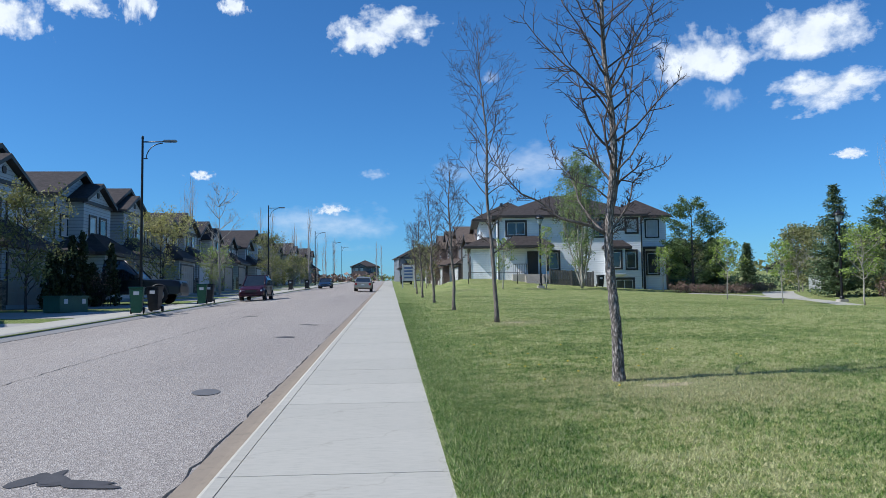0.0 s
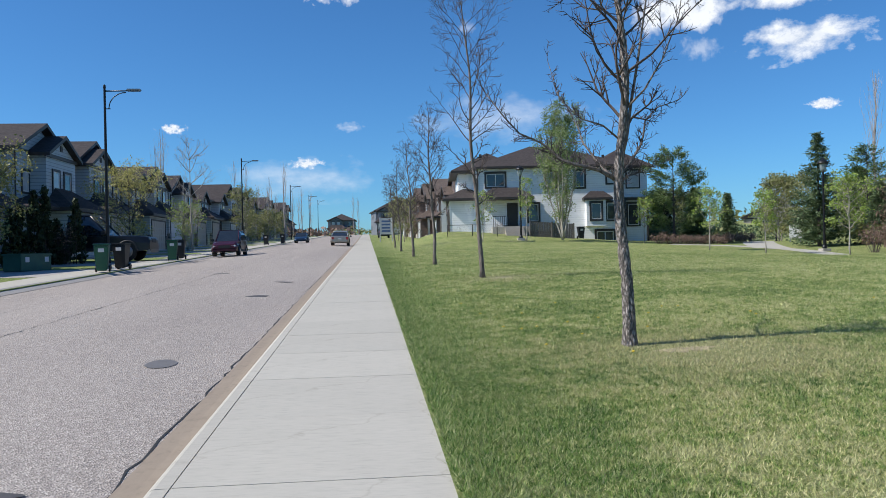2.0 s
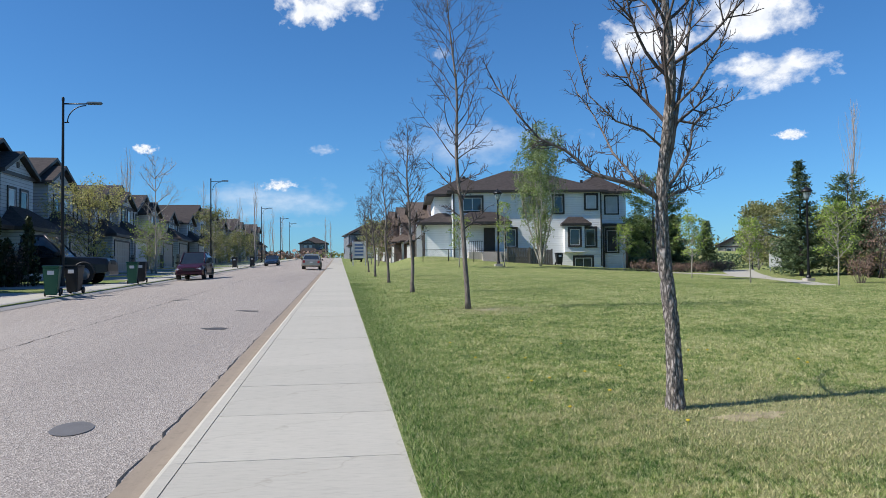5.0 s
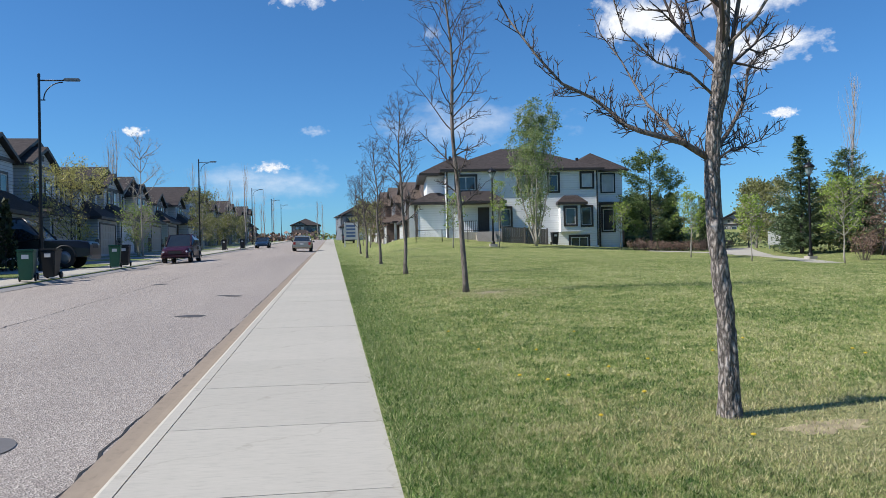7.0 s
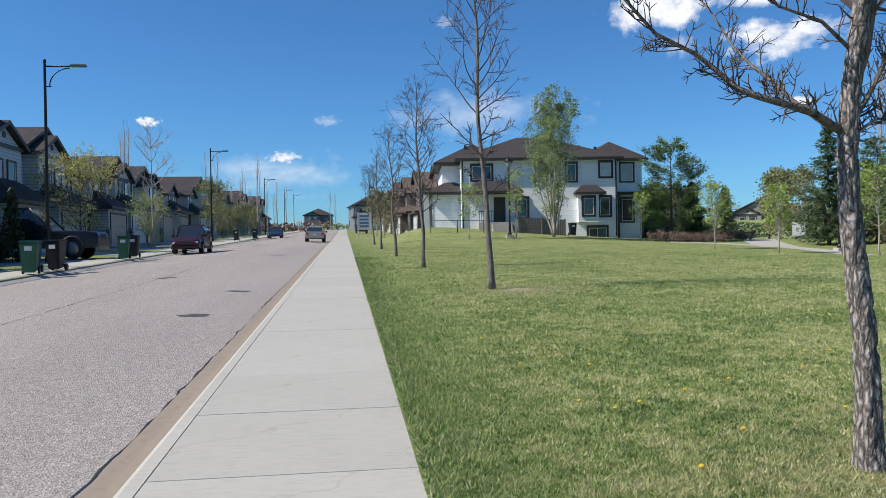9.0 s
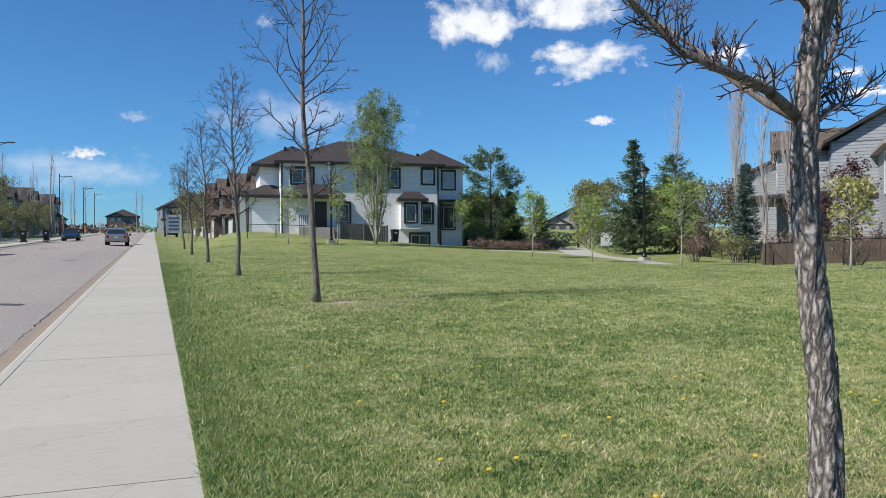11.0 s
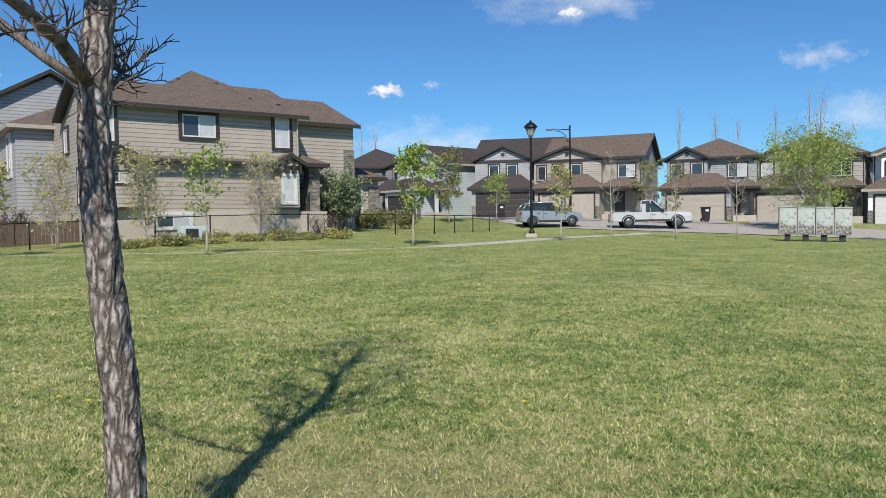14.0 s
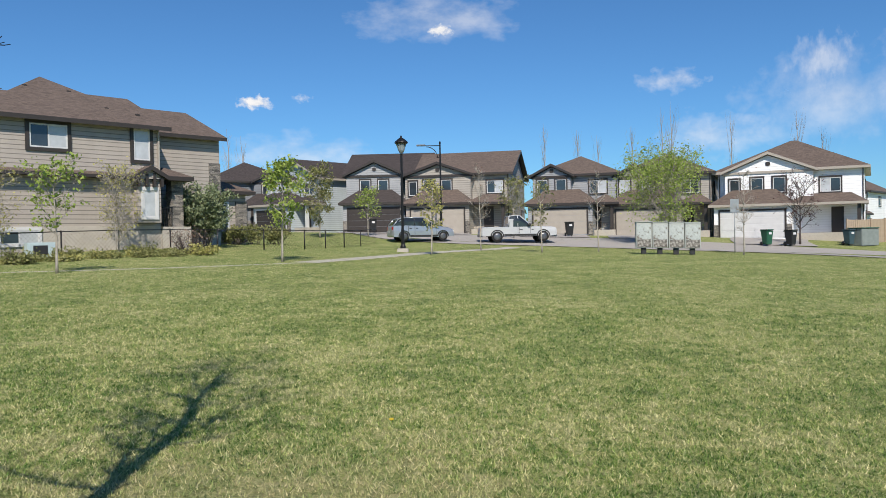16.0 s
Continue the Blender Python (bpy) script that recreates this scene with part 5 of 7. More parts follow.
def poplar(x, y, height, seed, label="tall columnar poplar, bare and pale", group="bare poplars", w=1.0, lite=False):
    rng = random.Random(seed)
    t = thing("tree", at(x, y), label, "tree", group)
    v, f = [], []
    pts = [Vector((0.1 * math.sin(i), 0.1 * math.cos(i * 1.3), height * i / 10 - 0.1)) for i in range(11)]
    tube(v, f, pts, [0.10 * (1 - 0.93 * i / 10) * height / 9 for i in range(11)], 6)
    for k in range(int((50 if not lite else 26))):
        z = height * rng.uniform(0.08, 0.9)
        ang = rng.uniform(0, 6.28)
        ln = min(height * 0.28, (height - z) * 0.75) * rng.uniform(0.6, 1.1)
        d = Vector((math.cos(ang) * 0.28 * w, math.sin(ang) * 0.28 * w, 1))
        n = 5
        p2, dd = bend(Vector((pts[int(z / height * 10)].x, pts[int(z / height * 10)].y, z)), d, ln, n, 0.08, 0.12, rng)
        tube(v, f, p2, [0.022 * (1 - 0.85 * i / n) for i in range(n + 1)], 3, cap=False)
        for _ in range(5 if not lite else 2):
            i = rng.randint(1, n)
            dv = Vector((rng.uniform(-0.4, 0.4), rng.uniform(-0.4, 0.4), 1))
            q, _d = bend(p2[i], dv, ln * 0.35, 2, 0.1, 0.1, rng)
            tube(v, f, q, [0.009, 0.006, 0.003], 3, cap=False)
    raw("trunk", v, f, POPLAR, t)
    return t


def shrub(x, y, height, width, seed, leaf, n_leaves, size, label, name="shrub", stems=26, group="", spread_r=0.06, upright=0.6, bark=None):
    rng = random.Random(seed)
    t = thing(name, at(x, y), label, "shrub", group)
    v, f, tips = [], [], []
    for k in range(stems):
        ang = rng.uniform(0, 6.283)
        rr = rng.uniform(0.1, 1) ** 0.5 * width / 2
        d = Vector((math.cos(ang) * rr * (1 - upright) * 1.6, math.sin(ang) * rr * (1 - upright) * 1.6, height))
        branch(v, f, tips, Vector((math.cos(ang) * rr * upright * 0.8, math.sin(ang) * rr * upright * 0.8, -0.03)), d, height * rng.uniform(0.7, 1.05), 0.012, 2, rng, 0.05, 0.14, 4, 0.4, (4, 4, 3, 3))
    raw("branchwork", v, f, bark or TWIG, t)
    if n_leaves:
        leaves("foliage", tips, size, n_leaves, spread_r + width * 0.02, leaf, t, rng)
    return t

# trees round the park
SPR = "young ornamental tree with fresh yellow-green leaves"
for x, y, hh, w, s, lf, n in ((24.6, 55.4, 4.3, 3.0, 1, L_SPRING, 1500), (25.6, 49.3, 3.9, 2.4, 2, L_SPRING, 1300), (26.0, 41.1, 4.0, 3.4, 3, L_SPRING, 1600), (22.4, 27.4, 3.0, 2.2, 4, L_YELLOW, 1200),
                              (24.1, 20.5, 3.4, 2.1, 5, L_SPRING, 620), (31.6, 15.2, 4.1, 2.0, 6, L_SPRING, 1900), (39.6, 9.4, 3.7, 1.9, 7, L_YELLOW, 800), (45.0, 3.2, 4.2, 1.8, 9, L_OLIVE, 380), (23.8, 66.5, 3.9, 2.2, 10, L_SPRING, 1100), (9.4, 64.5, 3.9, 2.6, 11, L_SPRING, 600),
                              (13.3, 65.5, 5.5, 1.6, 12, L_SPRING, 700)):
    leafy_tree(x, y, hh, s, lf, n, 0.085, w, label=SPR, group="young park trees", spread_r=0.10)
for x, y, hh, s in ((47.5, 6.6, 5.2, 31), (46.3, -0.3, 5.0, 32), (44.6, -8.2, 5.0, 33)):
    leafy_tree(x, y, hh, s, L_DRY, 120, 0.05, 1.9, label="slim bare young tree staked in the lawn", group="bare park trees", clear=0.25)
for x, y, hh, s, n, w in ((30.2, 26.2, 3.9, 41, 1500, 2.6), (27.6, 28.7, 3.7, 42, 1100, 2.2), (34.4, 23.0, 3.9, 43, 900, 2.8)):
    leafy_tree(x, y, hh, s, L_YELLOW, n, 0.07, w, label="multi-stem garden tree just leafing out yellow-green", group="garden trees by the beige house", clear=0.12, multi=3, trunk_r=0.03)
aspen(16.9, 67.5, 12.6, 50)
leafy_tree(56.3, -7.2, 5.0, 51, L_SPRING, 9000, 0.10, 8.4, label="round leafy green tree before a tan house", trunk_r=0.09, clear=0.08, spread_r=0.25, multi=2)
leafy_tree(57.6, -17.2, 4.6, 52, L_PURPLE, 900, 0.07, 4.4, label="spreading crab tree with reddish young leaves", trunk_r=0.08, clear=0.25, bark=TWIG)
leafy_tree(58.5, 18.2, 5.2, 53, L_OLIVE, 2600, 0.1, 3.6, label="leafy green tree by the crescent", trunk_r=0.07, clear=0.15)
leafy_tree(60.5, 14.8, 3.6, 54, L_SPRING, 1100, 0.09, 2.4, label="small leafy tree by the crescent", trunk_r=0.05)
leafy_tree(61.0, 3.5, 4.6, 57, L_OLIVE, 1100, 0.09, 3.2, label="leafy front-garden tree", trunk_r=0.05)
leafy_tree(32.0, 36.0, 4.6, 56, L_PURPLE, 1900, 0.09, 3.6, label="purple-leaved cherry tree by the deck", trunk_r=0.07, clear=0.2, bark=TWIG)
leafy_tree(33.8, 40.2, 3.8, 58, L_PURPLE, 1300, 0.09, 3.4, label="purple-leaved shrub tree by the fence", trunk_r=0.06, clear=0.1, bark=TWIG, multi=2)
leafy_tree(36.2, 51.5, 5.0, 59, L_DRY, 1500, 0.09, 3.6, label="orange-brown budding tree beside poplars", trunk_r=0.06, clear=0.1, bark=TWIG, multi=2)
for x, y, hh, w, s in ((37.7, 69.5, 5.8, 4.4, 60), (44.5, 77.1, 6.6, 5.0, 61), (49.5, 70.0, 6.0, 5.0, 62), (46.0, 84.0, 7.0, 6.0, 63), (41.5, 63.5, 4.6, 4.0, 66)):
    leafy_tree(x, y, hh, s, L_OLIVE, 3000, 0.14, w, label="leafy tree along the greenway", group="greenway trees", trunk_r=0.08, clear=0.06, spread_r=0.25)
for x, y, hh, w, s in ((30.5, 80.0, 4.6, 4.6, 301), (34.0, 86.0, 5.2, 5.0, 302), (39.0, 92.0, 5.6, 5.4, 303), (45.5, 70.5, 5.0, 4.6, 304), (50.0, 64.0, 5.4, 5.0, 305), (26.8, 76.5, 4.0, 4.0, 306)):
    leafy_tree(x, y, hh, s, L_CEDAR if s % 2 else L_OLIVE, 3600, 0.16, w, label="dense dark tree in the greenway thicket", group="greenway thicket", trunk_r=0.07, clear=0.02, spread_r=0.3)
conifer(26.9, 67.5, 8.2, 5.4, 70, L_PINE, "broad dark green pine beside the white house", pine=True)
conifer(34.4, 57.7, 8.8, 5.0, 71, L_SPRUCE, "tall green spruce behind the park lamp")
conifer(40.3, 60.5, 7.6, 3.6, 72, L_PINE, "dark pine behind the park", pine=True)
conifer(35.6, 47.2, 6.2, 2.2, 73, L_BLUE, "slim blue-grey spruce")
conifer(35.3, 74.7, 4.8, 2.4, 74, L_SPRUCE, "small spruce by the path")
conifer(29.6, 69.5, 5.0, 3.0, 75, L_SPRUCE, "dark spruce behind shrubs")
conifer(44.0, 66.5, 6.4, 3.6, 77, L_SPRUCE, "spruce in the thicket by the path")
conifer(38.3, 56.0, 4.6, 3.2, 76, L_SPRUCE, "lower spruce by the fence")
for x, y, hh, s in ((46.1, 67.8, 15.5, 80), (37.0, 49.4, 13.2, 81), (34.7, 44.6, 12.2, 82), (34.3, 42.3, 9.8, 83), (36.0, 48.4, 11.5, 84)):
    poplar(x, y, hh, s)
rng = random.Random(5)
for i in range(16):
    poplar(-15.0 - rng.uniform(0, 9), 136 + i * 5.6 + rng.uniform(-2, 2), rng.uniform(10, 15), 100 + i, "bare columnar poplar far down the street", "far poplars", 1.0, True)
for x, y, hh, s in ((-26, 103, 15, 130), (-4.0, 230, 12, 131), (-2.6, 232, 11, 132), (12, 200, 11, 133), (14, 203, 12, 134), (-30, 120, 17, 135), (-33, 127, 16, 136)):
    poplar(x, y, hh, s, "bare columnar poplar behind the houses", "far poplars", 1.0, True)
for x, y, hh, s in ((90, -16, 15, 140), (91.5, -17.5, 16, 141), (92, -13, 13, 142), (88, -6, 12, 143), (90, -2.5, 13, 144), (93, -25, 15, 145), (85.5, -29.5, 14, 146), (80.5, -27, 11, 147), (96, 34, 12, 148), (97, 36, 13, 149), (92, -9, 12, 150), (84, -31.5, 12, 151)):
    poplar(x, y, hh, s, "bare columnar poplar behind the crescent", "poplars behind the crescent", 1.0, True)
# street side greenery
leafy_tree(-17.2, 59.8, 5.4, 160, L_YELLOW, 5600, 0.08, 7.6, label="crab tree with olive-yellow buds by a driveway", trunk_r=0.07, clear=0.15, spread_r=0.18, bark=TWIG)
leafy_tree(-15.4, 71.5, 10.3, 161, L_DRY, 60, 0.05, 5.3, label="bare pale-barked birch by the street", trunk_r=0.09, clear=0.2)
leafy_tree(-16.4, 74.5, 4.1, 162, L_SPRING, 1300, 0.1, 4.1, label="green shrub tree beneath the birch", trunk_r=0.05, clear=0.1, multi=2)
leafy_tree(-17.9, 39.6, 5.3, 163, L_OLIVE, 3200, 0.10, 5.3, label="round olive-green tree on a front lawn", trunk_r=0.07, clear=0.2, spread_r=0.18, bark=TWIG)
leafy_tree(-15.9, 104.1, 6.9, 164, L_OLIVE, 2400, 0.13, 5.6, label="leafy tree along the street", trunk_r=0.08, clear=0.15, spread_r=0.25)
for i in range(6):
    leafy_tree(-17.5 - (i % 2) * 2, 122 + i * 10, 4.2 + 0.5 * (i % 3), 165 + i, L_OLIVE, 1500, 0.14, 4.5, label="hazy half-leafed tree down the street", group="far street trees", trunk_r=0.07, clear=0.1, spread_r=0.3)
for i in range(5):
    leafy_tree(4.0 + (i % 2) * 1.5, 86 + i * 9, 4.6 + (i % 3) * 0.6, 175 + i, L_DRY if i % 2 else L_OLIVE, 900, 0.14, 3.6, label="half-leafed yard tree past the park", group="far street trees", trunk_r=0.06, clear=0.2, spread_r=0.2)


def cedar(x, y, hh, w, seed):
    rng = random.Random(seed)
    t = thing("shrub", at(x, y), "narrow dark cedar column", "shrub", "cedar hedge by the street")
    v, f = [], []
    tube(v, f, [Vector((0, 0, -0.05)), Vector((0, 0, hh * 0.9))], [0.04, 0.01], 5)
    raw("trunk", v, f, TWIG, t)
    tips = []
    for i in range(240):
        u = rng.random()
        r = w * 0.5 * (1 - u) ** 0.6 * rng.uniform(0.5, 1.05)
        a = rng.uniform(0, 6.28)
        tips.append(Vector((math.cos(a) * r, math.sin(a) * r, hh * (0.03 + 0.97 * u))))
    leaves("foliage", tips, 0.13, 1500, 0.05, L_CEDAR, t, rng, -1.0)


for i, (x, y, hh) in enumerate(((-18.3, 43.2, 3.0), (-18.2, 44.0, 3.3), (-17.9, 45.1, 4.1), (-17.7, 46.0, 4.3), (-17.4, 46.9, 2.5), (-16.5, 47.2, 3.7))):
    cedar(x, y, hh, 1.08, 200 + i)
for i, (x, y) in enumerate(((-17.6, 46.7), (-17.1, 47.0), (-16.8, 46.9))):
    shrub(x, y, 2.3, 1.15, 210 + i, L_DRY, 200, 0.06, "reddish bare twiggy shrub in the hedge", stems=16, group="bare shrubs in the hedge")
shrub(40.75, 21.5, 2.9, 2.4, 220, L_JUNIPER, 9000, 0.10, "dense grey-green rounded juniper shrub", stems=60, spread_r=0.1)
for i, (x, y) in enumerate(((45.6, 21.0), (47.6, 20.4), (50.0, 19.6))):
    shrub(x, y, 1.1, 1.7, 222 + i, L_OLIVE, 1300, 0.09, "low clipped green shrub", stems=26, group="clipped shrubs")
for i in range(13):
    u = i / 12
    shrub(25.0 + 9.5 * u, 66.0 - 0.6 * math.sin(u * 5) + (2.5 * u if u > 0.6 else 0), 0.9, 1.8, 230 + i, L_DRY, 420, 0.07, "low reddish twiggy shrub in a mulch bed", stems=22, group="twiggy bed by the white house", upright=0.3)
for i in range(22):
    u = i / 21
    shrub(27.0 + 9.0 * u + 0.5 * math.cos(i * 1.7), 26.4 - 6.6 * u + 0.6 * math.sin(i * 2.1), 0.32 + 0.25 * (i % 5 == 0), 1.8, 1250 + i, L_OLIVE if i % 4 else L_YELLOW, 620, 0.07, "low spreading garden shrub", stems=24, group="garden bed by the beige house", upright=0.3)
shrub(35.6, 20.4, 1.3, 1.8, 263, L_DRY, 300, 0.05, "bare twiggy pinkish garden shrub", stems=40, upright=0.3)
shrub(26.6, 31.0, 1.4, 2.2, 264, L_DRY, 300, 0.05, "bare twiggy pinkish garden shrub", stems=40, upright=0.3)
for i in range(5):
    shrub(31.5 + i * 0.9, 47.0 - i * 2.6, 1.7, 1.8, 266 + i, L_OLIVE if i % 2 else L_DRY, 700, 0.08, "loose shrub against the yard fence", stems=26, group="fence shrubs", upright=0.4)


# ---- paths and crescent paving ----
def ribbon(name, pts, width, material, label, category, dz=0.03):
    v, f = [], []
    fine = []
    P = [Vector((*p, 0)) for p in pts]
    for i in range(len(P) - 1):
        p0, p1, p2, p3 = P[max(0, i - 1)], P[i], P[i + 1], P[min(len(P) - 1, i + 2)]
        for k in range(8):
            s = k / 8
            fine.append(0.5 * ((2 * p1) + (p2 - p0) * s + (2 * p0 - 5 * p1 + 4 * p2 - p3) * s * s + (3 * p1 - p0 - 3 * p2 + p3) * s ** 3))
    fine.append(P[-1])
    for i, p in enumerate(fine):
        d = (fine[min(i + 1, len(fine) - 1)] - fine[max(0, i - 1)]).normalized()
        nrm = Vector((-d.y, d.x, 0)) * width / 2
        for k in range(3):
            q = p + nrm * (k - 1)
            v.append((q.x, q.y, zg(q.x, q.y) + dz))
    for i in range(len(fine) - 1):
        for k in range(2):
            a = i * 3 + k
            f.append((a, a + 1, a + 4, a + 3))
    return tagged(raw(name, v, f, material), label, category, kind="structure")


ribbon("path", [(52.5, 4.2), (43.5, 9.0), (36, 12.0), (31, 14.2)], 1.2, CONCRETE, "pale concrete footpath over the lawn", "path", 0.012)
ribbon("path", [(31, 14.2), (26.6, 18.8), (23.8, 25), (23.0, 32), (24.2, 38), (27.2, 44)], 0.45, CONCRETE, "narrow overgrown stretch of concrete footpath", "path", 0.004)
ribbon("path", [(27.2, 44), (29.6, 50), (30.6, 56), (29, 62), (25.5, 64.8)], 1.5, CONCRETE, "pale concrete footpath by the park lamp", "path", 0.012)
ribbon("path", [(30.2, 57), (32.5, 63), (36, 70), (42, 80), (52, 95)], 2.6, CONCRETE, "pale concrete path down the greenway", "path", 0.025)
ribbon("driveway", [(38, -16.5), (44, -14.2), (49.5, -10.5), (53.2, -3.5), (55, 3), (56.5, 9), (60, 13.5), (68, 17)], 1.7, DRIVE, "pale concrete sidewalk along the crescent", "sidewalk", 0.04)
ribbon("road", [(30, -34), (46, -22), (53, -14.5), (57.2, -6), (59.5, 2), (61.5, 8), (67, 12.5), (78, 15)], 7.0, DRIVE, "pale worn crescent roadway", "road", 0.012)
for (x, y, rz, *_r) in CRES[:6]:
    a = radians(rz)
    fx, fy = math.sin(a), -math.cos(a)
    ribbon("driveway", [(x + fx * 1.9 - fy * -1.2, y + fy * 1.9 + fx * -1.2), (x + fx * 5 - fy * -1.0, y + fy * 5 + fx * -1.0), (x + fx * 9, y + fy * 9)], 5.6, DRIVE, "pale concrete driveway to a garage", "driveway", 0.055)
strip("verge_walk", ROAD_L - 1.75, ROAD_L - 0.22, -60, 232, CONCRETE, 0.045, 3, 2)
tagged(bpy.data.objects["verge_walk"], "far-side concrete sidewalk", "sidewalk", kind="structure")
tagged(strip("far_kerb", ROAD_L - 0.22, ROAD_L + 0.3, -60, 232, DRIVE, 0.045, 3, 3, 0.0, None, -0.145), "low rolled concrete kerb on the far side", "kerb", kind="structure")


# ---- road marks: patches, covers, cracks ----
def blob_patch(name, x, y, rx, ry, material, label, category, dz, seed, rag=0.35):
    rg = random.Random(seed)
    n = 28
    ph = [rg.uniform(0, 6.28) for _ in range(4)]
    v = []
    for k in range(n):
        w = 2 * math.pi * k / n
        s = 1 + rag * (0.5 * math.sin(2 * w + ph[0]) + 0.3 * math.sin(3 * w + ph[1]) + 0.25 * math.sin(5 * w + ph[2]))
        px, py = x + rx * s * math.cos(w), y + ry * s * math.sin(w)
        v.append((px, py, road_z(px, py) + dz))
    return tagged(raw(name, v, [tuple(range(n))], material), label, category, kind="structure")


def road_z(x, y):
    u = (x - ROAD_L) / (GUT_X - ROAD_L)
    return zg(x, y) - 0.125 + 0.10 * 4 * u * (1 - u)


blob_patch("stain", -2.7, 6.35, 0.13, 0.3, PATCH, "dark wet-looking stain on the asphalt", "stain", 0.005, 3, 0.9)
blob_patch("stain", -2.35, 6.2, 0.30, 0.10, PATCH, "dark wet-looking stain on the asphalt", "stain", 0.008, 5, 0.5)
blob_patch("manhole_cover", -2.52, 10.9, 0.18, 0.30, plain("iron_cover", (0.17, 0.16, 0.155), 0.7, 0.2), "round dark iron utility cover in the road", "manhole cover", 0.006, 9, 0.04)
for x, y in ((-2.6, 25.5), (-2.7, 20.4), (-5.5, 31)):
    blob_patch("patch", x, y, 0.28, 0.22, PATCH, "small dark asphalt patch", "patch", 0.005, int(y), 0.3)


def crack(pts, width, seed):
    rg = random.Random(seed)
    v, f = [], []
    fine = []
    for (ax, ay), (bx, by) in zip(pts, pts[1:]):
        n = max(2, int(math.hypot(bx - ax, by - ay) / 0.25))
        for k in range(n):
            fine.append((ax + (bx - ax) * k / n + rg.gauss(0, 0.02), ay + (by - ay) * k / n))
    for i, (x, y) in enumerate(fine):
        w = width * rg.uniform(0.3, 1.0)
        for s in (-1, 1):
            v.append((x + s * w, y + s * w * 0.2, road_z(x, y) + 0.004))
    for i in range(len(fine) - 1):
        f.append((2 * i, 2 * i + 1, 2 * i + 3, 2 * i + 2))
    tagged(raw("crack", v, f, TAR), "thin dark crack in the asphalt", "crack", "road cracks", "structure")


crack([(-5.6, 3), (-5.7, 14), (-5.65, 30), (-5.8, 60)], 0.012, 1)
crack([(-7.9, 6), (-7.8, 20)], 0.008, 2)
crack([(GUT_X - 0.045, 1), (GUT_X - 0.045, 70)], 0.014, 4)


# ---- lamps ----
LANTERN = plain("lantern_glass", (0.26, 0.31, 0.34), 0.2, 0, 0.6, 0.1)


def park_lamp(x, y, h=6.35):
    t = thing("lamp_post", at(x, y), "black metal park lamp with lantern head on concrete base", "lamp post", "park lamps")
    part("base", bm_box(-0.3, 0.3, -0.3, 0.3, -0.3, 0.2, bev=0.03), FOUND, t, "square concrete base")
    lathe("pole", [(0.16, 0.18), (0.16, 0.3), (0.10, 0.42), (0.085, 1.2), (0.075, 1.25), (0.062, h - 1.0), (0.10, h - 0.98), (0.05, h - 0.9)], BLACK, t)
    lan = lathe("lantern", [(0.09, h - 0.9), (0.17, h - 0.78), (0.27, h - 0.42), (0.28, h - 0.40)], LANTERN, t, "frosted lantern glass", 8)
    for k in range(8):
        w = 2 * math.pi * k / 8
        pole_mesh("rib", [(0.1 * math.cos(w), 0.1 * math.sin(w), h - 0.9), (0.285 * math.cos(w), 0.285 * math.sin(w), h - 0.4)], [0.012, 0.012], BLACK, lan, n=4)
    lathe("cap", [(0.30, h - 0.42), (0.38, h - 0.36), (0.34, h - 0.28), (0.18, h - 0.14), (0.07, h - 0.08), (0.05, h), (0.01, h + 0.06)], BLACK, t)


for x, y in ((30.85, 51.3), (43.1, 11.05), (12.9, 66.0), (53.2, 98.2), (72.2, -33.4)):
    park_lamp(x, y)
ALU = plain("lamp_grey", (0.22, 0.23, 0.24), 0.45, 0.5)


def street_lamp(x, y, h=8.7, rz=0.0, group="street lamps"):
    t = thing("street_lamp", at(x, y, rz), "tall black street lamp with curved arm brace", "street lamp", group)
    lathe("pole", [(0.16, 0.0), (0.16, 0.25), (0.11, 0.4), (0.10, 2.2), (0.085, 2.25), (0.062, h - 0.1), (0.075, h - 0.08), (0.075, h + 0.06), (0.03, h + 0.12)], BLACK, t)
    pole_mesh("arm", [(0.05, 0, h - 0.25), (1.1, 0, h - 0.24), (1.55, 0, h - 0.22)], [0.04, 0.035, 0.03], BLACK, t)
    pts = []
    for k in range(9):
        w = math.pi / 2 * k / 8
        pts.append((0.22 + 0.95 * (1 - math.cos(w)), 0, h - 1.25 + 0.92 * math.sin(w)))
    pole_mesh("brace", pts, [0.03] * 9, BLACK, t, n=6)
    pole_mesh("finial", [(0.08, 0, h - 1.25), (0.3, 0, h - 1.25)], [0.03, 0.03], BLACK, t, n=6)
    hd = bm_box(1.2, 2.0, -0.14, 0.14, h - 0.27, h - 0.13, bev=0.05)
    part("lamp_head", hd, ALU, t, "flat grey lamp head")
    return t


for x, y in ((-14.6, 46.7), (-14.9, 96.5), (-14.6, 153.0), (-14.4, 198.0), (-14.2, 230.0)):
    street_lamp(x, y, 10.0 if y < 60 else 10.4)
street_lamp(66.0, 9.2, 7.7, 90, "crescent street lamp")


# ---- bins ----
BIN_G = plain("green_bin_plastic", (0.02, 0.10, 0.055), 0.5)
BIN_K = plain("black_bin_plastic", (0.022, 0.023, 0.025), 0.5)
BIN_B = plain("blue_grey_bin_plastic", (0.05, 0.09, 0.11), 0.5)


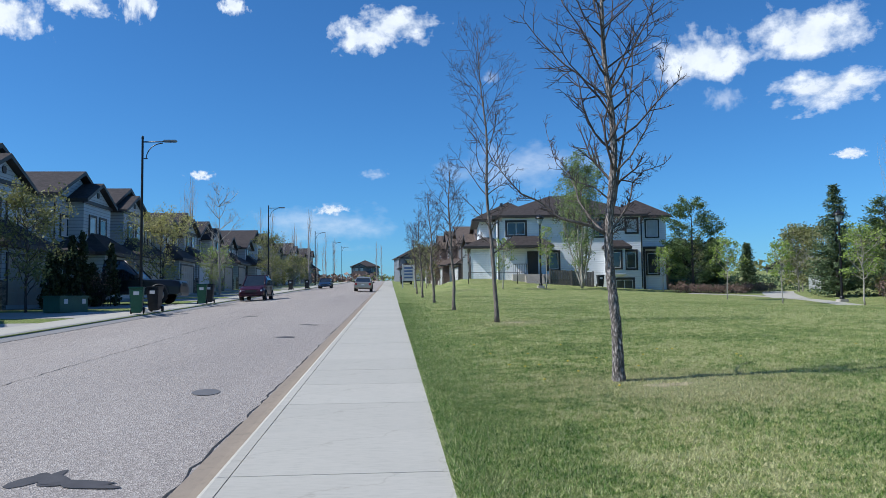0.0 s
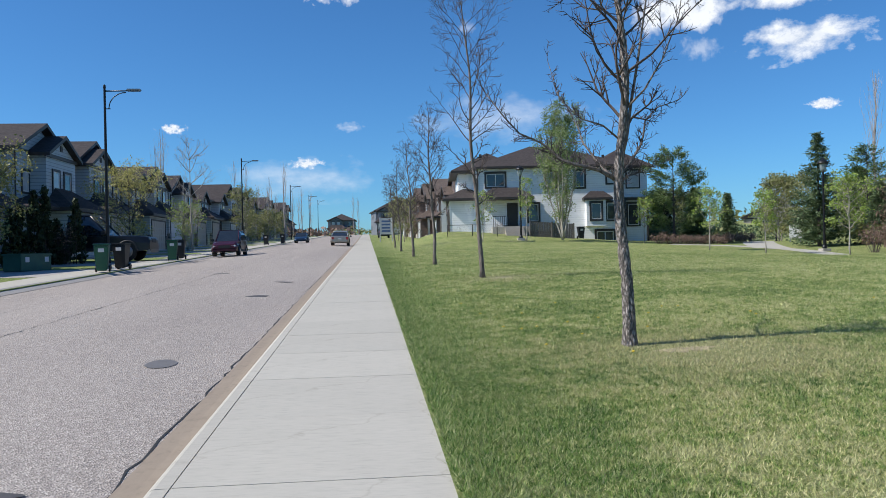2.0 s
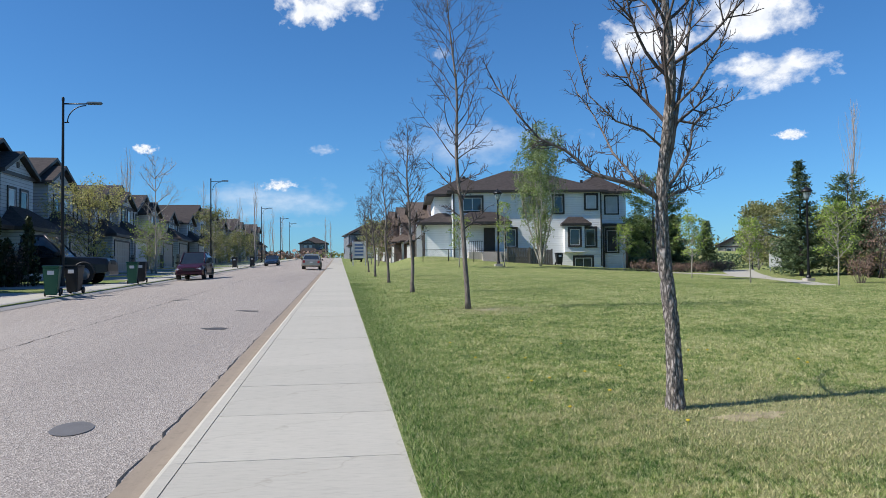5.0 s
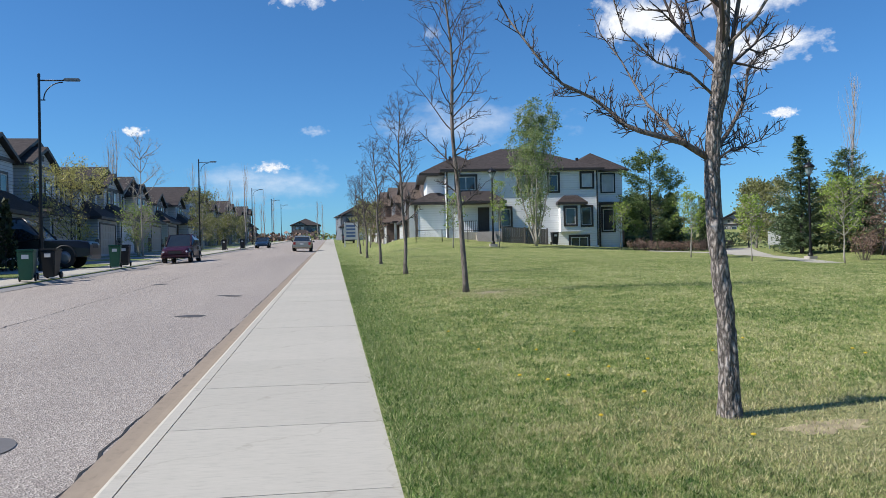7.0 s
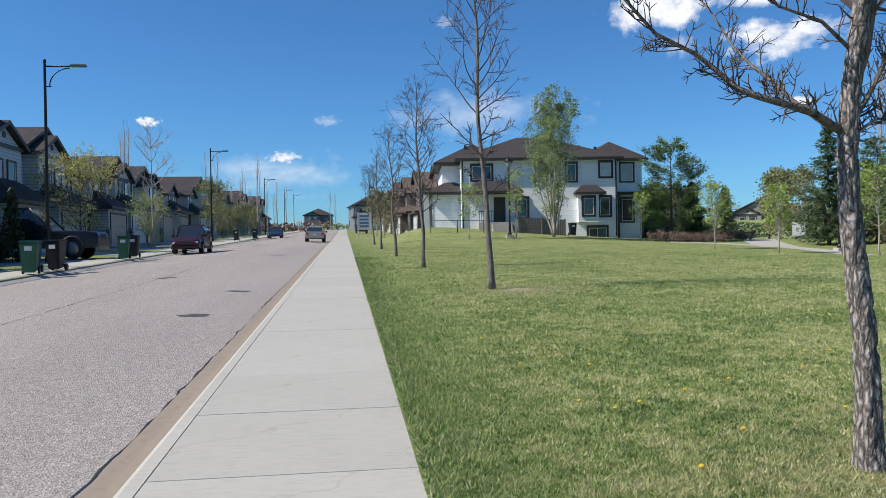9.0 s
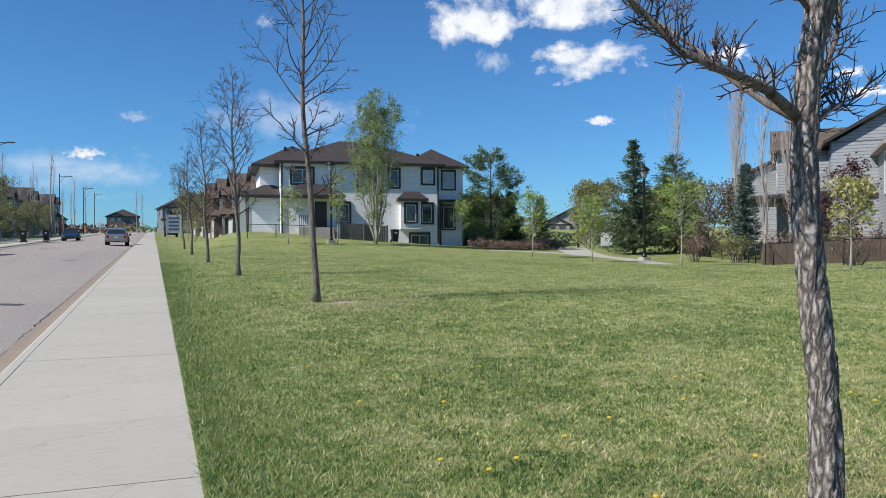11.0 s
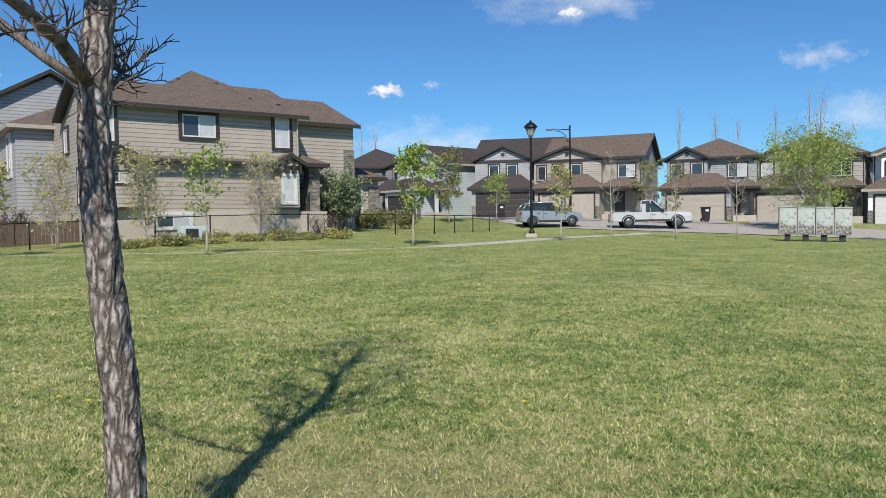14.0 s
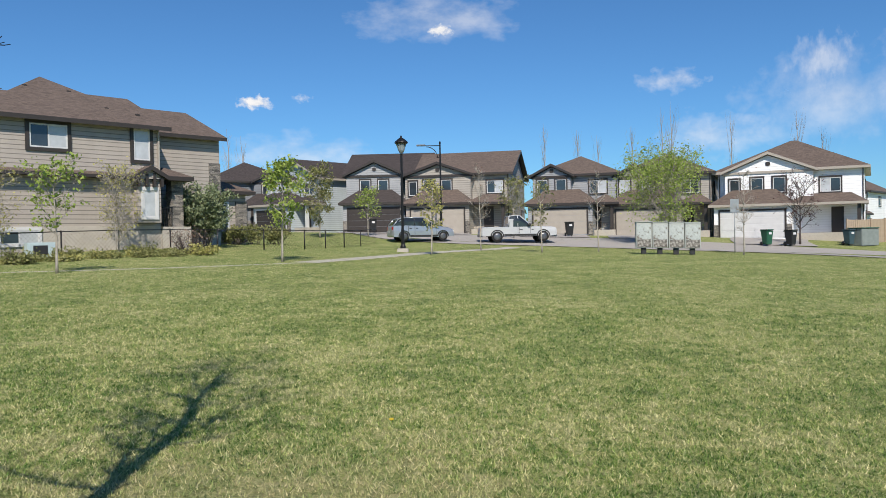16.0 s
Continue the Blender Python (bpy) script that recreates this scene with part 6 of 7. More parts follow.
def wheelie(m, material, colour, hh=1.15, group="wheeled bins"):
    t = thing("wheelie_bin", m, colour + " plastic wheeled bin standing at the kerb", "bin", group)
    bm = bmesh.new()
    lo = [bm.verts.new(p) for p in ((-0.22, -0.24, 0.06), (0.22, -0.24, 0.06), (0.22, 0.22, 0.12), (-0.22, 0.22, 0.12))]
    hi = [bm.verts.new(p) for p in ((-0.29, -0.34, hh - 0.1), (0.29, -0.34, hh - 0.1), (0.29, 0.34, hh - 0.06), (-0.29, 0.34, hh - 0.06))]
    bm.faces.new(list(reversed(lo)))
    bm.faces.new(hi)
    for i in range(4):
        bm.faces.new((lo[i], lo[(i + 1) % 4], hi[(i + 1) % 4], hi[i]))
    bmesh.ops.bevel(bm, geom=bm.edges[:], offset=0.03, segments=2, affect='EDGES')
    part("body", bm, material, t)
    part("lid", bm_box(-0.32, 0.32, -0.38, 0.37, hh - 0.08, hh + 0.0, bev=0.03), material, t)
    part("handle", bm_box(-0.25, 0.25, 0.36, 0.44, hh - 0.14, hh - 0.09, bev=0.01), material, t)
    for x in (-0.27, 0.27):
        pole_mesh("wheel", [(x - 0.03, 0.26, 0.14), (x + 0.03, 0.26, 0.14)], [0.14, 0.14], BLACK, t)
    part("sticker", bm_box(-0.12, 0.12, -0.345, -0.325, hh - 0.36, hh - 0.2), TRIM_WHITE, t, "pale printed label")
    return t


for x, y, rz, mt, c in ((-11.45, 36.1, 12, BIN_G, "dark green"), (-11.3, 38.3, -6, BIN_K, "black"), (-11.9, 37.5, 4, BIN_B, "blue-grey"), (-11.5, 48.5, 8, BIN_G, "dark green"), (-11.45, 50.2, 4, BIN_K, "black"),
                        (-11.5, 63.8, 6, BIN_G, "dark green"), (-12.0, 95.0, 0, BIN_K, "black"), (-11.0, 104, 0, BIN_K, "black"), (-11.1, 105, 0, BIN_K, "black")):
    wheelie(pose(x, y, zg(x, y) + 0.05, 0, 0, rz), mt, c, 1.22)
for x, y, rz, mt, c in ((56.2, -14.2, -70, BIN_G, "bright green"), (56.2, -15.9, -65, BIN_K, "black"), (63.4, -1.2, -80, BIN_K, "black"), (66.4, 15.0, -80, BIN_K, "black"), (57.3, -20.6, -70, BIN_B, "blue-grey")):
    wheelie(pose(x, y, zg(x, y) + 0.06, 0, 0, rz), mt, c, 1.15, "bins on the crescent")
wheelie(pose(19.3, 70.4, zg(19.3, 70.4) + 0.02, 0, 0, 0), BIN_K, "black", 1.1, "bin by the white house")

# ---- parked vehicles ----
TYRE = plain("tyre_rubber", (0.02, 0.02, 0.02), 0.9)
RIM = plain("alloy_rim", (0.2, 0.2, 0.21), 0.35, 0.8)
CARGLASS = plain("car_glass", (0.02, 0.025, 0.03), 0.05, 0, 0.9, 0.3, 1, 2, 0)
LAMP_W = plain("headlamp_lens", (0.7, 0.72, 0.74), 0.15, 0, 0.8, 0.1)
LAMP_R = plain("tail_lens", (0.35, 0.02, 0.02), 0.2, 0, 0.7, 0.1)
PLASTIC = plain("black_plastic", (0.03, 0.03, 0.032), 0.6)


def loft(stations, bevel=0.05):
    """A body lofted along x from stations (x, z low, z high, half width low, half width high)."""
    bm = bmesh.new()
    rings = []
    for x, z0, z1, w0, w1 in stations:
        zm = z0 + (z1 - z0) * 0.55
        wm = max(w0, w1) * 1.0
        ring = [(-w0, z0), (w0, z0), (wm, zm), (w1, z1 - 0.03), (w1 * 0.9, z1), (-w1 * 0.9, z1), (-w1, z1 - 0.03), (-wm, zm)]
        rings.append([bm.verts.new((x, y, z)) for y, z in ring])
    for a, b in zip(rings, rings[1:]):
        for i in range(8):
            bm.faces.new((a[i], a[(i + 1) % 8], b[(i + 1) % 8], b[i]))
    bm.faces.new(rings[0])
    bm.faces.new(list(reversed(rings[-1])))
    bmesh.ops.recalc_face_normals(bm, faces=bm.faces[:])
    return bm


def vehicle(name, m, label, category, paint, kind, length, width, height):
    t = thing(name, m, label, category)
    L, w = length / 2, width / 2
    if kind == "pickup":
        body = [(-L, 0.5, 0.95, w * 0.92, w * 0.95), (-L + 0.1, 0.45, 1.08, w, w), (L - 1.75, 0.42, 1.10, w, w), (L - 0.5, 0.42, 1.08, w, w * 0.93), (L - 0.08, 0.45, 1.02, w * 0.95, w * 0.85), (L, 0.5, 0.9, w * 0.9, w * 0.8)]
        cab = [(-L + 1.95, 1.05, 1.1, w * 0.95, w * 0.92), (-L + 2.05, 1.05, height - 0.06, w * 0.95, w * 0.80), (-L + 2.5, 1.05, height, w * 0.95, w * 0.80), (L - 2.7, 1.05, height, w * 0.95, w * 0.80), (L - 1.85, 1.05, 1.12, w * 0.95, w * 0.9)]
        wx = (-L + 1.15, L - 1.0)
        wr = 0.40
    else:
        hood = 1.06 if kind == "suv" else 0.88
        back = hood + 0.08 if kind != "sedan" else 0.95
        body = [(-L, 0.45, back - 0.15, w * 0.9, w * 0.85), (-L + 0.1, 0.32, back, w * 0.97, w * 0.93), (-L + 1.0, 0.28, back, w, w * 0.97), (L - 1.2, 0.28, hood, w, w * 0.96), (L - 0.35, 0.3, hood - 0.12, w * 0.96, w * 0.86), (L - 0.06, 0.36, hood - 0.25, w * 0.9, w * 0.75), (L, 0.42, hood - 0.38, w * 0.82, w * 0.7)]
        r0 = -L + (0.15 if kind == "suv" else 0.75)
        cab = [(r0 - (0.05 if kind == "suv" else 0.5), back - 0.05, back, w * 0.93, w * 0.9), (r0 + 0.32, back - 0.05, height - 0.1, w * 0.93, w * 0.76), (r0 + 0.75, back - 0.05, height, w * 0.93, w * 0.76), (L - 2.25, hood - 0.05, height - 0.02, w * 0.94, w * 0.76), (L - 1.3, hood - 0.05, hood, w * 0.94, w * 0.88)]
        wx = (-L + 0.85, L - 0.88)
        wr = 0.34 if kind == "suv" else 0.31
    part("body", loft(body), paint, t)
    part("greenhouse", loft(cab), CARGLASS, t, "dark tinted windows")
    rf = [(x, z1 - 0.02, z1 + 0.035, w1 * 0.97, w1 * 0.9) for x, z0, z1, w0, w1 in cab if z1 > height - 0.12]
    rf[0] = (rf[0][0] - 0.06, *rf[0][1:])
    part("roof", loft(rf), paint, t)
    # pillars
    for i in range(len(cab) - 1):
        a, b = cab[i], cab[i + 1]
        for s in (-1, 1):
            pole_mesh("pillar", [(a[0], s * a[4] * 0.99, a[2]), (b[0], s * b[4] * 0.99, b[2])], [0.04, 0.04], paint, t, n=5)
    xm = (cab[2][0] + cab[-2][0]) / 2
    for s in (-1, 1):
        pole_mesh("pillar", [(xm, s * w * 0.955, cab[0][1] + 0.05), (xm, s * cab[2][4], height - 0.02)], [0.05, 0.045], paint if kind == "pickup" else PLASTIC, t, n=5)
    for x in wx:
        for s in (-1, 1):
            ty = pole_mesh("tyre", [(x, s * (w - 0.22), wr), (x, s * (w - 0.02), wr), (x, s * (w + 0.015), wr)], [wr, wr, wr * 0.9], TYRE, t, n=20)
            pole_mesh("rim", [(x, s * (w - 0.05), wr), (x, s * (w + 0.022), wr), (x, s * (w + 0.026), wr)], [wr * 0.64, wr * 0.64, wr * 0.3], RIM, ty, n=14)
            v, f = [], []
            arc = [Vector((x + (wr + 0.06) * math.cos(q), s * (w + 0.005), wr + (wr + 0.06) * math.sin(q))) for q in [math.pi * k / 10 for k in range(11)]]
            tube(v, f, arc, [0.045] * 11, 5)
            raw("wheel_arch", v, f, PLASTIC, t, "", True)
    zl = body[-2][2] - 0.12
    for s in (-1, 1):
        part("headlight", bm_box(L - 0.28, L - 0.015, s * w * 0.66 - 0.17, s * w * 0.66 + 0.17, zl - 0.1, zl + 0.06, bev=0.03), LAMP_W, t)
        part("tail_light", bm_box(-L - 0.01, -L + 0.15, s * w * 0.78 - 0.12, s * w * 0.78 + 0.12, body[0][2] - 0.22, body[0][2] + 0.05, bev=0.02), LAMP_R, t)
        part("mirror", bm_box(cab[-1][0] - 0.28, cab[-1][0] - 0.1, s * (w + 0.1) - 0.1, s * (w + 0.1) + 0.1, cab[-1][2] + 0.02, cab[-1][2] + 0.18, bev=0.03), PLASTIC, t)
    part("grille", bm_box(L - 0.1, L + 0.005, -w * 0.45, w * 0.45, zl - 0.14, zl + 0.06, bev=0.02), PLASTIC, t)
    part("bumper", bm_box(L - 0.15, L + 0.04, -w * 0.85, w * 0.85, 0.34, 0.52, bev=0.04), paint if kind != "pickup" else RIM, t)
    part("bumper", bm_box(-L - 0.05, -L + 0.12, -w * 0.88, w * 0.88, 0.38, 0.58, bev=0.04), paint if kind != "pickup" else RIM, t)
    part("plate", bm_box(-L - 0.062, -L - 0.045, -0.15, 0.15, 0.6, 0.74), TRIM_WHITE, t)
    # door seams, handles and dark sills along each side
    for s in (-1, 1):
        part("sill", bm_box(wx[0] + wr + 0.1, wx[1] - wr - 0.1, s * w - 0.03, s * w + 0.012, body[1][1] - 0.02, body[1][1] + 0.12, bev=0.01), PLASTIC, t)
        for x in (cab[2][0] + 0.25, xm, cab[-1][0] - 0.1):
            part("door_seam", bm_box(x - 0.008, x + 0.008, s * w - 0.02, s * w + 0.004, body[1][1] + 0.14, cab[0][1] - 0.02), PLASTIC, t)
            part("door_handle", bm_box(x + 0.08, x + 0.24, s * w - 0.01, s * w + 0.025, cab[0][1] - 0.2, cab[0][1] - 0.15, bev=0.008), PLASTIC, t)
        # body-coloured rear quarter between the last side window and the back
        a, b = cab[0], cab[2]
        if kind == "suv":
            part("rear_quarter", loft([(a[0] + 0.02, a[1], a[2] + 0.02, 0.02, 0.02), (b[0] - 0.15, a[1], height - 0.06, 0.03, 0.03)]), paint, t).matrix_basis = pose(0, s * (a[3] - 0.07), 0)
    if kind == "pickup":
        part("cab_back", bm_box(cab[0][0] - 0.02, cab[1][0] + 0.06, -w * 0.9, w * 0.9, 1.0, 1.32, bev=0.02), paint, t)
        for s in (-1, 1):
            part("cab_panel", bm_box(cab[1][0] - 0.04, cab[1][0] + 0.3, s * w * 0.9 - 0.05, s * w * 0.9 + 0.06, 1.05, height - 0.25, bev=0.03), paint, t)
        part("bed", bm_box(-L + 0.12, -L + 1.98, -w * 0.82, w * 0.82, 1.05, 1.115), PLASTIC, t, "open cargo bed")
    return t


def paint_mat(name, col, metal=0.3):
    return plain(name, col, 0.28, metal, 0.6, 0.08, 1.0, 30, 0.0)


vehicle("car", pose(-9.9, 58.6, zg(-9.9, 58.6) - 0.06, 1.6, 0, -90), "maroon compact utility car parked facing downhill", "car", paint_mat("maroon_paint", (0.055, 0.010, 0.022)), "suv", 4.7, 1.85, 1.85)
vehicle("car", pose(-2.75, 80.5, zg(-2.7, 80.5) - 0.08, 1.6, 0, 90), "silver sedan parked at the kerb", "car", paint_mat("champagne_paint", (0.36, 0.33, 0.29), 0.6), "sedan", 4.6, 1.76, 1.45)
vehicle("pickup_truck", pose(-16.5, 49.9, zg(-16.5, 49.9) + 0.05, 0, 0, 2) @ Matrix.Diagonal((1.25, 1.26, 1.38, 1.0)), "black pickup truck parked on a driveway", "truck", paint_mat("black_paint", (0.012, 0.012, 0.014)), "pickup", 5.7, 2.0, 1.95)
vehicle("pickup_truck", pose(57.0, 3.6, zg(57.0, 3.6) + 0.05, 0, 0, -84), "white pickup truck parked on the crescent", "truck", paint_mat("white_paint", (0.46, 0.47, 0.48), 0.0), "pickup", 5.5, 1.98, 1.9)
vehicle("car", pose(56.8, 10.6, zg(56.8, 10.6) + 0.05, 0, 0, -72), "silver utility car parked on the crescent", "car", paint_mat("silver_paint", (0.42, 0.44, 0.46), 0.6), "suv", 4.6, 1.85, 1.68)
vehicle("car", pose(-9.2, 112, zg(-9.2, 112) - 0.08, 1.6, 0, -90), "blue sedan parked far down the street", "car", paint_mat("blue_paint", (0.02, 0.05, 0.11)), "sedan", 4.6, 1.78, 1.45)
vehicle("car", pose(2.6, 128, zg(2.6, 128) + 0.05, 1.6, 0, 90), "dark car parked far up the street", "car", paint_mat("dark_paint", (0.03, 0.04, 0.06)), "suv", 4.5, 1.8, 1.7)

# ---- utility things ----
GREEN_BOX = plain("utility_green", (0.045, 0.12, 0.085), 0.5)
t = thing("transformer_box", pose(-15.9, 39.4, zg(-15.9, 39.4) + 0.02, 0, 0, 70), "green metal utility box with slanted lid on the verge", "utility box")
part("body", bm_box(-0.95, 0.95, -0.5, 0.5, 0, 0.72, bev=0.03), GREEN_BOX, t)
part("lid", bm_box(-1.0, 1.0, -0.55, 0.55, 0.72, 0.82, bev=0.03), GREEN_BOX, t)
for x in (-0.55, 0.65):
    part("label_plate", bm_box(x - 0.12, x + 0.12, -0.51, -0.498, 0.42, 0.66), TRIM_WHITE, t, "white warning sticker")
t = thing("transformer_box", pose(57.6, -21.8, zg(57.6, -21.8), 0, 0, -68), "grey-green metal utility box by the fence", "utility box")
part("body", bm_box(-0.85, 0.85, -0.6, 0.6, 0, 1.25, bev=0.03), plain("utility_grey", (0.22, 0.25, 0.24), 0.5), t)
part("lid", bm_box(-0.9, 0.9, -0.65, 0.65, 1.25, 1.33, bev=0.03), GREEN_BOX, t)


def art_panel():
    """Printed metal wrap: pale sky over brown rocks and a dark branching shape."""
    m, n, l, b = mat_new("printed_wrap", 0.45)
    tc = n.new("ShaderNodeTexCoord")
    sep = n.new("ShaderNodeSeparateXYZ")
    l.new(tc.outputs["Object"], sep.inputs[0])
    v = n.new("ShaderNodeTexVoronoi")
    v.inputs["Scale"].default_value = 7
    l.new(tc.outputs["Object"], v.inputs["Vector"])
    rocks = ramp(n, l, v.outputs["Distance"], [(0.1, (0.42, 0.40, 0.37)), (0.45, (0.22, 0.20, 0.18)), (0.7, (0.10, 0.09, 0.08))])
    nz = noise_node(n, l, 5, 5)
    skyc = ramp(n, l, nz.outputs[0], [(0.36, (0.16, 0.13, 0.11)), (0.46, (0.40, 0.43, 0.42)), (0.7, (0.5, 0.53, 0.52))])
    mm = ramp(n, l, sep.outputs[2], [(0.78, (0, 0, 0)), (0.85, (1, 1, 1))])
    l.new(mix(n, l, mm.outputs[0], rocks.outputs[0], skyc.outputs[0]), b.inputs["Base Color"])
    return m


ART, BOX_GREY = art_panel(), plain("mailbox_grey", (0.42, 0.44, 0.42), 0.45)
for i in range(4):
    u = (i - 1.5) * 0.88
    rz = -97
    a = radians(rz)
    x, y = 43.9 + math.cos(a) * u, -3.7 + math.sin(a) * u
    t = thing("mailbox", pose(x, y, zg(x, y) + 0.02, 0, 0, rz), "grey community mailbox with printed rock scene panels", "mailbox", "community mailboxes")
    part("pedestal", bm_box(-0.13, 0.13, -0.13, 0.13, 0, 0.36), PLASTIC, t, "dark pedestal leg")
    part("cabinet", bm_box(-0.42, 0.42, -0.26, 0.26, 0.34, 1.74, bev=0.02), BOX_GREY, t)
    part("panel", bm_box(-0.37, 0.37, -0.272, -0.262, 0.38, 1.62), ART, t, "printed scene of rocks and a pale sky")
    part("cap", bm_box(-0.44, 0.44, -0.3, 0.3, 1.74, 1.8, bev=0.02), BOX_GREY, t)
SIGN_GREY = plain("sign_back", (0.33, 0.36, 0.38), 0.5, 0.4)
t = thing("street_sign", pose(48.2, -9.0, zg(48.2, -9.0), 0, 0, -105), "road sign on a thin steel post", "sign")
pole_mesh("post", [(0, 0, -0.1), (0, 0, 3.3)], [0.03, 0.03], SIGN_GREY, t, n=6)
part("plate", bm_box(-0.25, 0.25, -0.03, -0.02, 2.5, 3.3), SIGN_GREY, t)
t = thing("street_sign", pose(54.5, -24.5, zg(54.5, -24.5), 0, 0, -115), "small white sign on a thin post", "sign")
pole_mesh("post", [(0, 0, -0.1), (0, 0, 2.9)], [0.025, 0.025], SIGN_GREY, t, n=6)
part("plate", bm_box(-0.15, 0.15, -0.03, -0.02, 2.1, 2.9), TRIM_WHITE, t)
t = thing("sign_board", pose(2.3, 97.5, zg(2.3, 97.5), 0, 0, 0), "white and blue sale sign board on two posts", "sign")
for x in (-0.75, 0.75):
    part("post", bm_box(x - 0.06, x + 0.06, -0.06, 0.06, -0.1, 3.0), TRIM_WHITE, t)
part("board", bm_box(-0.7, 0.7, -0.03, 0.03, 0.9, 2.9), TRIM_WHITE, t)
for z in (1.2, 1.6, 2.0, 2.4):
    part("bar", bm_box(-0.55, 0.5, -0.042, -0.032, z, z + 0.22), plain("sign_blue", (0.10, 0.16, 0.32), 0.5), t, "blue printed bar")
t = thing("street_sign", pose(37.6, 66.6, zg(37.6, 66.6), 0, 0, -25), "small white notice sign by the path", "sign")
part("plate", bm_box(-0.5, 0.5, -0.02, 0.02, 0.3, 1.5), TRIM_WHITE, t)
for x in (-0.4, 0.4):
    part("post", bm_box(x - 0.04, x + 0.04, 0.02, 0.08, -0.1, 1.4), SIGN_GREY, t)
t = thing("utility_unit", pose(31.6, 25.0, zg(31.6, 25.0) + 0.05, 0, 0, -43), "pale blue air conditioner unit by the wall", "air conditioner")
part("body", bm_box(-0.55, 0.55, -0.25, 0.25, 0.0, 0.62, bev=0.03), plain("unit_paint", (0.48, 0.58, 0.60), 0.5), t)
part("fan_grille", bm_box(-0.35, 0.2, -0.262, -0.25, 0.1, 0.5), PLASTIC, t)


# ---- fences ----
def mesh_mat():
    m, n, l, b = mat_new("chain_link", 0.5, 0.4)
    b.inputs["Base Color"].default_value = (0.02, 0.02, 0.02, 1)
    return m


LINK = mesh_mat()


def chain_fence(pts, hh, label, mesh=True, spacing=2.6):
    t = thing("fence", pose(0, 0, 0), label, "fence", "chain-link fences")
    for (ax, ay), (bx, by) in zip(pts, pts[1:]):
        d = math.hypot(bx - ax, by - ay)
        n = max(1, round(d / spacing))
        P = [(ax + (bx - ax) * k / n, ay + (by - ay) * k / n) for k in range(n + 1)]
        for k in range(n):
            x, y = P[k]
            x2, y2 = P[k + 1]
            z, z2 = zg(x, y), zg(x2, y2)
            pole_mesh("post", [(x, y, z - 0.2), (x, y, z + hh + 0.05)], [0.035, 0.035], BLACK, t, n=6)
            pole_mesh("rail", [(x, y, z + hh), (x2, y2, z2 + hh)], [0.022, 0.022], BLACK, t, n=5)
            v, f = [], []
            m = 14
            for j in range(1, m):
                for s in (0, 1):
                    u0, u1 = (j / m, max(0.0, j / m - hh / d * n * 0.9)) if s else (j / m, min(1.0, j / m + hh / d * n * 0.9))
                    a = Vector((x + (x2 - x) * u0, y + (y2 - y) * u0, z + (z2 - z) * u0 + 0.05))
                    b = Vector((x + (x2 - x) * u1, y + (y2 - y) * u1, z + (z2 - z) * u1 + 0.05 + hh * min(1.0, abs(u1 - u0) / (hh / d * n * 0.9))))
                    if (b - a).length > 0.05:
                        tube(v, f, [a, b], [0.004, 0.004], 3, cap=False)
            raw("mesh_panel", v, f, LINK, t)


E1, N1 = Vector((0.724, -0.69)), Vector((0.69, 0.724))
O1 = Vector((31.3, 29.3))
fp = [Vector(p) for p in ((36, 51), (32.5, 43.5), (28, 36.8), (26.6, 31.5))] + [O1 + E1 * u - N1 * w for u, w in ((-3, 2.2), (11.5, 2.2), (17.5, 1.0))]
chain_fence([tuple(p) for p in fp] + [(54, 13.6)], 1.05, "low black chain-link fence along the park edge")
chain_fence([(7.0, 69.2), (13.6, 69.2)], 1.0, "low black chain-link fence before the white house")


def board_fence(pts, hh, material, label, group, pitch=0.15):
    t = thing("fence", pose(0, 0, 0), label, "fence", group)
    bm = bpy.data.meshes.new("board")
    b = bm_box(-pitch / 2 + 0.006, pitch / 2 - 0.006, -0.012, 0.012, -0.1, hh)
    b.to_mesh(bm)
    b.free()
    bm.materials.append(material)
    for (ax, ay), (bx, by) in zip(pts, pts[1:]):
        d = math.hypot(bx - ax, by - ay)
        ang = math.degrees(math.atan2(by - ay, bx - ax))
        n = int(d / pitch)
        for k in range(n):
            u = (k + 0.5) / n
            x, y = ax + (bx - ax) * u, ay + (by - ay) * u
            ob = new("board", bm)
            ob.parent = t
            ob.matrix_basis = pose(x, y, zg(x, y) + random.uniform(-0.01, 0.01), 0, 0, ang)
        m = max(1, round(d / 2.4))
        for k in range(m + 1):
            x, y = ax + (bx - ax) * k / m, ay + (by - ay) * k / m
            p = part("post", bm_box(-0.06, 0.06, -0.09, 0.03, -0.2, hh + 0.08), material, t)
            p.matrix_basis = at(x, y, ang)
    return t


gp = [O1 + E1 * u - N1 * w for u, w in ((-8.0, -4.6), (-0.3, -2.5))]
board_fence([tuple(p) for p in gp], 1.0, WOOD_DARK, "brown stained board fence round the grey house's yard", "yard fences")
board_fence([(36.0, 52.5), (39.5, 56.5)], 1.5, WOOD, "dark board fence under the spruces", "yard fences")
board_fence([(14.6, 70.3), (18.6, 70.3)], 1.35, plain("grey_fence", (0.15, 0.135, 0.125), 0.8), "weathered grey board fence by the white house", "yard fences")
board_fence([(59.8, -23.5), (63.2, -28.6), (68.0, -33.0)], 1.8, WOOD_PALE, "pale tan board fence along the crescent", "crescent fence", 0.2)
board_fence([(59.0, -21.3), (59.8, -23.5)], 1.8, WOOD_PALE, "pale tan board fence return", "crescent fence", 0.2)

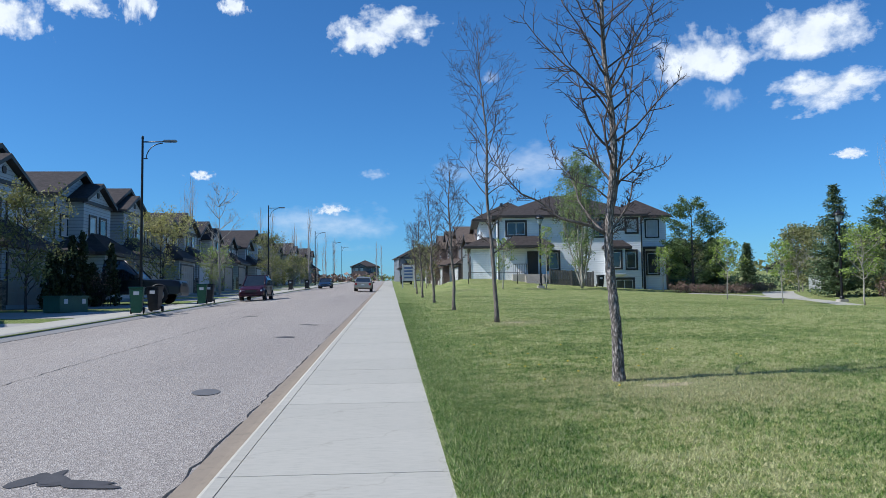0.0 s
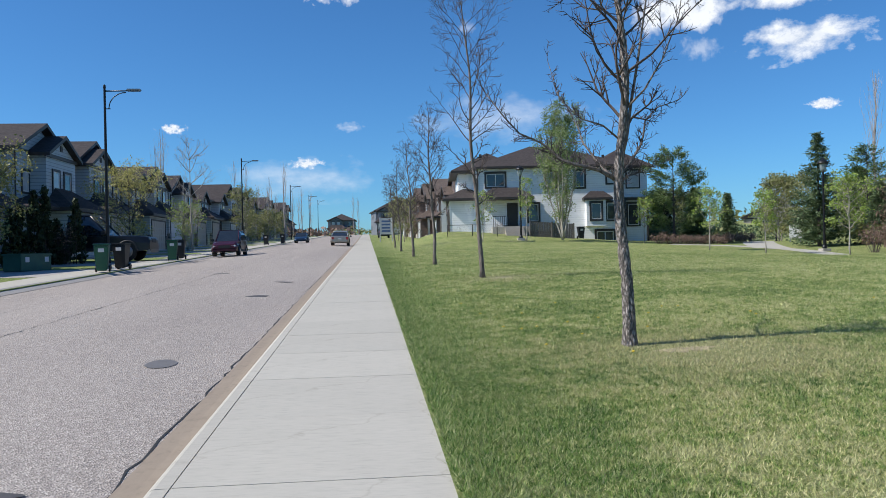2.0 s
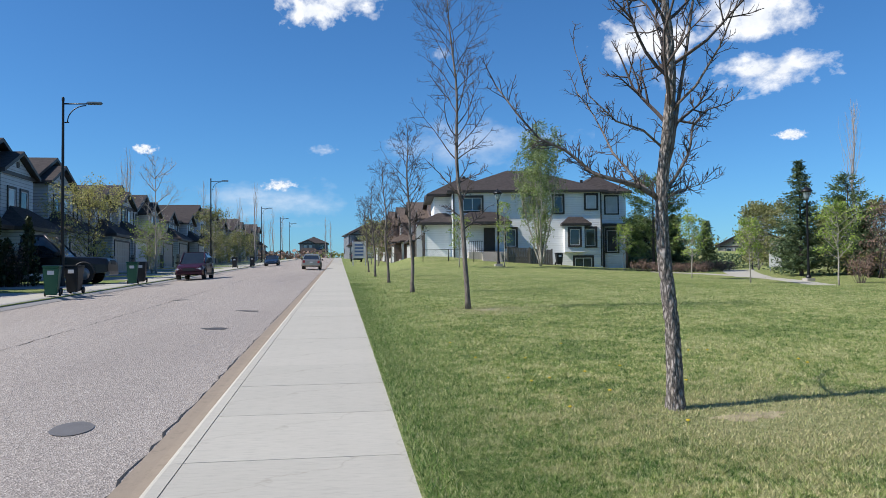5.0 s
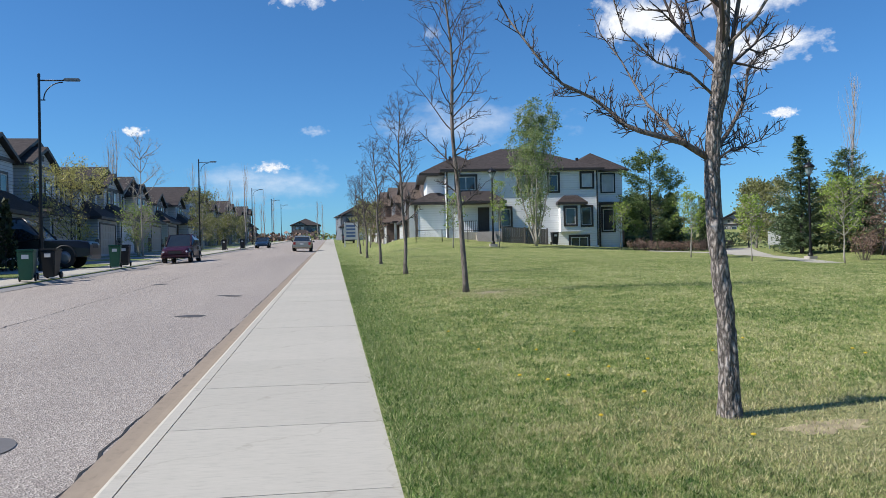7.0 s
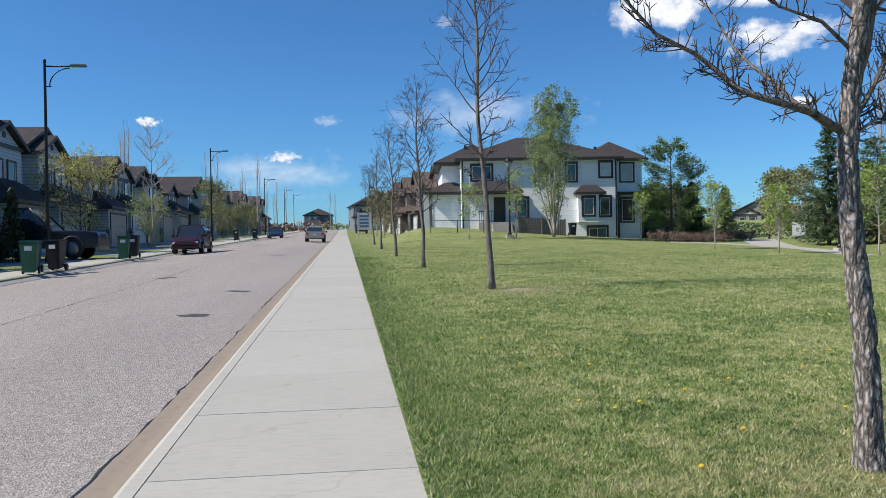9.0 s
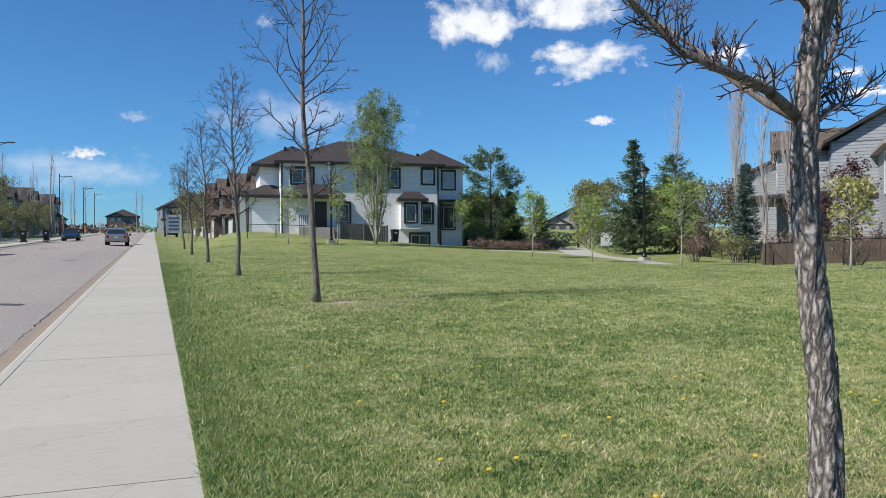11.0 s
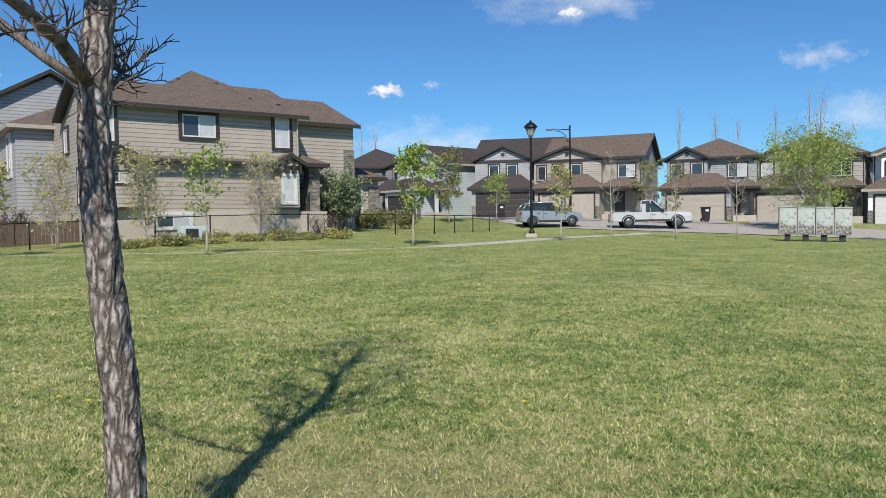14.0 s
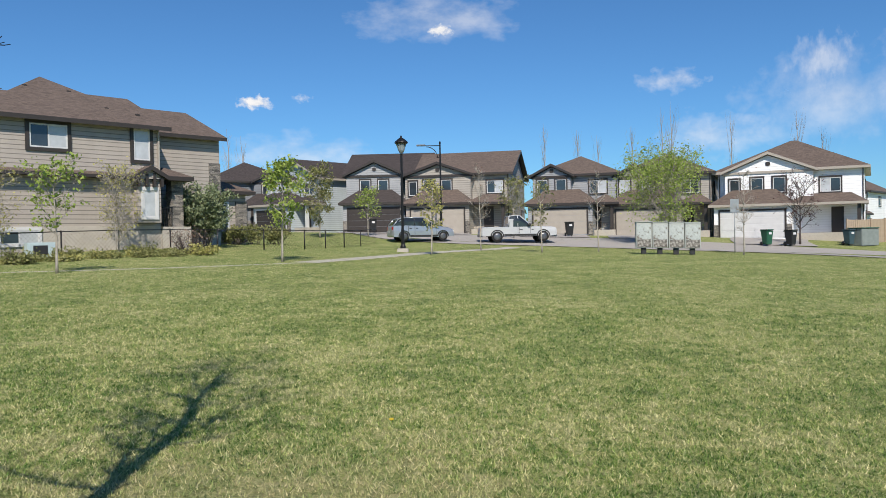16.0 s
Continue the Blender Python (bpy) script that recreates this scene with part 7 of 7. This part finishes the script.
# far houses down the greenway and a distant band of trees
garage_house("house", "pale far house beyond the greenway", pose(72, 131, 0.6, 0, 0, -30), W=12, wall=S_TAN, rf=R_BROWN, upper="gable", seed=77, group="houses beyond the greenway")
garage_house("house", "grey far house beyond the greenway", pose(86, 126, 0.8, 0, 0, -35), W=12, wall=S_GREY, rf=R_BROWN, upper="hip", seed=78, group="houses beyond the greenway")


def tree_band(pts, hh, seed, label, leaf):
    rg = random.Random(seed)
    v, f = [], []
    for (ax, ay), (bx, by) in zip(pts, pts[1:]):
        d = math.hypot(bx - ax, by - ay)
        wide, fine = (4.0, 1.0) if d > 30 else (0.8, 0.32)
        for k in range(int(d * (16 if d > 30 else 110))):
            u = rg.random()
            x, y = ax + (bx - ax) * u + rg.gauss(0, wide), ay + (by - ay) * u + rg.gauss(0, wide)
            top = hh * (0.55 + 0.45 * noise.noise(Vector((x * 0.09, y * 0.09, seed))))
            c = Vector((x, y, min(zg(x, y), 6) - 0.3 + top * rg.random() ** 0.7))
            a = Vector((rg.uniform(-1, 1), rg.uniform(-1, 1), rg.uniform(-1, 1))).normalized() * rg.uniform(0.3, 0.8) * fine
            b = a.cross(Vector((rg.uniform(-1, 1), rg.uniform(-1, 1), 1))).normalized() * rg.uniform(0.2, 0.6) * fine
            i = len(v)
            v += [tuple(c - a), tuple(c + b), tuple(c + a), tuple(c - b)]
            f.append((i, i + 1, i + 2, i + 3))
    tagged(raw("far_trees", v, f, leaf), label, "woods", kind="stuff")


tree_band([(41, 69), (47, 78), (52, 90)], 5.5, 11, "dark thicket beside the greenway path", L_SPRUCE)
tree_band([(28, 76), (33, 84), (40, 95)], 4.5, 12, "dark thicket beyond the shrubs", L_SPRUCE)
tree_band([(37, 58), (41, 50), (44, 46)], 3.6, 13, "mixed thicket along the yard fence", L_OLIVE)
tree_band([(41, 92), (50, 104), (58, 106)], 4.0, 15, "low dark bushes closing the greenway", L_SPRUCE)
tree_band([(26, 79), (33, 76)], 3.5, 14, "shrubby bank behind the pine", L_OLIVE)
tree_band([(-46, 190), (-24, 205), (-10, 240)], 4.5, 21, "hazy half-bare thicket at the street's end", L_DRY)
tree_band([(-6, 262), (14, 236), (40, 215)], 5.0, 22, "hazy trees behind the last houses", L_OLIVE)
tree_band([(40, 215), (60, 190), (110, 160), (150, 120)], 7, 4, "distant hazy band of trees", L_OLIVE)
tree_band([(130, 40), (135, -60)], 7, 8, "distant trees behind the crescent", L_OLIVE)


# ---- clouds ----
def cloud_mat(seed, soft):
    m = bpy.data.materials.new("cloud_%d" % seed)
    m.use_nodes = True
    n, l = m.node_tree.nodes, m.node_tree.links
    n.remove(n["Principled BSDF"])
    tc = n.new("ShaderNodeTexCoord")
    mp = n.new("ShaderNodeMapping")
    mp.inputs["Location"].default_value = (seed * 3.7, seed * 1.3, 0)
    mp.inputs["Scale"].default_value = (2.6, 1.5, 1)
    l.new(tc.outputs["UV"], mp.inputs[0])
    nz = n.new("ShaderNodeTexNoise")
    nz.inputs["Scale"].default_value = 2.2
    nz.inputs["Detail"].default_value = 9
    nz.inputs["Roughness"].default_value = 0.58
    l.new(mp.outputs[0], nz.inputs["Vector"])
    sub = n.new("ShaderNodeVectorMath")
    sub.operation = 'SUBTRACT'
    sub.inputs[1].default_value = (0.5, 0.42, 0)
    l.new(tc.outputs["UV"], sub.inputs[0])
    sc = n.new("ShaderNodeVectorMath")
    sc.operation = 'MULTIPLY'
    sc.inputs[1].default_value = (2.0, 2.3, 0)
    l.new(sub.outputs[0], sc.inputs[0])
    ln = n.new("ShaderNodeVectorMath")
    ln.operation = 'LENGTH'
    l.new(sc.outputs[0], ln.inputs[0])
    a = n.new("ShaderNodeMath")
    a.operation = 'MULTIPLY_ADD'
    l.new(ln.outputs["Value"], a.inputs[0])
    a.inputs[1].default_value = -0.55
    l.new(nz.outputs[0], a.inputs[2])
    r = ramp(n, l, a.outputs[0], [(0.10 if not soft else 0.06, (0, 0, 0)), (0.36 if not soft else 0.5, (1, 1, 1) if not soft else (0.4, 0.4, 0.4))])
    col = ramp(n, l, nz.outputs[0], [(0.35, (0.74, 0.78, 0.85)), (0.6, (0.95, 0.96, 0.98))])
    em = n.new("ShaderNodeEmission")
    em.inputs[1].default_value = 0.97
    l.new(col.outputs[0], em.inputs[0])
    tr = n.new("ShaderNodeBsdfTransparent")
    ms = n.new("ShaderNodeMixShader")
    l.new(r.outputs[0], ms.inputs[0])
    l.new(tr.outputs[0], ms.inputs[1])
    l.new(em.outputs[0], ms.inputs[2])
    l.new(ms.outputs[0], n["Material Output"].inputs[0])
    return m


def cloud(az, el, w, hgt, seed, soft=False, dist=2600.0):
    """A far cloud: az and el of its middle, w and hgt its angular size, all in degrees; az from +y towards +x."""
    a, e = radians(az), radians(el)
    c = Vector((math.sin(a) * math.cos(e), math.cos(a) * math.cos(e), math.sin(e))) * dist
    hw, hh = dist * math.tan(radians(w) / 2), dist * math.tan(radians(hgt) / 2)
    me = bpy.data.meshes.new("cloud")
    me.from_pydata([(-hw, -hh, 0), (hw, -hh, 0), (hw, hh, 0), (-hw, hh, 0)], [], [(0, 1, 2, 3)])
    uv = me.uv_layers.new()
    for i, p in enumerate(((0, 0), (1, 0), (1, 1), (0, 1))):
        uv.data[i].uv = p
    me.materials.append(cloud_mat(seed, soft))
    ob = new("backdrop_cloud", me)
    ob.matrix_basis = look(tuple(c), (0, 0, 1.5))
    ob.visible_shadow = False
    tagged(ob, "small white fair-weather cloud" if not soft else "thin wispy cloud veil", "cloud", "clouds", "structure")


for i, (az, el, w, hg, soft) in enumerate((
        (-25.6, 18.5, 6.0, 4.2, 0),
        (-21.7, 19.9, 5.4, 3.2, 0),
        (-17.8, 20.4, 3.5, 4.2, 0),
        (-11.4, 20.7, 2.8, 2.4, 0),
        (-2.0, 19.1, 6.5, 4.1, 0),
        (0.4, 20.0, 8.7, 4.0, 0),
        (-13.5, 8.9, 2.5, 1.1, 0),
        (-4.3, 6.6, 3.1, 1.3, 0),
        (-1.1, 9.2, 2.8, 1.1, 1),
        (23.0, 16.9, 10.2, 5.8, 0),
        (29.8, 17.5, 11.1, 5.7, 0),
        (30.7, 13.8, 11.1, 4.3, 0),
        (24.2, 13.7, 3.4, 2.4, 1),
        (32.0, 9.2, 2.4, 1.1, 0),
        (42.2, 11.3, 3.2, 1.7, 1),
        (7.6, 16.1, 1.8, 1.3, 1),
        (-4.5, 5.7, 14.2, 4.4, 1),
        (10.5, 9.9, 16.3, 5.0, 1),
        (40.8, 13.3, 3.5, 1.7, 0),
        (48.1, 11.3, 2.6, 1.1, 0),
        (49.1, 10.0, 4.1, 1.3, 0),
        (31.7, 9.2, 2.3, 1.0, 0),
        (75.9, 9.9, 3.5, 1.6, 0),
        (79.1, 10.2, 1.9, 0.9, 1),
        (89.3, 15.0, 2.7, 1.3, 0),
        (105.6, 10.9, 5.8, 2.6, 1),
        (115.4, 11.7, 4.7, 4.9, 1),
        (89.4, 16.0, 15.8, 5.1, 1),
        (79.2, 6.4, 14.2, 4.9, 1),
        (116.6, 9.6, 15.2, 9.3, 1),
        (108.2, 7.2, 10.4, 4.7, 1),
)):
    cloud(az, el, w, hg, i + 1, bool(soft))


# ---- grass ----
def grass(n, seed, reach, hmin, hmax, name, keep, edge=False):
    """Grass blades, thickest where people walk by and thinning out smoothly away from there."""
    rs = np.random.RandomState(seed)
    if edge:
        x, y = WALK_R + rs.exponential(0.28, n), 2.0 + 40 * rs.uniform(0, 1, n) ** 1.6
    else:
        r, a = reach * rs.uniform(0, 1, n) ** 1.5, rs.uniform(-1.62, 1.62, n)
        r = np.where(rs.uniform(0, 1, n) < np.minimum(1, 1.6 * (1 - r / reach)), r, reach * 0.25 * rs.uniform(0, 1, n))
        x, y = 0.75 + r * np.cos(a), 8.5 + r * np.sin(a)
    k = (keep(x, y) > rs.uniform(0, 1, n)) & (x > WALK_R + 0.005)
    x, y = x[k], y[k]
    m = len(x)
    z = np.array([zg(a, b) for a, b in zip(x, y)])
    hgt = rs.uniform(hmin, hmax, m) * (0.75 + 0.5 * rs.uniform(0, 1, m))
    ang = rs.uniform(0, 2 * np.pi, m)
    lean = hgt * rs.uniform(0.2, 1.6, m)
    la = rs.uniform(0, 2 * np.pi, m)
    wd = rs.uniform(0.0022, 0.0045, m) * (1 + 0.10 * np.hypot(x, y - 7))
    v = np.empty((m, 3, 3))
    v[:, 0] = np.stack([x - np.cos(ang) * wd, y - np.sin(ang) * wd, z - 0.004], 1)
    v[:, 1] = np.stack([x + np.cos(ang) * wd, y + np.sin(ang) * wd, z - 0.004], 1)
    v[:, 2] = np.stack([x + np.cos(la) * lean, y + np.sin(la) * lean, z + hgt], 1)
    me = bpy.data.meshes.new(name)
    me.vertices.add(3 * m)
    me.vertices.foreach_set("co", v.ravel())
    me.loops.add(3 * m)
    me.loops.foreach_set("vertex_index", np.arange(3 * m, dtype=np.int32))
    me.polygons.add(m)
    me.polygons.foreach_set("loop_start", np.arange(0, 3 * m, 3, dtype=np.int32))
    me.polygons.foreach_set("loop_total", np.full(m, 3, dtype=np.int32))
    me.materials.append(BLADES)
    me.update(calc_edges=True)
    tagged(new(name, me), "short mown lawn grass, green and straw mixed", "grass", kind="stuff")


def bare(x, y):
    """1 on full lawn, less on the worn ground beside the trees."""
    k = 1 - 0.75 * np.exp(-(((x - 3.7) / 1.3) ** 2 + ((y - 9.55) / 0.85) ** 2) ** 2)
    return k * (1 - 0.7 * np.exp(-((x - 3.6) ** 2 + ((y - 21.2) / 0.7) ** 2)))


grass(1350000, 1, 62, 0.012, 0.036, "grass", bare)
grass(60000, 3, 0, 0.025, 0.06, "grass_edge", bare, True)
STRAW = plain("dry_thatch", (0.36, 0.30, 0.18), 0.95, var=0.5, scale=5, fine=70, bmp=0.6)


def thatch(x, y, rx, ry, seed):
    rg = random.Random(seed)
    ph = [rg.uniform(0, 6.28) for _ in range(3)]
    v, f, n, rings = [], [], 32, 5
    for j in range(rings + 1):
        for k in range(n):
            w = 2 * math.pi * k / n
            s = (1 + 0.3 * math.sin(2 * w + ph[0]) + 0.2 * math.sin(5 * w + ph[1]) + 0.15 * math.sin(9 * w + ph[2])) * j / rings
            px, py = x + rx * s * math.cos(w), y + ry * s * math.sin(w)
            v.append((px, py, zg(px, py) + 0.006 - (0.012 if j == rings else 0)))
    for j in range(rings):
        for k in range(n):
            f.append((j * n + k, j * n + (k + 1) % n, (j + 1) * n + (k + 1) % n, (j + 1) * n + k))
    tagged(raw("bare_patch", v, f, STRAW), "dry straw-coloured bare patch at a tree's foot", "ground patch", "bare patches", "structure")


thatch(3.5, 9.72, 0.3, 0.2, 1)
thatch(3.4, 21.2, 0.35, 0.22, 2)


def dandelions():
    rg = random.Random(12)
    Y = plain("dandelion_yellow", (0.62, 0.43, 0.03), 0.7)
    for k in range(20):
        x, y = rg.uniform(1.2, 8.5), rg.uniform(8.5, 16)
        if k % 2:
            x, y = 2.6 + rg.gauss(0.6, 1.0), 12.6 + rg.gauss(0, 1.2)
        x = max(0.9, x)
        t = thing("dandelion", at(x, y), "yellow dandelion flower in the lawn", "flower", "dandelions")
        pole_mesh("stem", [(0, 0, -0.01), (0.005, 0, 0.045)], [0.003, 0.002], L_SPRING, t, n=4)
        lathe("bloom", [(0.004, 0.04), (0.02, 0.048), (0.017, 0.056), (0.004, 0.06)], Y, t, n=9)


dandelions()
